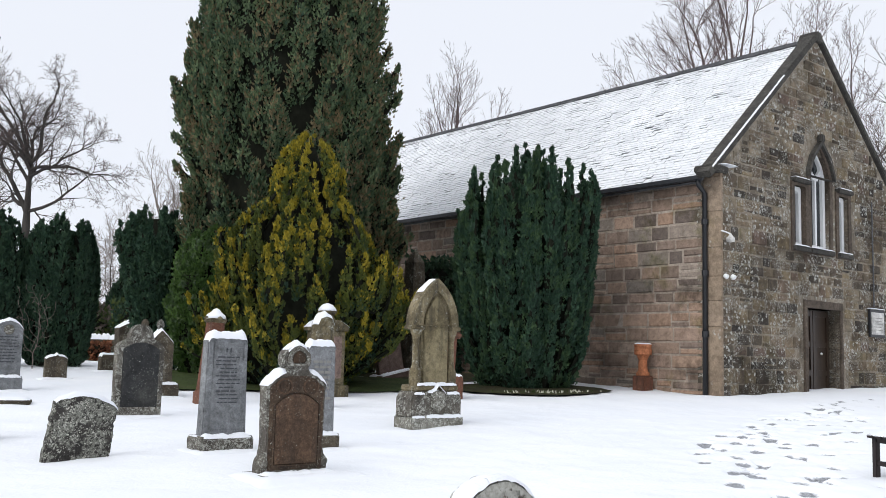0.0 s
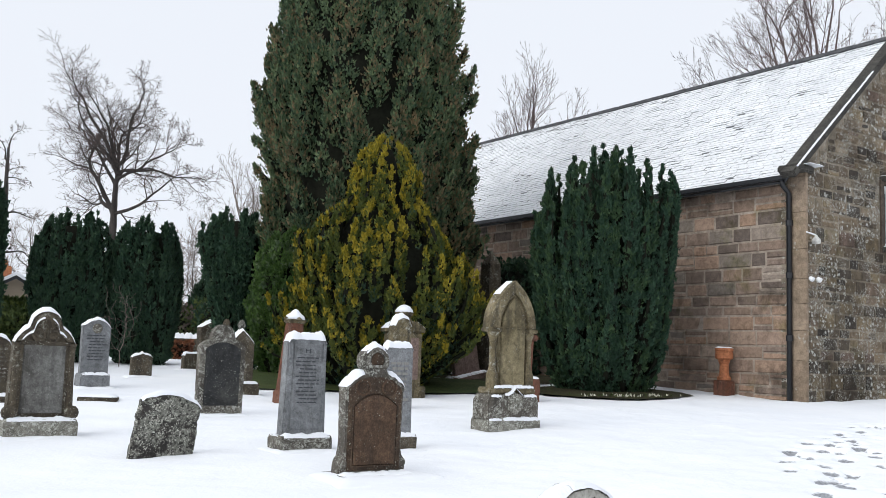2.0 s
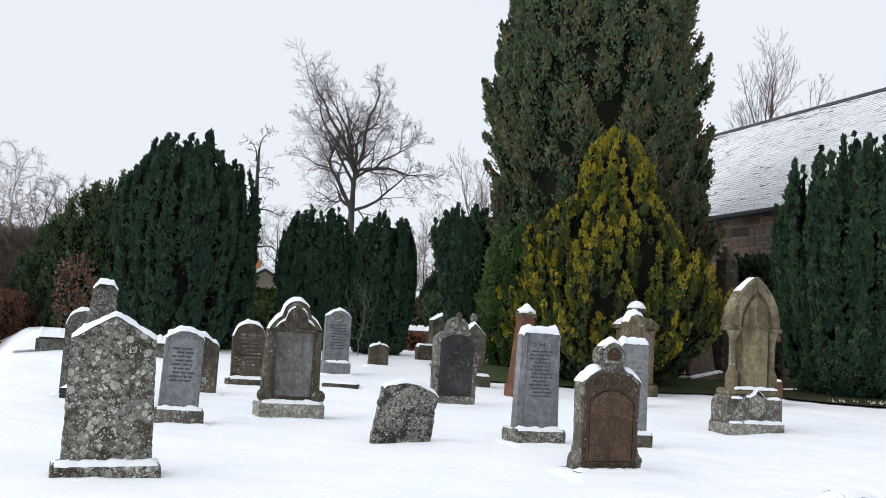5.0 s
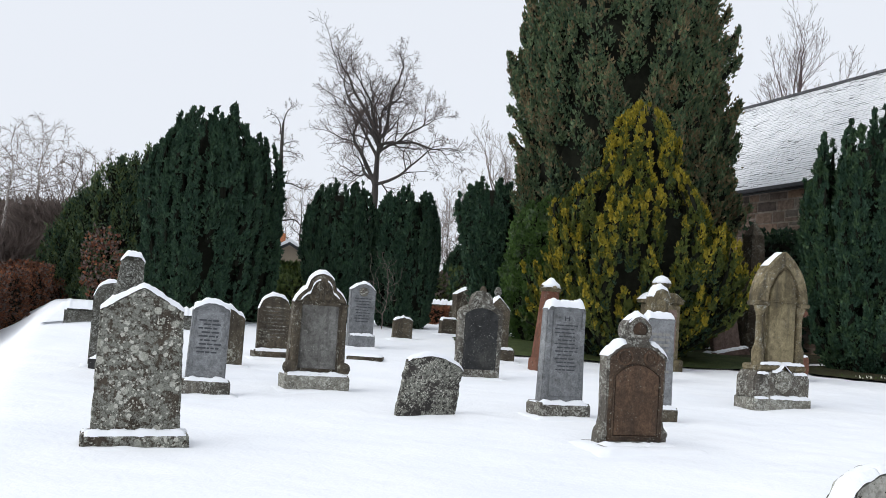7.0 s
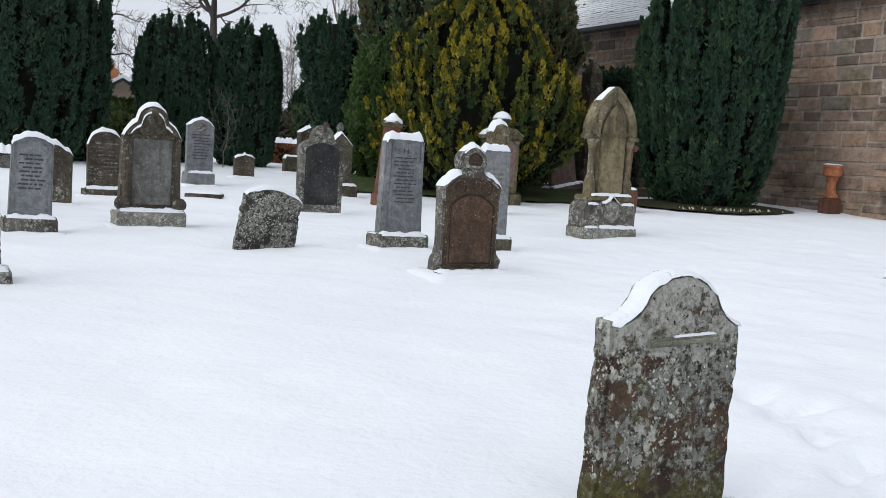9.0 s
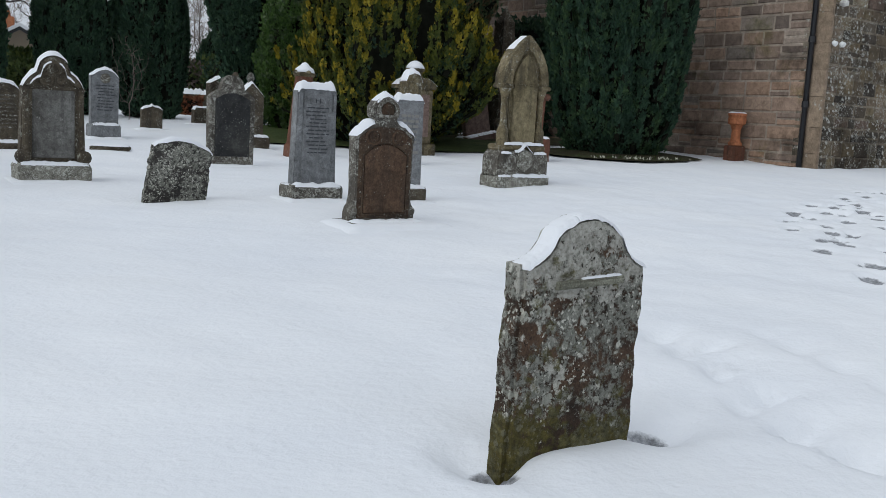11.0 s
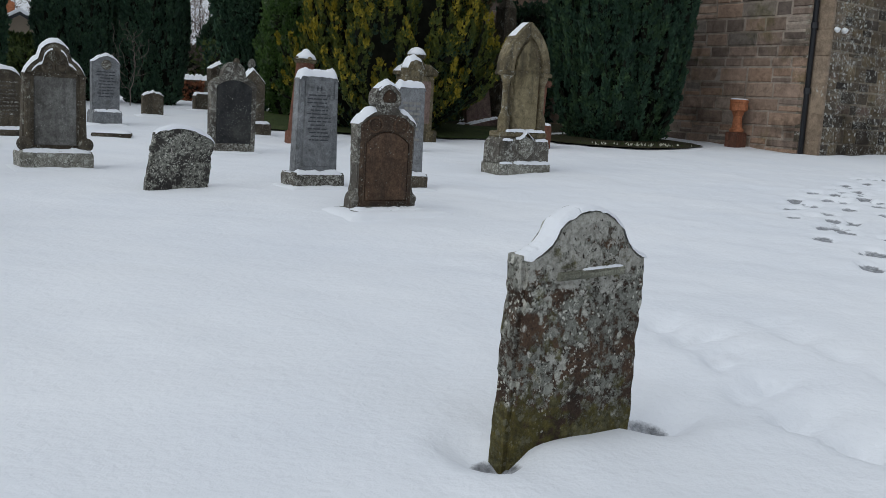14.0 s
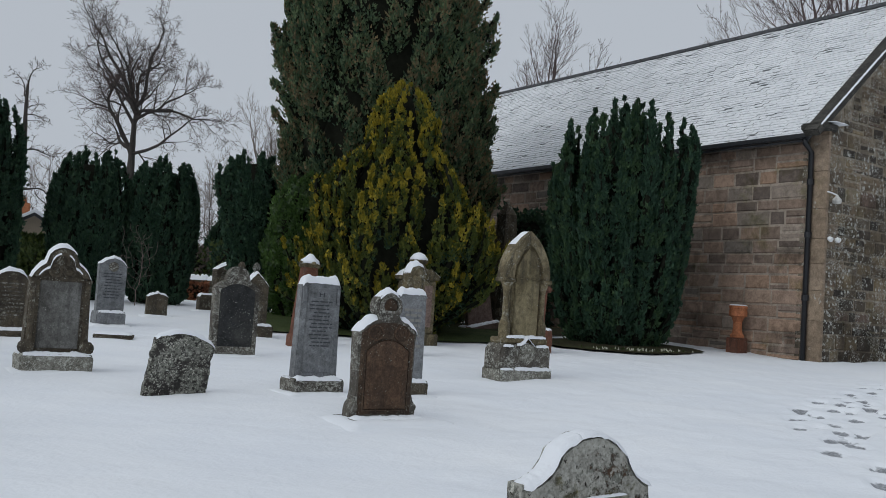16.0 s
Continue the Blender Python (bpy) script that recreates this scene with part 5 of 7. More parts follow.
# pale grey stone with a scalloped head
g5 = headstone(-7.562, 17.187, [(-0.25, 1.1), (-0.2, 1.12), (-0.14, 1.17), (0, 1.216), (0.14, 1.17), (0.2, 1.12), (0.25, 1.06)], 0.5, 0.16, M["grey"], "pale grey granite gravestone with a scalloped head", plinth=(0.53, 0.4, 0.216), foot=0.491, snow=0.035, seed=19, pmat=M["grey"])
part("wreath", lathe([(0.09, 0), (0.09, 0.02), (0.05, 0.035)], 12), M["edge"], g5).matrix_basis = pose(0, -0.08, 1.04, 90)
text_bars(g5, 9, 0.36, 0.9, 0.055, -0.082, 20, M["bars"], 0.35)
sl = thing("ledger_slab", pose(-6.5, 15.05, ground(-6.5, 15.05), 0, 0, CH - 20), "flat stone slab edged out of the snow", "grave slab")
part("slab", boxes((-0.3, 0.3, -0.26, 0.26, -0.1, 0.035), bevel=0.015), M["dun"], sl)
v, f = mound(0.58, 0.5, 0.04, 3)
part("snow_cap", ([(a, b, c + 0.032) for a, b, c in v], f), M["cap"], sl, smooth=True)
sl = thing("ledger_slab", pose(-8.75, 11.2, ground(-8.75, 11.2), 0, 0, CH - 30), "flat dark slab under a pad of snow", "grave slab")
part("slab", boxes((-0.1, 0.7, -0.3, 0.3, -0.1, 0.1), bevel=0.015), M["black"], sl)
v, f = mound(0.8, 0.6, 0.09, 5)
part("snow_cap", ([(a + 0.3, b, c + 0.09) for a, b, c in v], f), M["cap"], sl, smooth=True)
# small rounded marker, dark stump beside it
headstone(-7.74, 19.96, [(-0.22, 0.38)] + arc(-0.22, 0.38, -0.05, 0.44, 0.015, 3)[1:] + [(0, 0.47)] + arc(0.05, 0.44, 0.22, 0.38, 0.015, 3), 0.45, 0.12, M["dun"], "small low brown gravestone", snow=0.03, seed=21)
headstone(-7.55, 22.6, top_clipped(0.4, 0.36, 0.05), 0.4, 0.2, M["dun"], "low dark stone stump", snow=0.03, seed=22)
# blackened stone with an ogee head
g6 = headstone(-4.193, 13.886, top_shoulder(0.7, 1.277, 0.27, 0.27, 0.06), 0.7, 0.14, M["edge"], "dark blackened gravestone with a shouldered round head", foot=0.68, snow=0.0, seed=23)
part("panel", slab([(-0.27, 0.1), (0.27, 0.1), (0.27, 0.92)] + arc(0.27, 0.92, -0.27, 0.92, -0.1, 8)[1:-1] + [(-0.27, 0.92)], -0.082, -0.06, 0.01), M["black"], g6, "blackened inscription panel")
# gabled stone with a finial, behind it
x, y = polar(-15.75, 17.4)
fs = headstone(x, y, top_gable(0.46, 1.12, 0.22), 0.46, 0.18, M["dun"], "gabled gravestone with a small finial", plinth=(0.66, 0.36, 0.2), snow=0.04, seed=24)
part("finial", lathe([(0.06, 1.08), (0.04, 1.14), (0.075, 1.2), (0.05, 1.27), (0.02, 1.3)], 10), M["lichen_grey"], fs)
x, y = polar(-16.6, 18.6)
fs = headstone(x, y, top_gable(0.36, 1.05, 0.15), 0.36, 0.16, M["dun"], "narrow gravestone with an urn finial", snow=0.0, seed=25)
part("finial", lathe([(0.05, 1.0), (0.03, 1.08), (0.07, 1.16), (0.07, 1.22), (0.03, 1.28)], 10), M["dun"], fs)
# red granite pillar with a capped top
x, y = -3.616, 15.871
rp = thing("pillar_monument", pose(x, y, ground(x, y), 0, 2.0, CH), "red granite pillar monument with a snow-topped cap", "gravestone", "gravestones")
part("plinth", boxes((-0.2, 0.2, -0.2, 0.2, -0.2, 0.168), bevel=0.02), M["pink"], rp)
bm = boxes((-0.165, 0.165, -0.165, 0.165, 0.15, 1.3))
for v in bm.verts:
    if v.co.z > 1:
        v.co.x *= 0.66
        v.co.y *= 0.66
part("shaft", bm, M["pink"], rp)
part("cap", boxes((-0.14, 0.14, -0.14, 0.14, 1.29, 1.35), bevel=0.015), M["buff"], rp)
v, f = lathe([(0.22, 1.34), (0.19, 1.38), (0.09, 1.43), (0.05, 1.47), (0.02, 1.5)], 4)
part("cap_top", (v, f), M["buff"], rp)
part("snow_cap", lathe([(0.17, 1.36), (0.15, 1.42), (0.08, 1.47), (0.05, 1.51), (0.01, 1.53)], 12), M["cap"], rp, smooth=True)
# pedestal monument with a domed top
x, y = -1.93, 17.66
um = thing("pedestal_monument", pose(x, y, ground(x, y), 0, 0, CH), "buff sandstone pedestal monument with a moulded cornice and domed top", "gravestone", "gravestones")
part("plinth", boxes((-0.38, 0.38, -0.25, 0.25, -0.2, 0.18), bevel=0.02), M["buff"], um)
part("die", boxes((-0.29, 0.29, -0.21, 0.21, 0.17, 1.16), bevel=0.02), M["buff"], um)
part("panel", boxes((-0.21, 0.21, -0.225, -0.2, 0.3, 1.06), bevel=0.01), M["rose"], um)
part("cornice", slab([(-0.335, 1.16), (0.335, 1.16), (0.335, 1.25), (0.16, 1.36), (-0.16, 1.36), (-0.335, 1.25)], -0.25, 0.25, 0.02), M["buff"], um)
part("dome", lathe([(0.17, 1.34), (0.12, 1.44), (0.17, 1.48), (0.18, 1.52), (0.1, 1.6), (0.03, 1.63)], 14), M["buff"], um)
part("snow_cap", lathe([(0.175, 1.525), (0.16, 1.57), (0.1, 1.64), (0.02, 1.67)], 12), M["cap"], um, smooth=True)
part("snow_cap", snow_ridge([(-0.34, 1.24), (-0.17, 1.35)], -0.25, 0.25, 0.045, 4), M["cap"], um, smooth=True)
part("snow_cap", snow_ridge([(0.17, 1.35), (0.34, 1.24)], -0.25, 0.25, 0.045, 6), M["cap"], um, smooth=True)
# slim stone in front of it
x, y = -1.764, 15.622
headstone(x, y, [(-0.16, 1.32), (-0.11, 1.42), (0, 1.46), (0.11, 1.42), (0.16, 1.32)], 0.32, 0.2, M["buff"], "slim buff gravestone with a rounded head", snow=0.06, seed=27)

# ---- evergreens: plumes of small sprigs on a twiggy core coloured dark for shade ----
def sprig_mesh(P, D, size, r, wide=0.3):
    """Small two-bladed sprigs at P, growing along D to a shared tip."""
    n = len(P)
    ref = r.normal(size=(n, 3))
    A = np.cross(D, ref)
    A /= np.linalg.norm(A, axis=1, keepdims=True) + 1e-9
    B = np.cross(D, A)
    s = size * r.uniform(0.65, 1.35, (n, 1))
    V = np.empty((n, 5, 3))
    V[:, 0] = P + D * s
    V[:, 1], V[:, 2] = P + A * s * wide, P - A * s * wide
    V[:, 3], V[:, 4] = P + B * s * wide + D * s * 0.1, P - B * s * wide + D * s * 0.1
    base = (np.arange(n) * 5)[:, None]
    F = np.concatenate([base + np.array([[1, 2, 0]]), base + np.array([[3, 4, 0]])], 1).reshape(-1, 3)
    return V.reshape(-1, 3), F


def fast_mesh(name, V, F, mats, idx=None):
    me = bpy.data.meshes.new(name)
    me.vertices.add(len(V))
    me.vertices.foreach_set("co", np.ascontiguousarray(V, dtype=np.float32).ravel())
    me.loops.add(F.size)
    me.polygons.add(len(F))
    me.loops.foreach_set("vertex_index", np.ascontiguousarray(F, dtype=np.int32).ravel())
    me.polygons.foreach_set("loop_start", np.arange(len(F), dtype=np.int32) * F.shape[1])
    for m in mats:
        me.materials.append(m)
    if idx is not None:
        me.polygons.foreach_set("material_index", np.asarray(idx, dtype=np.int32))
    me.update(calc_edges=True)
    return me


def plumed(name, x, y, label, left, right, H, columns, length, rad, size, leaves, mats, pick, seed=1, core=0.7, reach=(0.8, 0.97), spires=0, spire_rise=0.1, lumpy=0.15, lump_f=1.7, clump=0.05, wide=0.5, pitch=0.09, group="", depth=0.95, skirt=0.0, spire_r=0.8, lift=0.55, spire_from=0.8, lean=0.0, apart=0.07):
    """An evergreen of upright plumes knobbed with clumps of needles; left and right: (height, radius) outlines."""
    r = np.random.default_rng(seed)
    tree = thing(name, pose(x, y, ground(x, y) - 0.05, 0, lean, 0), label, "tree", group)
    lh, lr = [a for a, _ in left], [b for _, b in left]
    rh, rr = [a for a, _ in right], [b for _, b in right]

    def R(z, a):
        k = 0.5 + 0.5 * np.cos(a)
        return np.interp(z, rh, rr) * k + np.interp(z, lh, lr) * (1 - k)

    part("trunk", tube([(0, 0, -0.2), (0.03, 0.02, H * 0.3), (0, 0, H * 0.6)], [max(0.1, lr[0] * 0.16), max(0.08, lr[0] * 0.12), 0.04], 8), M["bark"], tree)
    # solid core whose near-black colour stands for shade inside the crown
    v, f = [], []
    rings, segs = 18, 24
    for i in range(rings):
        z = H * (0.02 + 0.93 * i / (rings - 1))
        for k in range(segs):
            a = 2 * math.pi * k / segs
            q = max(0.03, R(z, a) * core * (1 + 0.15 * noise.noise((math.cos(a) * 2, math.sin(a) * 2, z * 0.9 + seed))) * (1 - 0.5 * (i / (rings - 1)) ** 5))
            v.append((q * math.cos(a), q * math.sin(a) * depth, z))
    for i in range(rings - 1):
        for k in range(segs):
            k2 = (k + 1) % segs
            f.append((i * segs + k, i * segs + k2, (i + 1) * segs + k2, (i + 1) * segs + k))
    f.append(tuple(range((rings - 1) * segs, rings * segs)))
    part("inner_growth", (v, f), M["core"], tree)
    zs = np.linspace(skirt, H, 300)
    wts = np.interp(zs, lh, lr) + np.interp(zs, rh, rr) + 0.25
    cum = np.cumsum(wts) / wts.sum()
    C, O, T = [], [], []
    cv, cf = [], []
    for k in range(columns + spires):
        a = k * 2.39996 + r.normal(0, 0.2)
        L = r.uniform(*length)
        pr = rad * r.uniform(0.7, 1.3)
        inner = 1.0
        if k < columns:
            zt = min(H, float(np.interp((k + r.random()) / columns, cum, zs)) + 0.45 * L * r.random())
        else:
            inner = math.sqrt(r.random()) * 0.88
            zt = H * (spire_from + (1 - spire_from + spire_rise) * r.random()) - 0.6 * H * (1 - spire_from) * inner ** 3
            L = min(L, 1.5)
            pr *= spire_r
        zb = max(0.04, zt - L)
        q = np.linspace(0, 1, 9)
        z = zb + (zt - zb) * q
        lump = 1 + lumpy * noise.noise((math.cos(a) * lump_f, math.sin(a) * lump_f, (zt + zb) * 0.35 + seed * 3)) + apart * r.normal()
        k_in = (reach[0] + (reach[1] - reach[0]) * q) * inner
        base_r = np.minimum(R(z, a), R(np.minimum(z, H * 0.9), a) if k >= columns else 99) * k_in * lump
        if k >= columns:
            base_r = np.full(9, R(min(zt, H) * 0.82, a) * inner * 0.9)
        sway = a + np.cumsum(r.normal(0, 0.02, 9)) * 0.8
        path = np.stack([base_r * np.cos(sway), base_r * np.sin(sway) * depth, z], 1)
        ll = np.linalg.norm(np.diff(path, axis=0), axis=1).sum()
        nc = max(5, int(ll / pitch * pr / 0.07))
        qq = np.sort(r.random(nc))
        ctr = np.stack([np.interp(qq, q, path[:, j]) for j in range(3)], 1)
        prof = pr * (1 - qq ** 1.8) * (0.6 + 0.4 * np.minimum(1, qq * 4))
        th = a + r.normal(0, 1.15, nc)
        od = np.stack([np.cos(th), np.sin(th), lift * r.uniform(-0.3, 1.0, nc)], 1)
        C.append(ctr + od * prof[:, None] * r.uniform(0.75, 1.1, nc)[:, None])
        O.append(od)
        T.append(np.stack([qq, np.full(nc, zt / H), r.random(nc), np.full(nc, r.random())], 1))
        o = len(cv)
        ax = path[-1] - path[0]
        ax /= np.linalg.norm(ax) + 1e-9
        s1 = np.cross(ax, [0.3, 0.9, 0.1])
        s1 /= np.linalg.norm(s1)
        s2 = np.cross(ax, s1)
        for i in (0, 3, 6, 8):
            w = 0.66 * pr * (1 - q[i] ** 1.8)
            for j in range(5):
                t = 2 * math.pi * j / 5
                cv.append(tuple(path[i] + (s1 * math.cos(t) + s2 * math.sin(t)) * w))
        for i in range(3):
            for j in range(5):
                j2 = (j + 1) % 5
                cf.append((o + i * 5 + j, o + i * 5 + j2, o + i * 5 + 5 + j2, o + i * 5 + 5 + j))
    C, O, T = np.concatenate(C), np.concatenate(O), np.concatenate(T)
    n = int(leaves)
    own = r.integers(0, len(C), n)
    off = r.normal(0, clump, (n, 3)) * (0.5 + 0.7 * T[own, 2:3]) * (1.1 - 0.7 * T[own, 0:1] ** 2) * np.array([0.85, 0.85, 1.5])
    P = C[own] + off
    D = O[own] * 0.42 + off / clump * np.array([0.25, 0.25, 0.05]) + r.normal(0, 0.3, (n, 3)) + np.array([0, 0, 0.85])
    D /= np.linalg.norm(D, axis=1, keepdims=True)
    V, F = sprig_mesh(P, D, size, r, wide)
    crown = new("crown", fast_mesh("crown", V, F, mats, np.repeat(pick(T[own], r), 2)))
    crown.parent = tree
    tagged(crown, kind="stuff")
    # stem cores in the same shade colour darken the gaps between plumes
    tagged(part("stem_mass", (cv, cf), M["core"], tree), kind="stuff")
    return tree


one = lambda T, r: np.zeros(len(T), dtype=int)


def both(env, k=1.0, h=1.0):
    return [(a * h, b * k) for a, b in env]


# Irish yew by the church wall
x, y = polar(5.75, 20.7)
plumed("irish_yew", x, y, "dense dark green Irish yew by the church wall", [(0, 1.0), (0.2, 1.15), (0.75, 1.4), (1.6, 1.5), (2.5, 1.6), (3.4, 1.56), (4.1, 1.45), (4.8, 1.3), (5.2, 0.7)], [(0, 0.85), (0.35, 1.05), (0.9, 1.24), (1.7, 1.36), (2.5, 1.42), (3.5, 1.44), (4.1, 1.46), (4.8, 1.22), (5.2, 0.6)],
       4.75, 175, (1.3, 2.9), 0.115, 0.07, 165000, [M["yew"], M["yew_fresh"]], lambda T, r: (T[:, 2] * 0.6 + T[:, 3] * 0.4 > 0.66).astype(int), seed=3, spires=58, lumpy=0.14, clump=0.036, wide=0.34, spire_rise=0.14, spire_r=1.15, apart=0.05, spire_from=0.74)
# golden yew
x, y = polar(-7.75, 19.7)
plumed("golden_yew", x, y, "golden-tipped yew with upright yellow-green plumes", [(0, 0.95), (0.2, 1.2), (0.6, 1.75), (1.0, 1.95), (1.6, 1.92), (2.35, 1.85), (3.0, 1.65), (3.55, 1.12), (3.8, 0.7), (4.4, 0.66), (4.9, 0.4), (5.25, 0.05)],
       [(0, 1.0), (0.3, 1.25), (0.8, 1.95), (1.2, 2.08), (1.8, 2.1), (2.55, 1.85), (3.1, 1.4), (3.7, 0.92), (3.9, 0.74), (4.5, 0.68), (4.9, 0.5), (5.25, 0.05)],
       5.2, 330, (0.6, 1.5), 0.095, 0.06, 170000, [M["gold"], M["gold_green"], M["yew_dark"]],
       lambda T, r: np.where(T[:, 0] * 0.75 + T[:, 2] * 0.3 + 0.32 * (T[:, 1] - 0.5) + 0.22 * (T[:, 3] - 0.5) + r.normal(0, 0.06, len(T)) > 0.72, 0, np.where(T[:, 0] + 0.5 * T[:, 1] + r.normal(0, 0.15, len(T)) > 0.36, 1, 2)), seed=5, core=0.62, reach=(0.76, 1.02), lumpy=0.3, lump_f=2.6, clump=0.027, pitch=0.06, wide=0.36, apart=0.07)
# great cypress behind it
x, y = polar(-8.95, 24.2)
plumed("cypress", x, y, "huge dense dark green cypress with browned sprays", [(0, 2.2), (1.2, 2.45), (3.0, 2.5), (4.5, 2.55), (5.9, 2.72), (6.6, 2.72), (7.5, 2.7), (8.3, 2.58), (9.2, 2.4), (9.8, 2.15), (10.3, 1.9), (11.8, 1.2), (12.9, 0.5), (13.6, 0.05)],
       [(0, 2.4), (1.5, 2.8), (3.4, 2.98), (4.9, 2.95), (5.4, 2.8), (7.0, 2.64), (8.5, 2.42), (9.4, 2.22), (9.95, 2.0), (10.4, 1.88), (11.8, 1.15), (12.9, 0.5), (13.6, 0.05)],
       13.5, 640, (0.7, 1.3), 0.24, 0.09, 245000, [M["cypress"], M["cypress_brown"], M["yew_dark"]],
       lambda T, r: np.where((T[:, 0] > 0.35) & (T[:, 2] + 0.3 * T[:, 3] + 0.15 * r.normal(size=len(T)) > 0.88), 1, np.where(r.random(len(T)) < 0.14, 2, 0)), seed=7, core=0.78, reach=(0.72, 0.97), lumpy=0.15, lump_f=3.0, clump=0.07, pitch=0.1, wide=0.3, lift=0.5, apart=0.06)
x, y = polar(-12.9, 22.4)
plumed("cypress_bush", x, y, "bright green rounded cypress at the foot of the great one", both([(0, 0.4), (0.5, 0.75), (1.5, 0.98), (2.6, 0.8), (3.3, 0.35), (3.5, 0.1)]), both([(0, 0.4), (0.5, 0.75), (1.5, 0.98), (2.6, 0.8), (3.3, 0.35), (3.5, 0.1)]), 3.4, 130, (0.6, 1.3), 0.17, 0.065, 42000, [M["cypress_fresh"], M["cypress"]],
       lambda T, r: (T[:, 2] < 0.25).astype(int), seed=8, clump=0.05)
x, y = polar(-15.75, 24.5)
FLARE = [(0, 0.35), (0.8, 0.5), (2.0, 0.68), (3.2, 0.9), (3.8, 0.8), (4.1, 0.45)]
plumed("irish_yew", x, y, "dark flaring yew beside the great cypress", both(FLARE), both(FLARE), 3.9, 80, (1.1, 2.2), 0.12, 0.07, 42000, [M["yew_dark"], M["yew"]], lambda T, r: (T[:, 2] > 0.6).astype(int), seed=9, lean=-3, spires=22, lumpy=0.25, clump=0.045)
# the pair of yews
IRISH = [(0, 0.6), (0.06, 0.75), (0.2, 0.85), (0.5, 0.95), (0.72, 0.93), (0.86, 0.82), (0.95, 0.62), (1.0, 0.4)]
for az, d, k, h, sd in ((-25.2, 26.3, 1.08, 3.85, 11), (-21.2, 26.0, 0.95, 3.8, 12)):
    x, y = polar(az, d)
    e = both(IRISH, k, h)
    g = both([(0, 0.42), (0.1, 0.5), (0.25, 0.72), (0.45, 0.95)] + IRISH[4:], k, h) if sd == 11 else e
    plumed("irish_yew", x, y, "broad dark yew, one of a close pair", g, e, h * 0.95, 95, (1.2, 2.5), 0.12, 0.085, 56000, [M["yew_dark"], M["yew"]], lambda T, r: (T[:, 2] > 0.6).astype(int), seed=sd, group="pair of yews", spires=46, lumpy=0.16, clump=0.038, spire_from=0.74, spire_rise=0.1, wide=0.34, spire_r=1.0, apart=0.05)
# the large yew and the spire against it
x, y = polar(-33.2, 24.4)
plumed("irish_yew", x, y, "massive dark green yew with a ragged top", both(IRISH[:5] + [(0.8, 0.86), (0.9, 0.62), (1.0, 0.3)], 1.62, 5.05), both(IRISH, 1.6, 5.05), 5.2, 140, (1.5, 3.0), 0.13, 0.085, 95000, [M["yew_dark"], M["yew"]], lambda T, r: (T[:, 2] > 0.6).astype(int), seed=14, spires=66, lumpy=0.14, clump=0.042, spire_from=0.74, spire_rise=0.08, wide=0.34, spire_r=1.0, apart=0.05)
x, y = polar(-30.1, 25.0)
SPIRE = [(0, 0.36), (1.0, 0.5), (2.2, 0.6), (3.0, 0.55), (4.0, 0.42), (4.7, 0.2), (5.0, 0.06)]
plumed("irish_yew", x, y, "narrow dark yew spire", both(SPIRE), both(SPIRE), 4.8, 42, (1.3, 2.4), 0.12, 0.075, 30000, [M["yew_dark"], M["yew"]], lambda T, r: (T[:, 2] > 0.6).astype(int), seed=15, spires=6, spire_rise=0.02, clump=0.045)


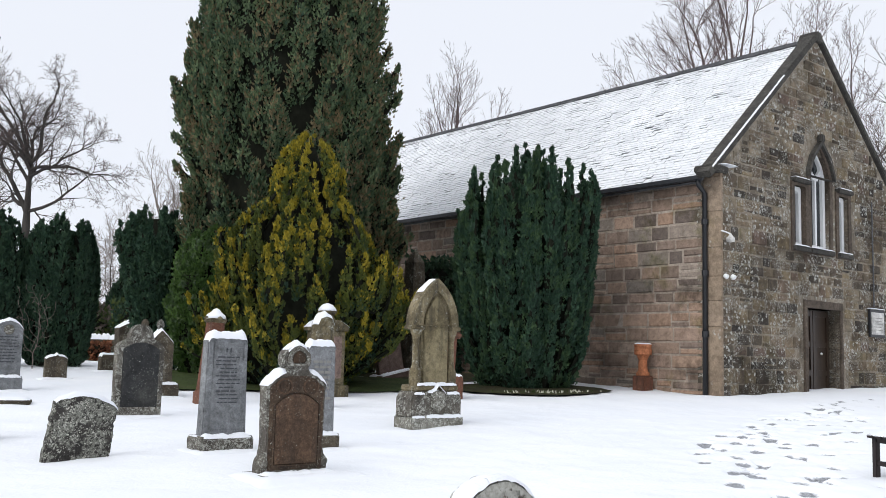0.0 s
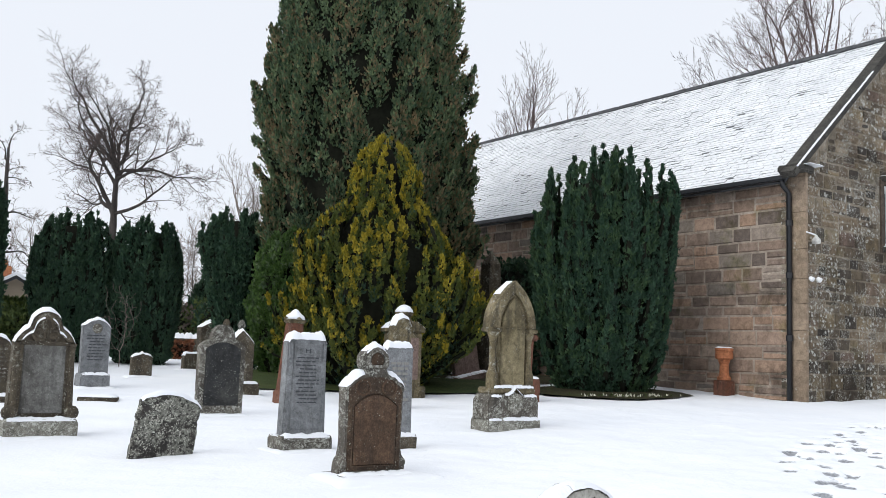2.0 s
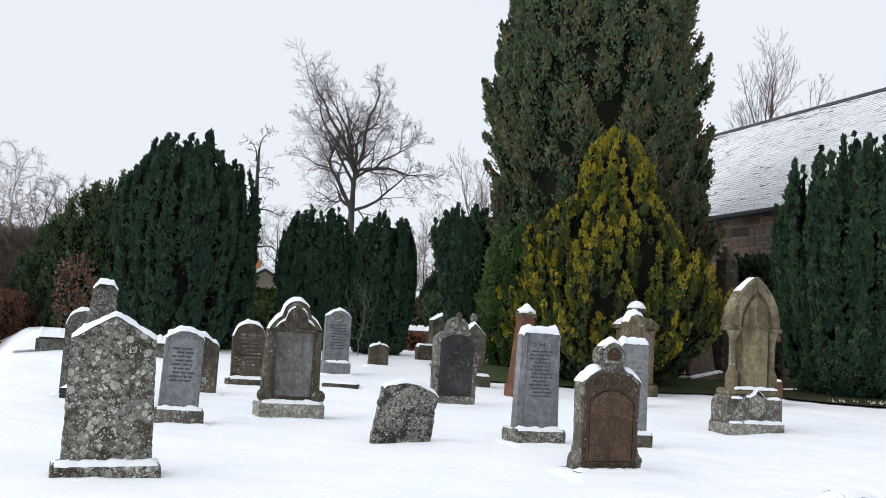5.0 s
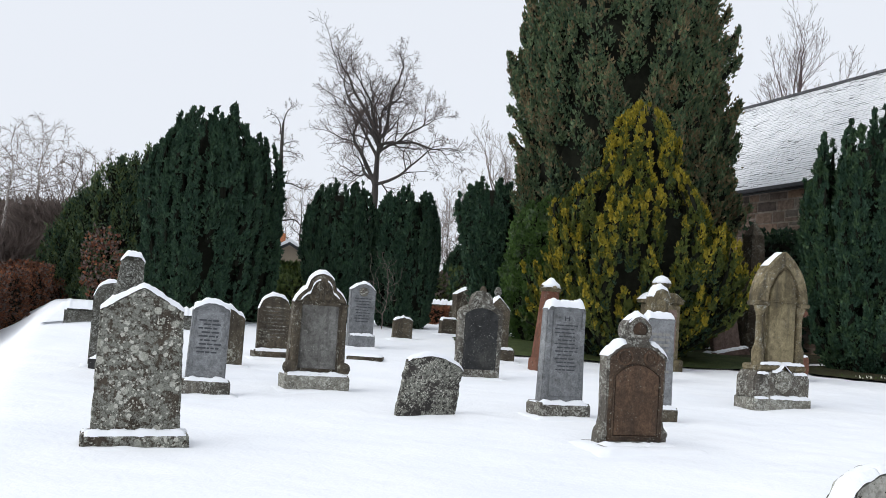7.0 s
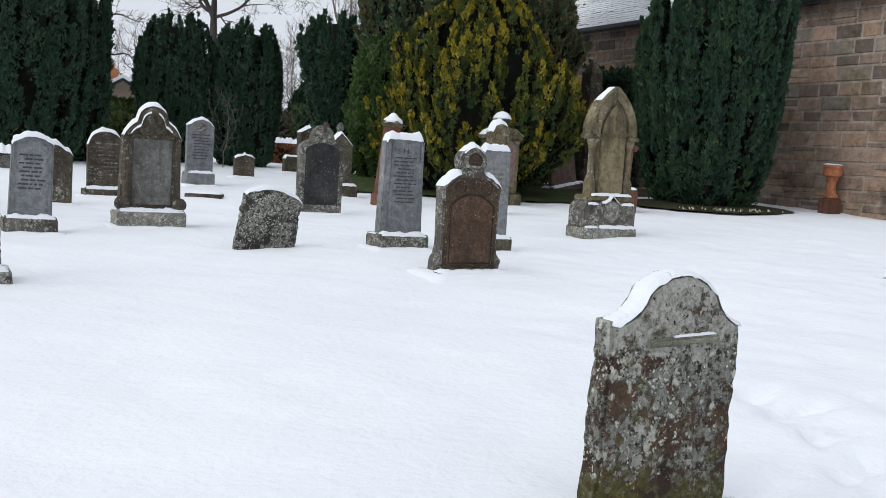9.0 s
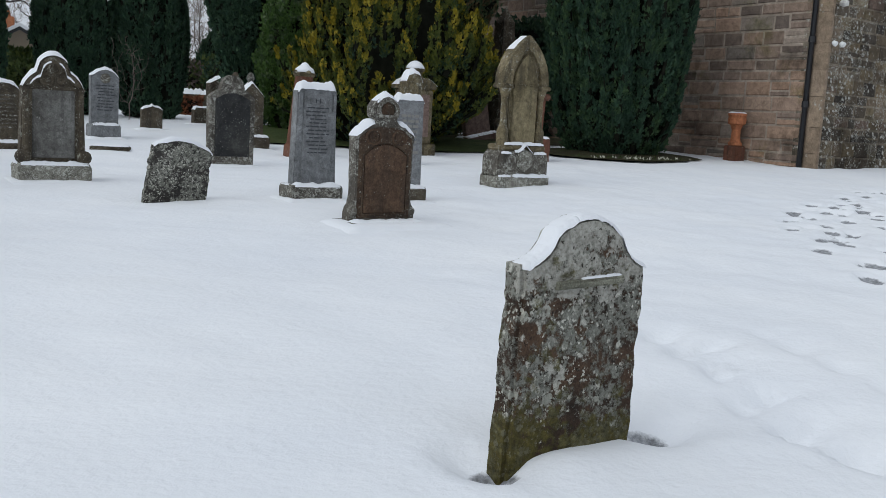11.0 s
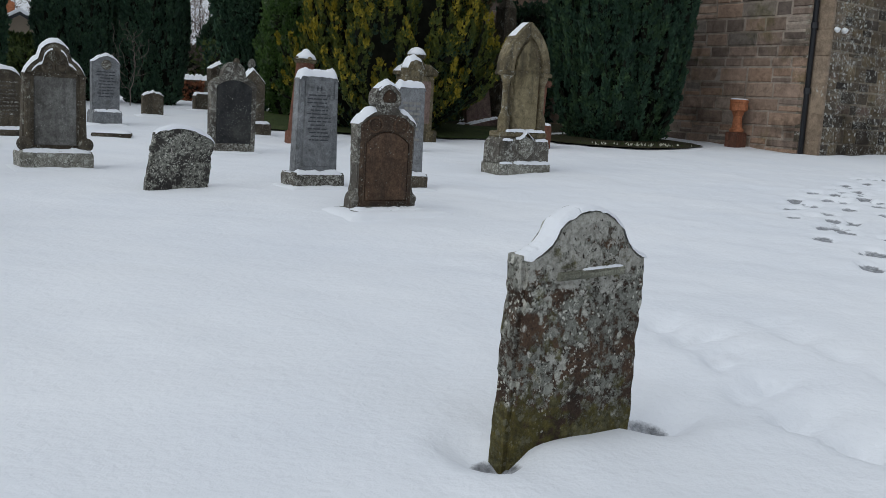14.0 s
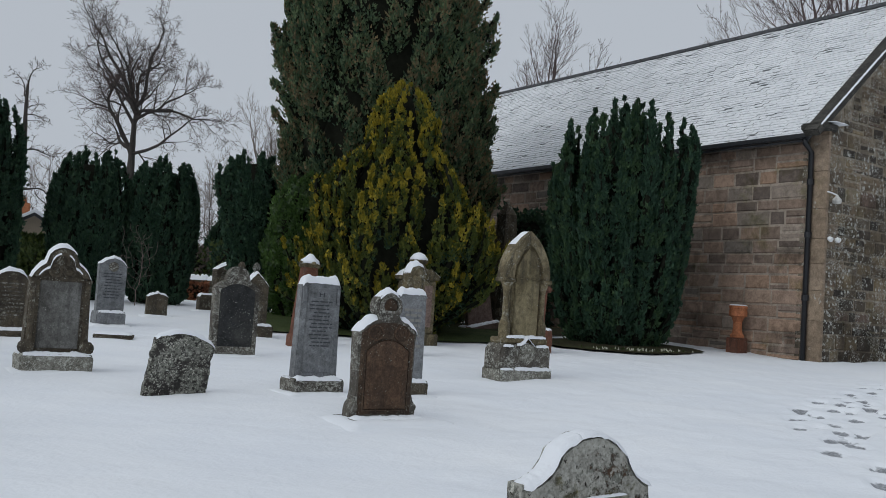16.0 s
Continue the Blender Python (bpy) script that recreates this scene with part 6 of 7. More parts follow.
# ---- bare trees ----
def bare_tree(name, x, y, label, height, crown, seed, trunk_r, fork=0.35, mat="bark", twig="twig", n=900, group="", lean=0.0, flare=1.0, fine=0.011, hang=0.0, leader=0.35, gnarl=0.2, step=0.0, spread=0.5, spray=1.0):
    """Grows limbs towards points scattered through the crown (its half width; it spans from fork to top), then adds twigs."""
    r = np.random.default_rng(seed)
    z0 = height * fork
    mid, half = (height + z0) / 2, (height - z0) / 2
    u = r.normal(size=(n, 3))
    u /= np.linalg.norm(u, axis=1, keepdims=True)
    u *= r.random((n, 1)) ** 0.42
    lump = np.array([1 + 0.22 * noise.noise((a * 2.1 + seed, b * 2.1, c * 2.1)) for a, b, c in u])[:, None]
    A = u * np.array([crown, crown, half]) * lump + np.array([0, 0, mid])
    A[:, :2] *= (0.75 + 0.25 * flare * np.clip((A[:, 2:3] - z0) / half, 0, 1.0))
    step = step or min(height * 0.028, 0.36)
    nodes, par = [np.array([0.0, 0.0, -0.3])], [-1]
    top = z0 * 0.85 + leader * (height - z0)
    k = int(top / step) + 1
    wander = np.zeros(2)
    for i in range(k):
        wander = wander * 0.97 + r.normal(0, 0.1, 2) * step
        nodes.append(np.array([lean * (i + 1) / k + wander[0], wander[1], (i + 1) / k * top]))
        par.append(i)
    N = np.array(nodes)
    near = np.zeros(n, dtype=int)
    dist = np.full(n, 1e9)
    for i in range(len(N)):
        d = np.linalg.norm(A - N[i], axis=1)
        m = d < dist
        near[m], dist[m] = i, d[m]
    alive = np.ones(n, dtype=bool)
    P = [list(p) for p in N]
    for it in range(130):
        act = alive & (dist < height * 0.28)
        if not act.any() or len(P) > 9000:
            break
        new_p = []
        for i in np.unique(near[act]):
            sel = act & (near == i)
            d = A[sel] - np.array(P[i])
            d = (d / np.linalg.norm(d, axis=1, keepdims=True)).sum(0)
            d = d / (np.linalg.norm(d) + 1e-9) + r.normal(0, gnarl, 3)
            if par[i] >= 0:
                pd = np.array(P[i]) - np.array(P[par[i]])
                d = d + (0.6 if gnarl > 0.2 else 0.9) * pd / (np.linalg.norm(pd) + 1e-9)
            d /= np.linalg.norm(d) + 1e-9
            new_p.append((i, np.array(P[i]) + d * step))
        for i, q in new_p:
            j = len(P)
            P.append(list(q))
            par.append(int(i))
            d = np.linalg.norm(A - q, axis=1)
            m = d < dist
            near[m], dist[m] = j, d[m]
        alive &= dist > step * 2.0
    P = np.array(P)
    cnt = np.zeros(len(P))
    kids = np.zeros(len(P), dtype=int)
    for i in range(len(P) - 1, 0, -1):
        if cnt[i] == 0:
            cnt[i] = 1
        cnt[par[i]] += cnt[i]
        kids[par[i]] += 1
    rad = np.maximum(fine, trunk_r * (cnt / cnt[0]) ** 0.6)
    tree = thing(name, pose(x, y, ground(x, y), 0, 0, 0), label, "tree", group)
    groups = {"trunk": [[], []], "limbs": [[], []], "twigs": [[], []]}

    def stick(key, a, b, ra, rb, sides):
        v, f = groups[key]
        ax = b - a
        ax = ax / (np.linalg.norm(ax) + 1e-9)
        s1 = np.cross(ax, [0.31, 0.87, 0.2])
        s1 /= np.linalg.norm(s1) + 1e-9
        s2 = np.cross(ax, s1)
        o = len(v)
        for p, q in ((a, ra), (b, rb)):
            for j in range(sides):
                w = 2 * math.pi * j / sides
                v.append(tuple(p + (s1 * math.cos(w) + s2 * math.sin(w)) * q))
        for j in range(sides):
            j2 = (j + 1) % sides
            f.append((o + j, o + j2, o + sides + j2, o + sides + j))

    def tip(a, b, ra):
        v, f = groups["twigs"]
        o = len(v)
        ax = (b - a) / (np.linalg.norm(b - a) + 1e-9)
        s1 = np.cross(ax, [0.31, 0.87, 0.2])
        s1 /= np.linalg.norm(s1) + 1e-9
        s2 = np.cross(ax, s1)
        v.extend([tuple(a + s1 * ra), tuple(a - s1 * ra * 0.5 + s2 * ra * 0.87), tuple(a - s1 * ra * 0.5 - s2 * ra * 0.87), tuple(b)])
        f.extend([(o, o + 1, o + 3), (o + 1, o + 2, o + 3), (o + 2, o, o + 3)])

    for i in range(1, len(P)):
        a, b = P[par[i]], P[i]
        key = "trunk" if i <= k else "limbs" if rad[i] > trunk_r * 0.16 else "twigs"
        ra = min(rad[par[i]], rad[i] * 1.25)
        stick(key, a - (b - a) * 0.18, b, ra if i > 1 else ra * 1.25, rad[i], 8 if key == "trunk" else 5 if key == "limbs" else 3)
        if rad[i] < trunk_r * 0.16 and i > k:
            base = (b - a) / (np.linalg.norm(b - a) + 1e-9)
            for _ in range(3 if kids[i] else 6):
                d = base * 0.8 + r.normal(0, spread, 3) + np.array([0, 0, 0.12 - hang])
                d /= np.linalg.norm(d)
                L = step * spray * r.uniform(0.8, 2.4)
                e1 = b + d * L * 0.5
                d2 = d + r.normal(0, 0.15, 3) + np.array([0, 0, 0.05 - hang])
                e2 = e1 + d2 / np.linalg.norm(d2) * L * 0.5
                stick("twigs", b, e1, fine * 0.85, fine * 0.7, 3)
                tip(e1, e2, fine * 0.75)
                d3 = d + r.normal(0, 0.4, 3) + np.array([0, 0, -hang])
                tip(e1, e1 + d3 / np.linalg.norm(d3) * L * 0.55, fine * 0.7)
    for key, (v, f) in groups.items():
        if v:
            tagged(part({"trunk": "trunk", "limbs": "limb_framework", "twigs": "branchwork"}[key], (v, f), M[mat if key != "twigs" else twig], tree), kind="" if key == "trunk" else "stuff")
    return tree


def grown_tree(name, x, y, label, limbs, seed, trunk_r, trunk_top, mat="bark", twig="twig", gnarl=0.16, rise=0.04, split=(34, 62), ratio=0.6, per=5, levels=4, fine=0.008, group="", tips=3, slim=0.017):
    """A leafless tree: a trunk, then limbs (start height, bearing, angle from upright, length) that fork again and again into twigs."""
    r = random.Random(seed)
    tree = thing(name, pose(x, y, ground(x, y), 0, 0, 0), label, "tree", group)
    groups = {"limb_framework": ([], []), "branchwork": ([], [])}
    ref = Vector((0.31, 0.87, 0.2))

    def stick(key, a, b, ra, rb, sides, point=False):
        v, f = groups[key]
        ax = (b - a).normalized()
        s1 = ax.cross(ref).normalized()
        s2 = ax.cross(s1)
        o = len(v)
        turn = [(math.cos(2 * math.pi * j / sides), math.sin(2 * math.pi * j / sides)) for j in range(sides)]
        a = a - ax * ra * 0.3
        v.extend([tuple(a + (s1 * c + s2 * d) * ra) for c, d in turn])
        if point:
            v.append(tuple(b))
            f.extend([(o + j, o + (j + 1) % sides, o + sides) for j in range(sides)])
            return
        v.extend([tuple(b + (s1 * c + s2 * d) * rb) for c, d in turn])
        f.extend([(o + j, o + (j + 1) % sides, o + sides + (j + 1) % sides, o + sides + j) for j in range(sides)])

    def jog(k):
        return Vector((r.gauss(0, k), r.gauss(0, k), r.gauss(0, k)))

    def turned(d, deg):
        side = d.cross(jog(1)).normalized()
        return d * math.cos(radians(deg)) + side * math.sin(radians(deg))

    def grow(p, d, L, rad, level):
        n = (10, 7, 5, 3, 2)[min(level, 4)]
        step = L / n
        key = "limb_framework" if level < 2 else "branchwork"
        sides = (7, 5, 4, 3, 3)[min(level, 4)]
        marks = set(r.sample(range(1, n + 1), min(n, per if level < levels - 1 else tips)))
        for i in range(1, n + 1):
            d = (d + jog(gnarl * (1.25 if level else 1.0)) + Vector((0, 0, rise))).normalized()
            q = p + d * step
            ra, rb = rad * (1 - 0.72 * (i - 1) / n), rad * (1 - 0.72 * i / n)
            stick(key, p, q, max(fine * 0.6, ra), max(fine * 0.45, rb), sides, level == levels and i == n)
            if level < levels and (i in marks or i == n):
                part_len = L * (1 - 0.4 * i / n) * ratio
                for _ in range(2 if i == n else 1):
                    grow(q, turned(d, r.uniform(*split) * (0.6 if i == n else 1.0)), part_len * r.uniform(0.7, 1.2), max(fine, min(rb * 0.75, slim * part_len)), level + 1)
            p = q

    k = 9
    path, wx, wy = [(0.0, 0.0, -0.3)], 0.0, 0.0
    for i in range(k):
        wx, wy = wx + r.gauss(0, 0.12) * trunk_r, wy + r.gauss(0, 0.12) * trunk_r
        path.append((wx, wy, trunk_top * (i + 1) / k))
    part("trunk", tube(path, [trunk_r * (1.3 if i == 0 else 1.05 - 0.75 * (i / k) ** 1.5) for i in range(k + 1)], 10), M[mat], tree, smooth=True)
    for z, az, tilt, L in limbs:
        base = Vector([float(np.interp(z, [p[2] for p in path], [p[j] for p in path])) for j in range(2)] + [min(z, trunk_top)])
        d = Vector((math.cos(radians(az)) * math.sin(radians(tilt)), math.sin(radians(az)) * math.sin(radians(tilt)), math.cos(radians(tilt))))
        grow(base, d, L, min(trunk_r * 0.6, 0.02 + slim * L), 0)
    for key, (v, f) in groups.items():
        tagged(part(key, (v, f), M[twig if key == "branchwork" else mat], tree), kind="stuff")
    return tree


def fan(count, z0, z1, tilt0, tilt1, L0, L1, seed):
    """Limbs spread evenly round a trunk, longer and more upright towards its top."""
    r = random.Random(seed)
    out = []
    for i in range(count):
        t = i / max(1, count - 1)
        out.append((z0 + (z1 - z0) * t, i * 137.5 + r.uniform(-20, 20), tilt0 + (tilt1 - tilt0) * t + r.uniform(-6, 6), (L0 + (L1 - L0) * t) * r.uniform(0.85, 1.15)))
    return out


x, y = polar(-23.3, 46)
OAK = [(6.2, 175, 24, 5.0), (6.5, 205, 50, 4.0), (7.6, 180, 55, 3.4), (7.9, 5, 58, 3.2), (8.2, -20, 74, 3.4), (6.3, -5, 80, 3.4), (8.5, 12, 34, 4.0), (8.5, 165, 24, 4.4), (7.6, 95, 46, 3.6), (8.2, 262, 46, 3.6), (8.6, 60, 12, 3.6), (8.6, 250, 16, 3.4)]
grown_tree("bare_oak", x, y, "tall bare broad-crowned tree with forked limbs", OAK, 21, 0.27, 8.6, gnarl=0.17, rise=0.035, fine=0.0075, per=5, levels=4, ratio=0.64, tips=3, slim=0.019)
x, y = polar(-29.0, 43)
grown_tree("bare_tree", x, y, "thin leafless tree behind the yews", fan(9, 4.0, 8.2, 88, 40, 1.5, 1.0, 3), 22, 0.17, 8.3, gnarl=0.22, rise=-0.02, fine=0.008, per=4, levels=3)
x, y = polar(1.2, 50)
grown_tree("bare_tree", x, y, "leafless upright tree behind the church roof", fan(12, 7.2, 11.2, 44, 14, 4.6, 3.6, 4), 23, 0.15, 11.2, mat="beech_twig", twig="beech_twig", gnarl=0.08, rise=0.05, split=(24, 46), ratio=0.58, fine=0.0085, slim=0.011, per=5, levels=3)
x, y = polar(17.8, 47)
grown_tree("bare_beech", x, y, "large spreading leafless beech behind the church", fan(20, 6.0, 11.5, 58, 14, 7.2, 7.4, 5), 24, 0.3, 11.5, mat="beech_twig", twig="beech_twig", gnarl=0.075, rise=0.04, split=(20, 44), ratio=0.56, fine=0.0075, slim=0.011, per=5, levels=4, tips=2)
x, y = polar(23.5, 50)
grown_tree("bare_beech", x, y, "large leafless beech behind the church gable", fan(12, 5.0, 9.5, 66, 18, 6.2, 5.4, 6), 25, 0.28, 9.5, mat="beech_twig", twig="beech_twig", gnarl=0.075, rise=0.04, split=(20, 44), ratio=0.56, fine=0.0075, slim=0.011, per=4, levels=4, tips=2)
x, y = polar(28.5, 44)
grown_tree("bare_tree", x, y, "leafless tree beyond the gable", fan(9, 4.5, 8.0, 60, 15, 5.0, 4.6, 7), 26, 0.3, 8.0, twig="beech_twig", gnarl=0.1, rise=0.05, split=(24, 50), ratio=0.6, fine=0.0085, slim=0.012, per=5, levels=3)
x, y = polar(-15.7, 56)
grown_tree("bare_tree", x, y, "pale leafless tree in the distance", fan(10, 4.0, 7.0, 50, 12, 3.0, 3.4, 8), 27, 0.17, 7.0, mat="pale_twig", twig="pale_twig", gnarl=0.1, rise=0.05, split=(24, 50), ratio=0.6, fine=0.0085, slim=0.012, per=5, levels=3)
for az, d, h, sd in ((-18.6, 60, 8.5, 28), (-19.6, 64, 7.5, 29), (-17.6, 70, 9, 30), (-27.4, 60, 8.0, 36), (-20.3, 52, 6.5, 37)):
    x, y = polar(az, d)
    bare_tree("bare_tree", x, y, "slender leafless tree in the distance", h, h * 0.2, sd, 0.1, 0.15, n=380, twig="pale_twig", fine=0.01, gnarl=0.12, spread=0.35, spray=1.6)
for az, d, h, sd in ((-42.1, 45, 9.2, 32), (-43.7, 44, 8.2, 33)):
    x, y = polar(az, d)
    bare_tree("birch", x, y, "slender bare birch with pale bark", h, h * 0.17, sd, 0.09, 0.2, mat="birch", twig="brush", n=1100, hang=0.3, fine=0.007, step=0.2, leader=0.6)
for az, d, h, sd in ((-40.6, 47, 6.8, 34), (-39.3, 48, 7.2, 35), (-45.2, 46, 7.5, 38)):
    x, y = polar(az, d)
    bare_tree("bare_tree", x, y, "brown leafless tree beyond the lane", h, h * 0.28, sd, 0.14, 0.15, mat="brush", twig="brush", n=900, step=0.2, fine=0.008)
x, y = polar(-22.4, 24.3)
bare_tree("bare_shrub", x, y, "bare brown shrub against the dark yews", 2.2, 0.55, 39, 0.012, 0.1, mat="brush", twig="brush", n=140, fine=0.004, leader=0.1)

# ---- lane side, house and the far edge of the churchyard ----
def leafy(name, x, y, label, category, size, n, leaf, mats, seed, z=None, yaw=0.0, kind="", wide=0.45, solid=True, ball=False):
    """A clipped or loose bush: many small leaves through an oblong with an uneven outside."""
    r = np.random.default_rng(seed)
    bush = thing(name, pose(x, y, ground(x, y) if z is None else z, 0, 0, yaw), label, category, kind=kind)
    u = r.uniform(-1, 1, (n, 3))
    k = np.max(np.abs(u), axis=1, keepdims=True)
    if ball:
        k = np.linalg.norm(u, axis=1, keepdims=True)
    u = u / k * r.uniform(0.55 if ball else 0.72, 1.0, (n, 1))
    u[:, :2] /= np.maximum(1, np.linalg.norm(u[:, :2], axis=1, keepdims=True)) ** 0.6
    lump = np.array([1 + 0.16 * noise.noise((a * size[0] * 1.1, b * size[1] * 1.1, c * size[2] * 1.1 + seed)) for a, b, c in u])[:, None]
    P = u * np.array([size[0] / 2, size[1] / 2, size[2] / 2]) * lump + np.array([0, 0, size[2] / 2])
    D = u + r.normal(0, 0.6, (n, 3)) + np.array([0, 0, 0.4])
    D /= np.linalg.norm(D, axis=1, keepdims=True)
    V, F = sprig_mesh(P, D, leaf * 1.25, r, wide)
    ob = new("leaves", fast_mesh("leaves", V, F, mats, np.repeat(r.integers(0, len(mats), n), 2)))
    ob.parent = bush
    tagged(ob, kind="stuff")
    if not solid:
        return bush
    # solid core, its colour carrying the shade inside the bush
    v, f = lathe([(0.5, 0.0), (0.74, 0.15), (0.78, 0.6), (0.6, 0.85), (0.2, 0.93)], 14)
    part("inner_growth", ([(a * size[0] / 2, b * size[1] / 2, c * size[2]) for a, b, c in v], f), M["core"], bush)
    return bush


for i in range(9):
    x, y = polar(-47.0 + i * 1.15, 28.5 + i * 1.7)
    leafy("beech_hedge", x, y, "clipped beech hedge holding rusty dead leaves", "hedge", (2.0, 1.4, 2.3), 5200, 0.065, [M["rust"], M["rust"], M["brush"], M["rust_dark"]], 40 + i, yaw=CH + 60, z=-0.2 + 0.25 * math.sin(i * 2.1))
x, y = polar(-38.5, 34)
leafy("beech_bush", x, y, "loose bush with rust-orange leaves", "shrub", (1.5, 1.3, 2.6), 620, 0.085, [M["rust"], M["rust_dark"], M["brush"]], 50, ball=True, solid=False)
for az, d, w, h, sd in ((-38.0, 37, 3.6, 5.3, 51), (-36.6, 38, 3.6, 6.0, 52), (-39.6, 38, 3.2, 4.1, 53), (-34.8, 40, 3.5, 5.4, 59)):
    x, y = polar(az, d)
    env = both([(0, 0.42), (0.3, 0.45), (0.6, 0.32), (0.85, 0.15), (1, 0.02)], w, h)
    plumed("conifer", x, y, "loose dark conifer beyond the lane", env, env, h, 130, (0.6, 1.1), 0.2, 0.11, 24000, [M["shrub"], M["yew_dark"], M["cypress"]],
           lambda T, r: (T[:, 2] * 2.99).astype(int), seed=sd, reach=(0.55, 1.15), core=0.5, clump=0.12, wide=0.26, lift=0.1, lumpy=0.4, apart=0.12)
for i, (az, d, w, h) in enumerate(((-44.5, 40, 4.5, 2.8), (-42.0, 41, 4.5, 3.2), (-40.3, 42, 4, 3.4), (-46.5, 40, 4, 2.8))):
    x, y = polar(az, d)
    leafy("brushwood", x, y, "tangled purple-brown brushwood behind the hedge", "shrub", (w, 2.5, h), 4200, 0.6, [M["brush"]], 60 + i, wide=0.03, solid=False)
# wooded rise in the distance
r = np.random.default_rng(5)
n = 15000
az = np.radians(r.uniform(-62, -34, n))
dd = r.uniform(150, 175, n)
hh = (7.5 + 3.5 * np.sin(az * 9 + 1) * 0.6) * (1 - 0.55 * np.clip((np.degrees(az) + 42) / 8, 0, 1))
P = np.stack([dd * np.sin(az), dd * np.cos(az), 1.0 + (hh + 3.5) * r.random(n) ** 0.6], 1)
D = r.normal(0, 0.4, (n, 3)) + np.array([0, 0, 1.0])
D /= np.linalg.norm(D, axis=1, keepdims=True)
V, F = sprig_mesh(P, D, 1.5, r, 0.35)
tagged(new("far_wood", fast_mesh("far_wood", V, F, [M["hill"]])), "brown wooded rise in the distance", "woods", kind="stuff")
# low growth along the far side of the churchyard
for i, (az, d, w, h, mats) in enumerate(((-20.4, 44, 3.4, 2.2, ["shrub", "brush"]), (-18.4, 46, 3.0, 1.9, ["shrub", "yew_dark"]), (-16.8, 42, 2.4, 2.4, ["shrub", "yew_dark"]), (-22.5, 44, 3, 2.2, ["shrub", "brush"]), (-28.2, 32, 1.7, 1.6, ["shrub"]), (-27.0, 31, 1.5, 1.4, ["shrub"]))):
    x, y = polar(az, d)
    leafy("shrub", x, y, "dull green and brown shrub at the churchyard edge", "shrub", (w, 1.8, h), 1800, 0.12, [M[k] for k in mats], 70 + i)
x, y = polar(-18.0, 50)
env = [(0, 1.3), (1.56, 1.0), (3.1, 0.4), (3.9, 0.05)]
plumed("conifer", x, y, "small dark conifer in the distance", env, env, 3.9, 80, (0.6, 1.1), 0.2, 0.15, 9000, [M["yew_dark"]], one, seed=77, reach=(0.6, 1.1), clump=0.12, wide=0.3, lift=0.2)
# snow-capped boundary wall
x, y = polar(-19.6, 34)
bw = thing("boundary_wall", pose(x, y, ground(x, y), 0, 0, 14), "low rubble boundary wall capped with snow", "wall")
part("masonry", boxes(*[(-1.6 + i * 0.46, -1.16 + i * 0.46 - 0.02, -0.2 - 0.02 * (i % 2), 0.2, -0.2 + j * 0.22, 0.0 + j * 0.22) for i in range(7) for j in range(4)], bevel=0.02), M["dun"], bw)
part("snow_cap", snow_ridge([(-1.6, 0.66), (1.62, 0.66)], -0.22, 0.22, 0.16, 3), M["cap"], bw, smooth=True)
x, y = polar(-19.1, 32.4)
leafy("red_shrub", x, y, "small dark red shrub dusted with snow", "shrub", (0.75, 0.6, 0.55), 600, 0.07, [M["rust"]], 81)
x, y = polar(-17.5, 31.5)
pm = headstone(x, y, top_gable(0.72, 1.2, 0.18), 0.66, 0.4, M["dun"], "pedimented stone monument topped with snow", plinth=(0.8, 0.6, 0.16), snow=0.07, seed=82)
# low snow-covered wall at the edge above the lane
x, y = polar(-39.3, 20.2)
lw = thing("edge_wall", pose(x, y, ground(x, y) + 0.12, 0, 0, CH), "low stone kerb wall under a thick pad of snow", "wall")
part("masonry", boxes((-0.35, 2.2, -0.22, 0.22, -0.6, 0.3), bevel=0.05), M["lichen_grey"], lw)
part("snow_cap", snow_ridge([(-0.75, 0.0), (-0.45, 0.24), (-0.3, 0.3), (2.2, 0.3)], -0.26, 0.26, 0.14, 5), M["cap"], lw, smooth=True)
# trodden lane below the churchyard's edge
v, f = [], []
for i in range(41):
    for j in range(9):
        q, s = -4 + i * 0.75, -1.1 - j * 0.5 - (0.12 * noise.noise((i * 0.6, 0, 3)) if j == 0 else 0)
        X, Y = -8.34 - q * UY + s * UX, 8.85 + q * UX + s * UY
        v.append((X, Y, ground(X, Y) + 0.03))
f = [(i * 9 + j, i * 9 + j + 1, i * 9 + j + 10, i * 9 + j + 9) for i in range(40) for j in range(8)]
tagged(new("road", mesh_of("road", v, f, M["lane"], smooth=True)), "lane under grey trodden snow", "road", kind="structure")

# bungalow beyond the yews
x, y = polar(-27.9, 47)
house = thing("house", pose(x, y, -0.3, 0, 0, 26), "beige rendered bungalow with a snowy roof and brick chimney", "house")
part("wall", slab([(-4, -0.5), (4, -0.5), (4, 2.3), (0, 4.6), (-4, 2.3)], -3, 3, 0), M["render"], house)
for s in (-1, 1):
    part("roof", slab([(0, 4.62), (0, 4.78), (s * 4.4, 2.24), (s * 4.4, 2.08)], -3.4, 3.4, 0), M["cap"], house, "snow-covered roof")
    part("bargeboard", slab([(0, 4.48), (0, 4.62), (s * 4.4, 2.08), (s * 4.4, 1.94)], -3.44, -3.36, 0), M["iron"], house)
chim = part("chimney", boxes((-0.85, -0.3, -1.2, -0.6, 3.0, 5.15), bevel=0.02), M["terra"], house, "orange brick chimney")
part("chimney_pot", lathe([(0.14, 5.15), (0.11, 5.3), (0.12, 5.4)], 10, -0.58, -0.9), M["terra"], chim)
part("wall_lamp", boxes((0.5, 0.9, -3.15, -3.0, 3.3, 3.5), bevel=0.02), M["sign"], house)

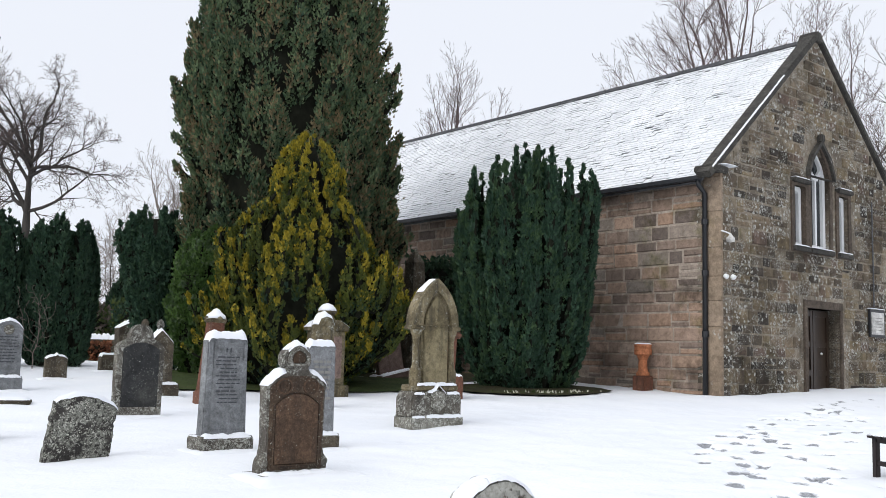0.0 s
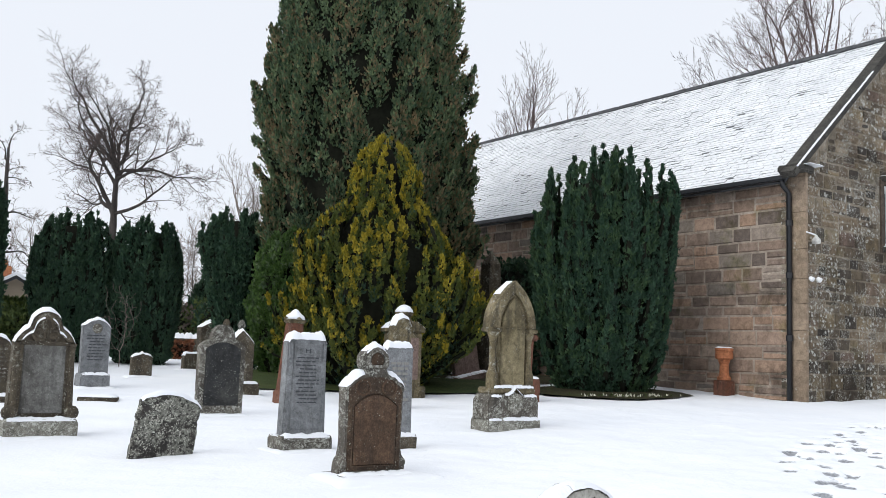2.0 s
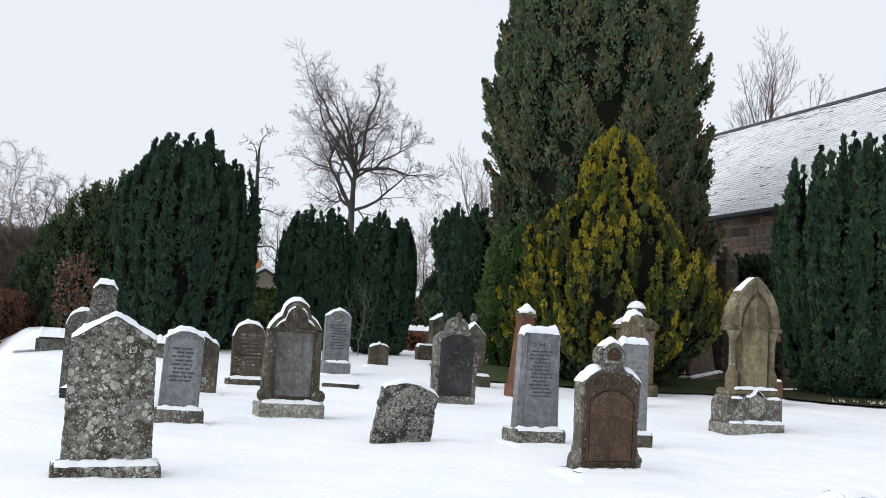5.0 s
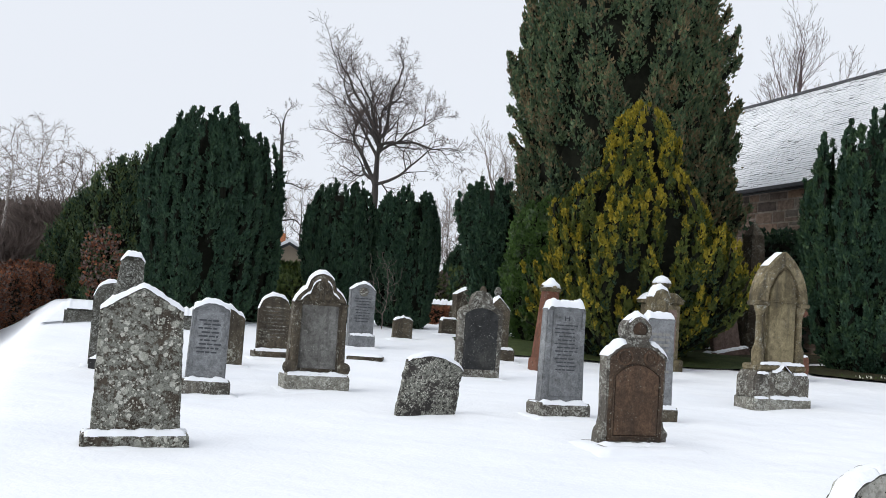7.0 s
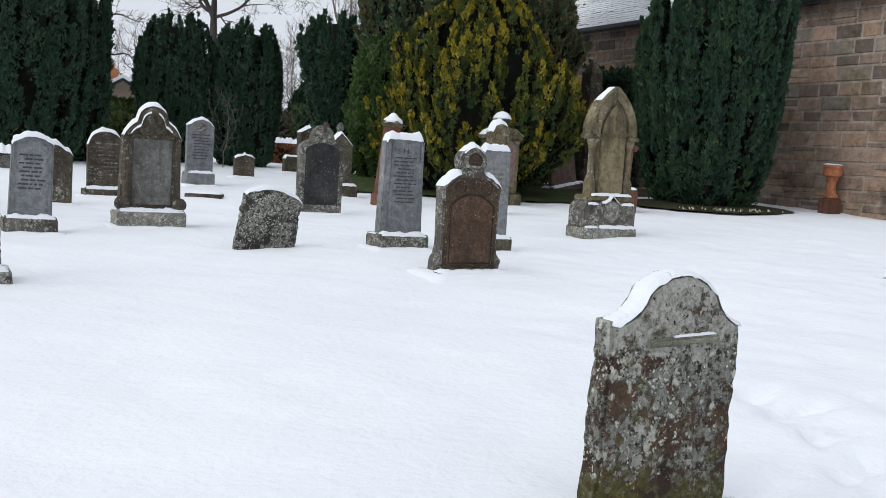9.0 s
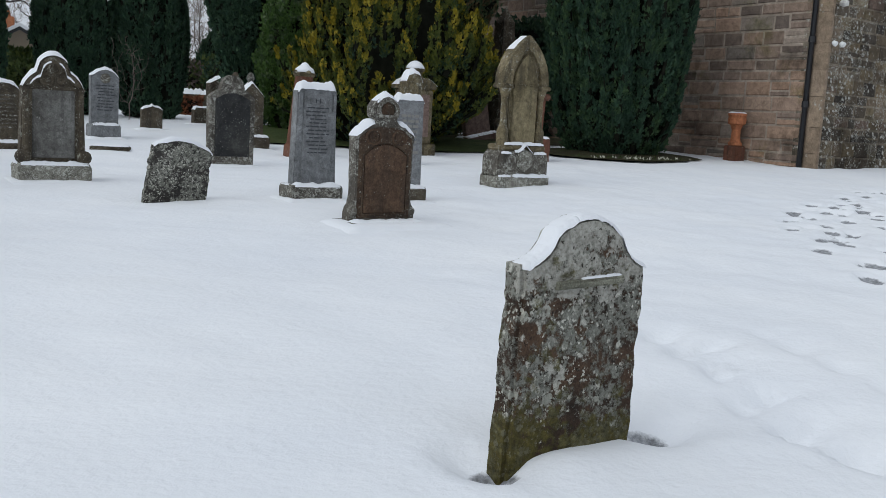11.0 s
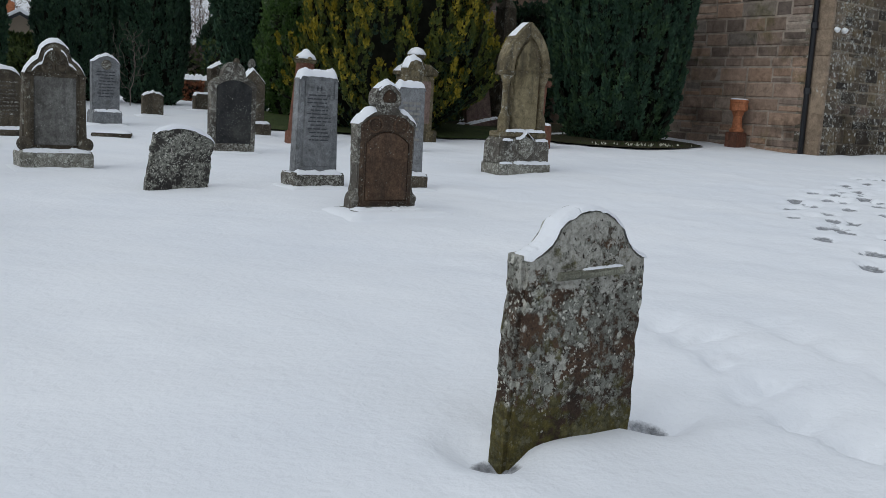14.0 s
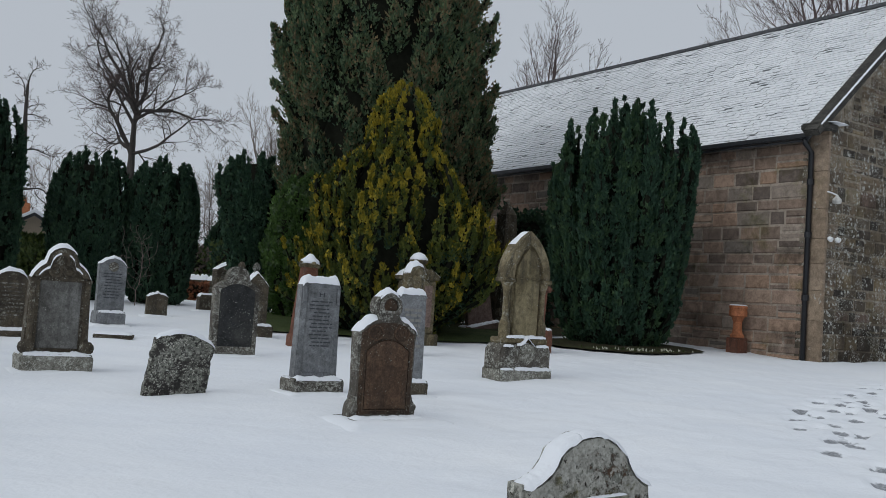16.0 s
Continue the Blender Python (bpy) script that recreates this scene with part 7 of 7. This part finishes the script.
# dark shapes by the church wall: obelisk, shrub, red stones
x, y = polar(-1.1, 24.6)
ob = thing("obelisk", pose(x, y, ground(x, y), 0, 0, CH), "tall dark stone obelisk near the church wall", "gravestone", "gravestones")
part("plinth", boxes((-0.5, 0.5, -0.5, 0.5, -0.2, 0.45), bevel=0.03), M["dun"], ob)
bm = boxes((-0.28, 0.28, -0.28, 0.28, 0.45, 2.85))
for v in bm.verts:
    if v.co.z > 1:
        v.co.x *= 0.62
        v.co.y *= 0.62
part("shaft", bm, M["dun"], ob)
part("tip", lathe([(0.245, 2.85), (0.01, 3.2)], 4), M["dun"], ob).matrix_basis = pose(0, 0, 0, 0, 0, 45)
x, y = polar(0.1, 26.2)
leafy("laurel", x, y, "dark shrub against the church wall", "shrub", (1.5, 1.2, 3.1), 2400, 0.1, [M["yew_dark"]], 91)
x, y = polar(-2.3, 22.3)
headstone(x, y, top_clipped(0.7, 1.05, 0.2), 0.7, 0.14, M["rose"], "faded pink stone tilted beneath the yew", plinth=(0.9, 0.5, 0.14), snow=0.0, seed=92, lean=-12, pmat=M["rose"])
x, y = polar(0.75, 17.6)
rs = headstone(x, y, top_clipped(0.42, 1.2, 0.03), 0.34, 0.3, M["pink"], "red granite pedestal stone behind the gothic monument", plinth=(0.6, 0.5, 0.42), snow=0.0, seed=93, pmat=M["pink"])
part("cornice", boxes((-0.27, 0.27, -0.22, 0.22, 1.08, 1.2), bevel=0.03), M["pink"], rs)


# bare beds under the evergreens
def bed(x, y, rx, ry, yaw, mat, label, seed):
    v, f = [], []
    n = 40
    c, s = math.cos(radians(yaw)), math.sin(radians(yaw))
    rings = (0.0, 0.35, 0.7, 1.0)
    for q in rings:
        for k in range(n):
            a = 2 * math.pi * k / n
            w = q * (1 + (0.16 * noise.noise((math.cos(a) * 2.5, math.sin(a) * 2.5, seed)) + 0.05 * noise.noise((math.cos(a) * 9, math.sin(a) * 9, seed))) * (q > 0.9))
            lx, ly = rx * w * math.cos(a), ry * w * math.sin(a)
            X, Y = x + lx * c - ly * s, y + lx * s + ly * c
            v.append((X, Y, ground(X, Y) + 0.05 - (0.05 if q == 1 else 0.0)))
    for i in range(len(rings) - 1):
        for k in range(n):
            k2 = (k + 1) % n
            f.append((i * n + k, i * n + k2, (i + 1) * n + k2, (i + 1) * n + k))
    ob = new("bed", mesh_of("bed", v, f, mat, smooth=True))
    tagged(ob, label, "bed", kind="structure")


bx, by = polar(5.9, 20.4)
bed(bx, by, 1.75, 1.42, 15, M["soil"], "bare soil under the yew, free of snow", 3)
bx, by = polar(-8.0, 20.6)
bed(bx, by, 3.4, 2.3, 12, M["turf"], "sheltered winter grass under the evergreens", 5)
bx, by = polar(-14.2, 22)
bed(bx, by, 1.5, 1.6, 0, M["turf"], "sheltered winter grass at the cypress foot", 8)
bx, by = polar(0.3, 23.4)
bed(bx, by, 2.0, 1.6, 20, M["soil"], "bare soil beside the church", 9)

# bench
bx, by = 5.42, 10.35
bn = thing("bench", pose(bx, by, ground(bx, by) - 0.06, 0, 0, CH - 20), "dark backless wooden bench with snow on its seat", "bench")
for sx in (-0.6, 0.6):
    for sy in (-0.18, 0.18):
        part("leg", boxes((sx - 0.03, sx + 0.03, sy - 0.03, sy + 0.03, -0.1, 0.43), bevel=0.006), M["bench"], bn)
    for z in (0.14, 0.38):
        part("end_rail", boxes((sx - 0.02, sx + 0.02, -0.15, 0.15, z, z + 0.05), bevel=0.005), M["bench"], bn)
part("stretcher", boxes((-0.57, 0.57, -0.02, 0.02, 0.14, 0.18), bevel=0.005), M["bench"], bn)
for i in range(4):
    part("seat_slat", boxes((-0.7, 0.7, -0.21 + i * 0.11, -0.12 + i * 0.11, 0.43, 0.46), bevel=0.006), M["bench"], bn)
v, f = mound(1.4, 0.44, 0.07, 3)
part("seat_snow", ([(a, b, c + 0.455) for a, b, c in v], f), M["cap"], bn, smooth=True)

# snowdrops and grass tufts at the bed's edge
r = np.random.default_rng(8)
n = 110
t = np.clip(r.normal(0.25, 0.28, n), -0.4, 0.9)
X = 2.0 + 1.5 * t + r.normal(0, 0.1, n)
Y = 19.0 + 0.35 * t + 0.35 * t * t + r.normal(0, 0.12, n)
P = np.stack([X, Y, np.array([ground(a, b) + 0.03 for a, b in zip(X, Y)])], 1)
D = r.normal(0, 0.4, (n, 3)) + np.array([0, 0, 1.0])
D /= np.linalg.norm(D, axis=1, keepdims=True)
V, F = sprig_mesh(P, D, 0.05, r, 0.3)
tagged(new("snowdrops", fast_mesh("snowdrops", V, F, [M["flower"], M["turf"]], np.repeat(r.integers(0, 2, n), 2))), "pale snowdrops and grass tufts along the bed", "flowers", kind="stuff")
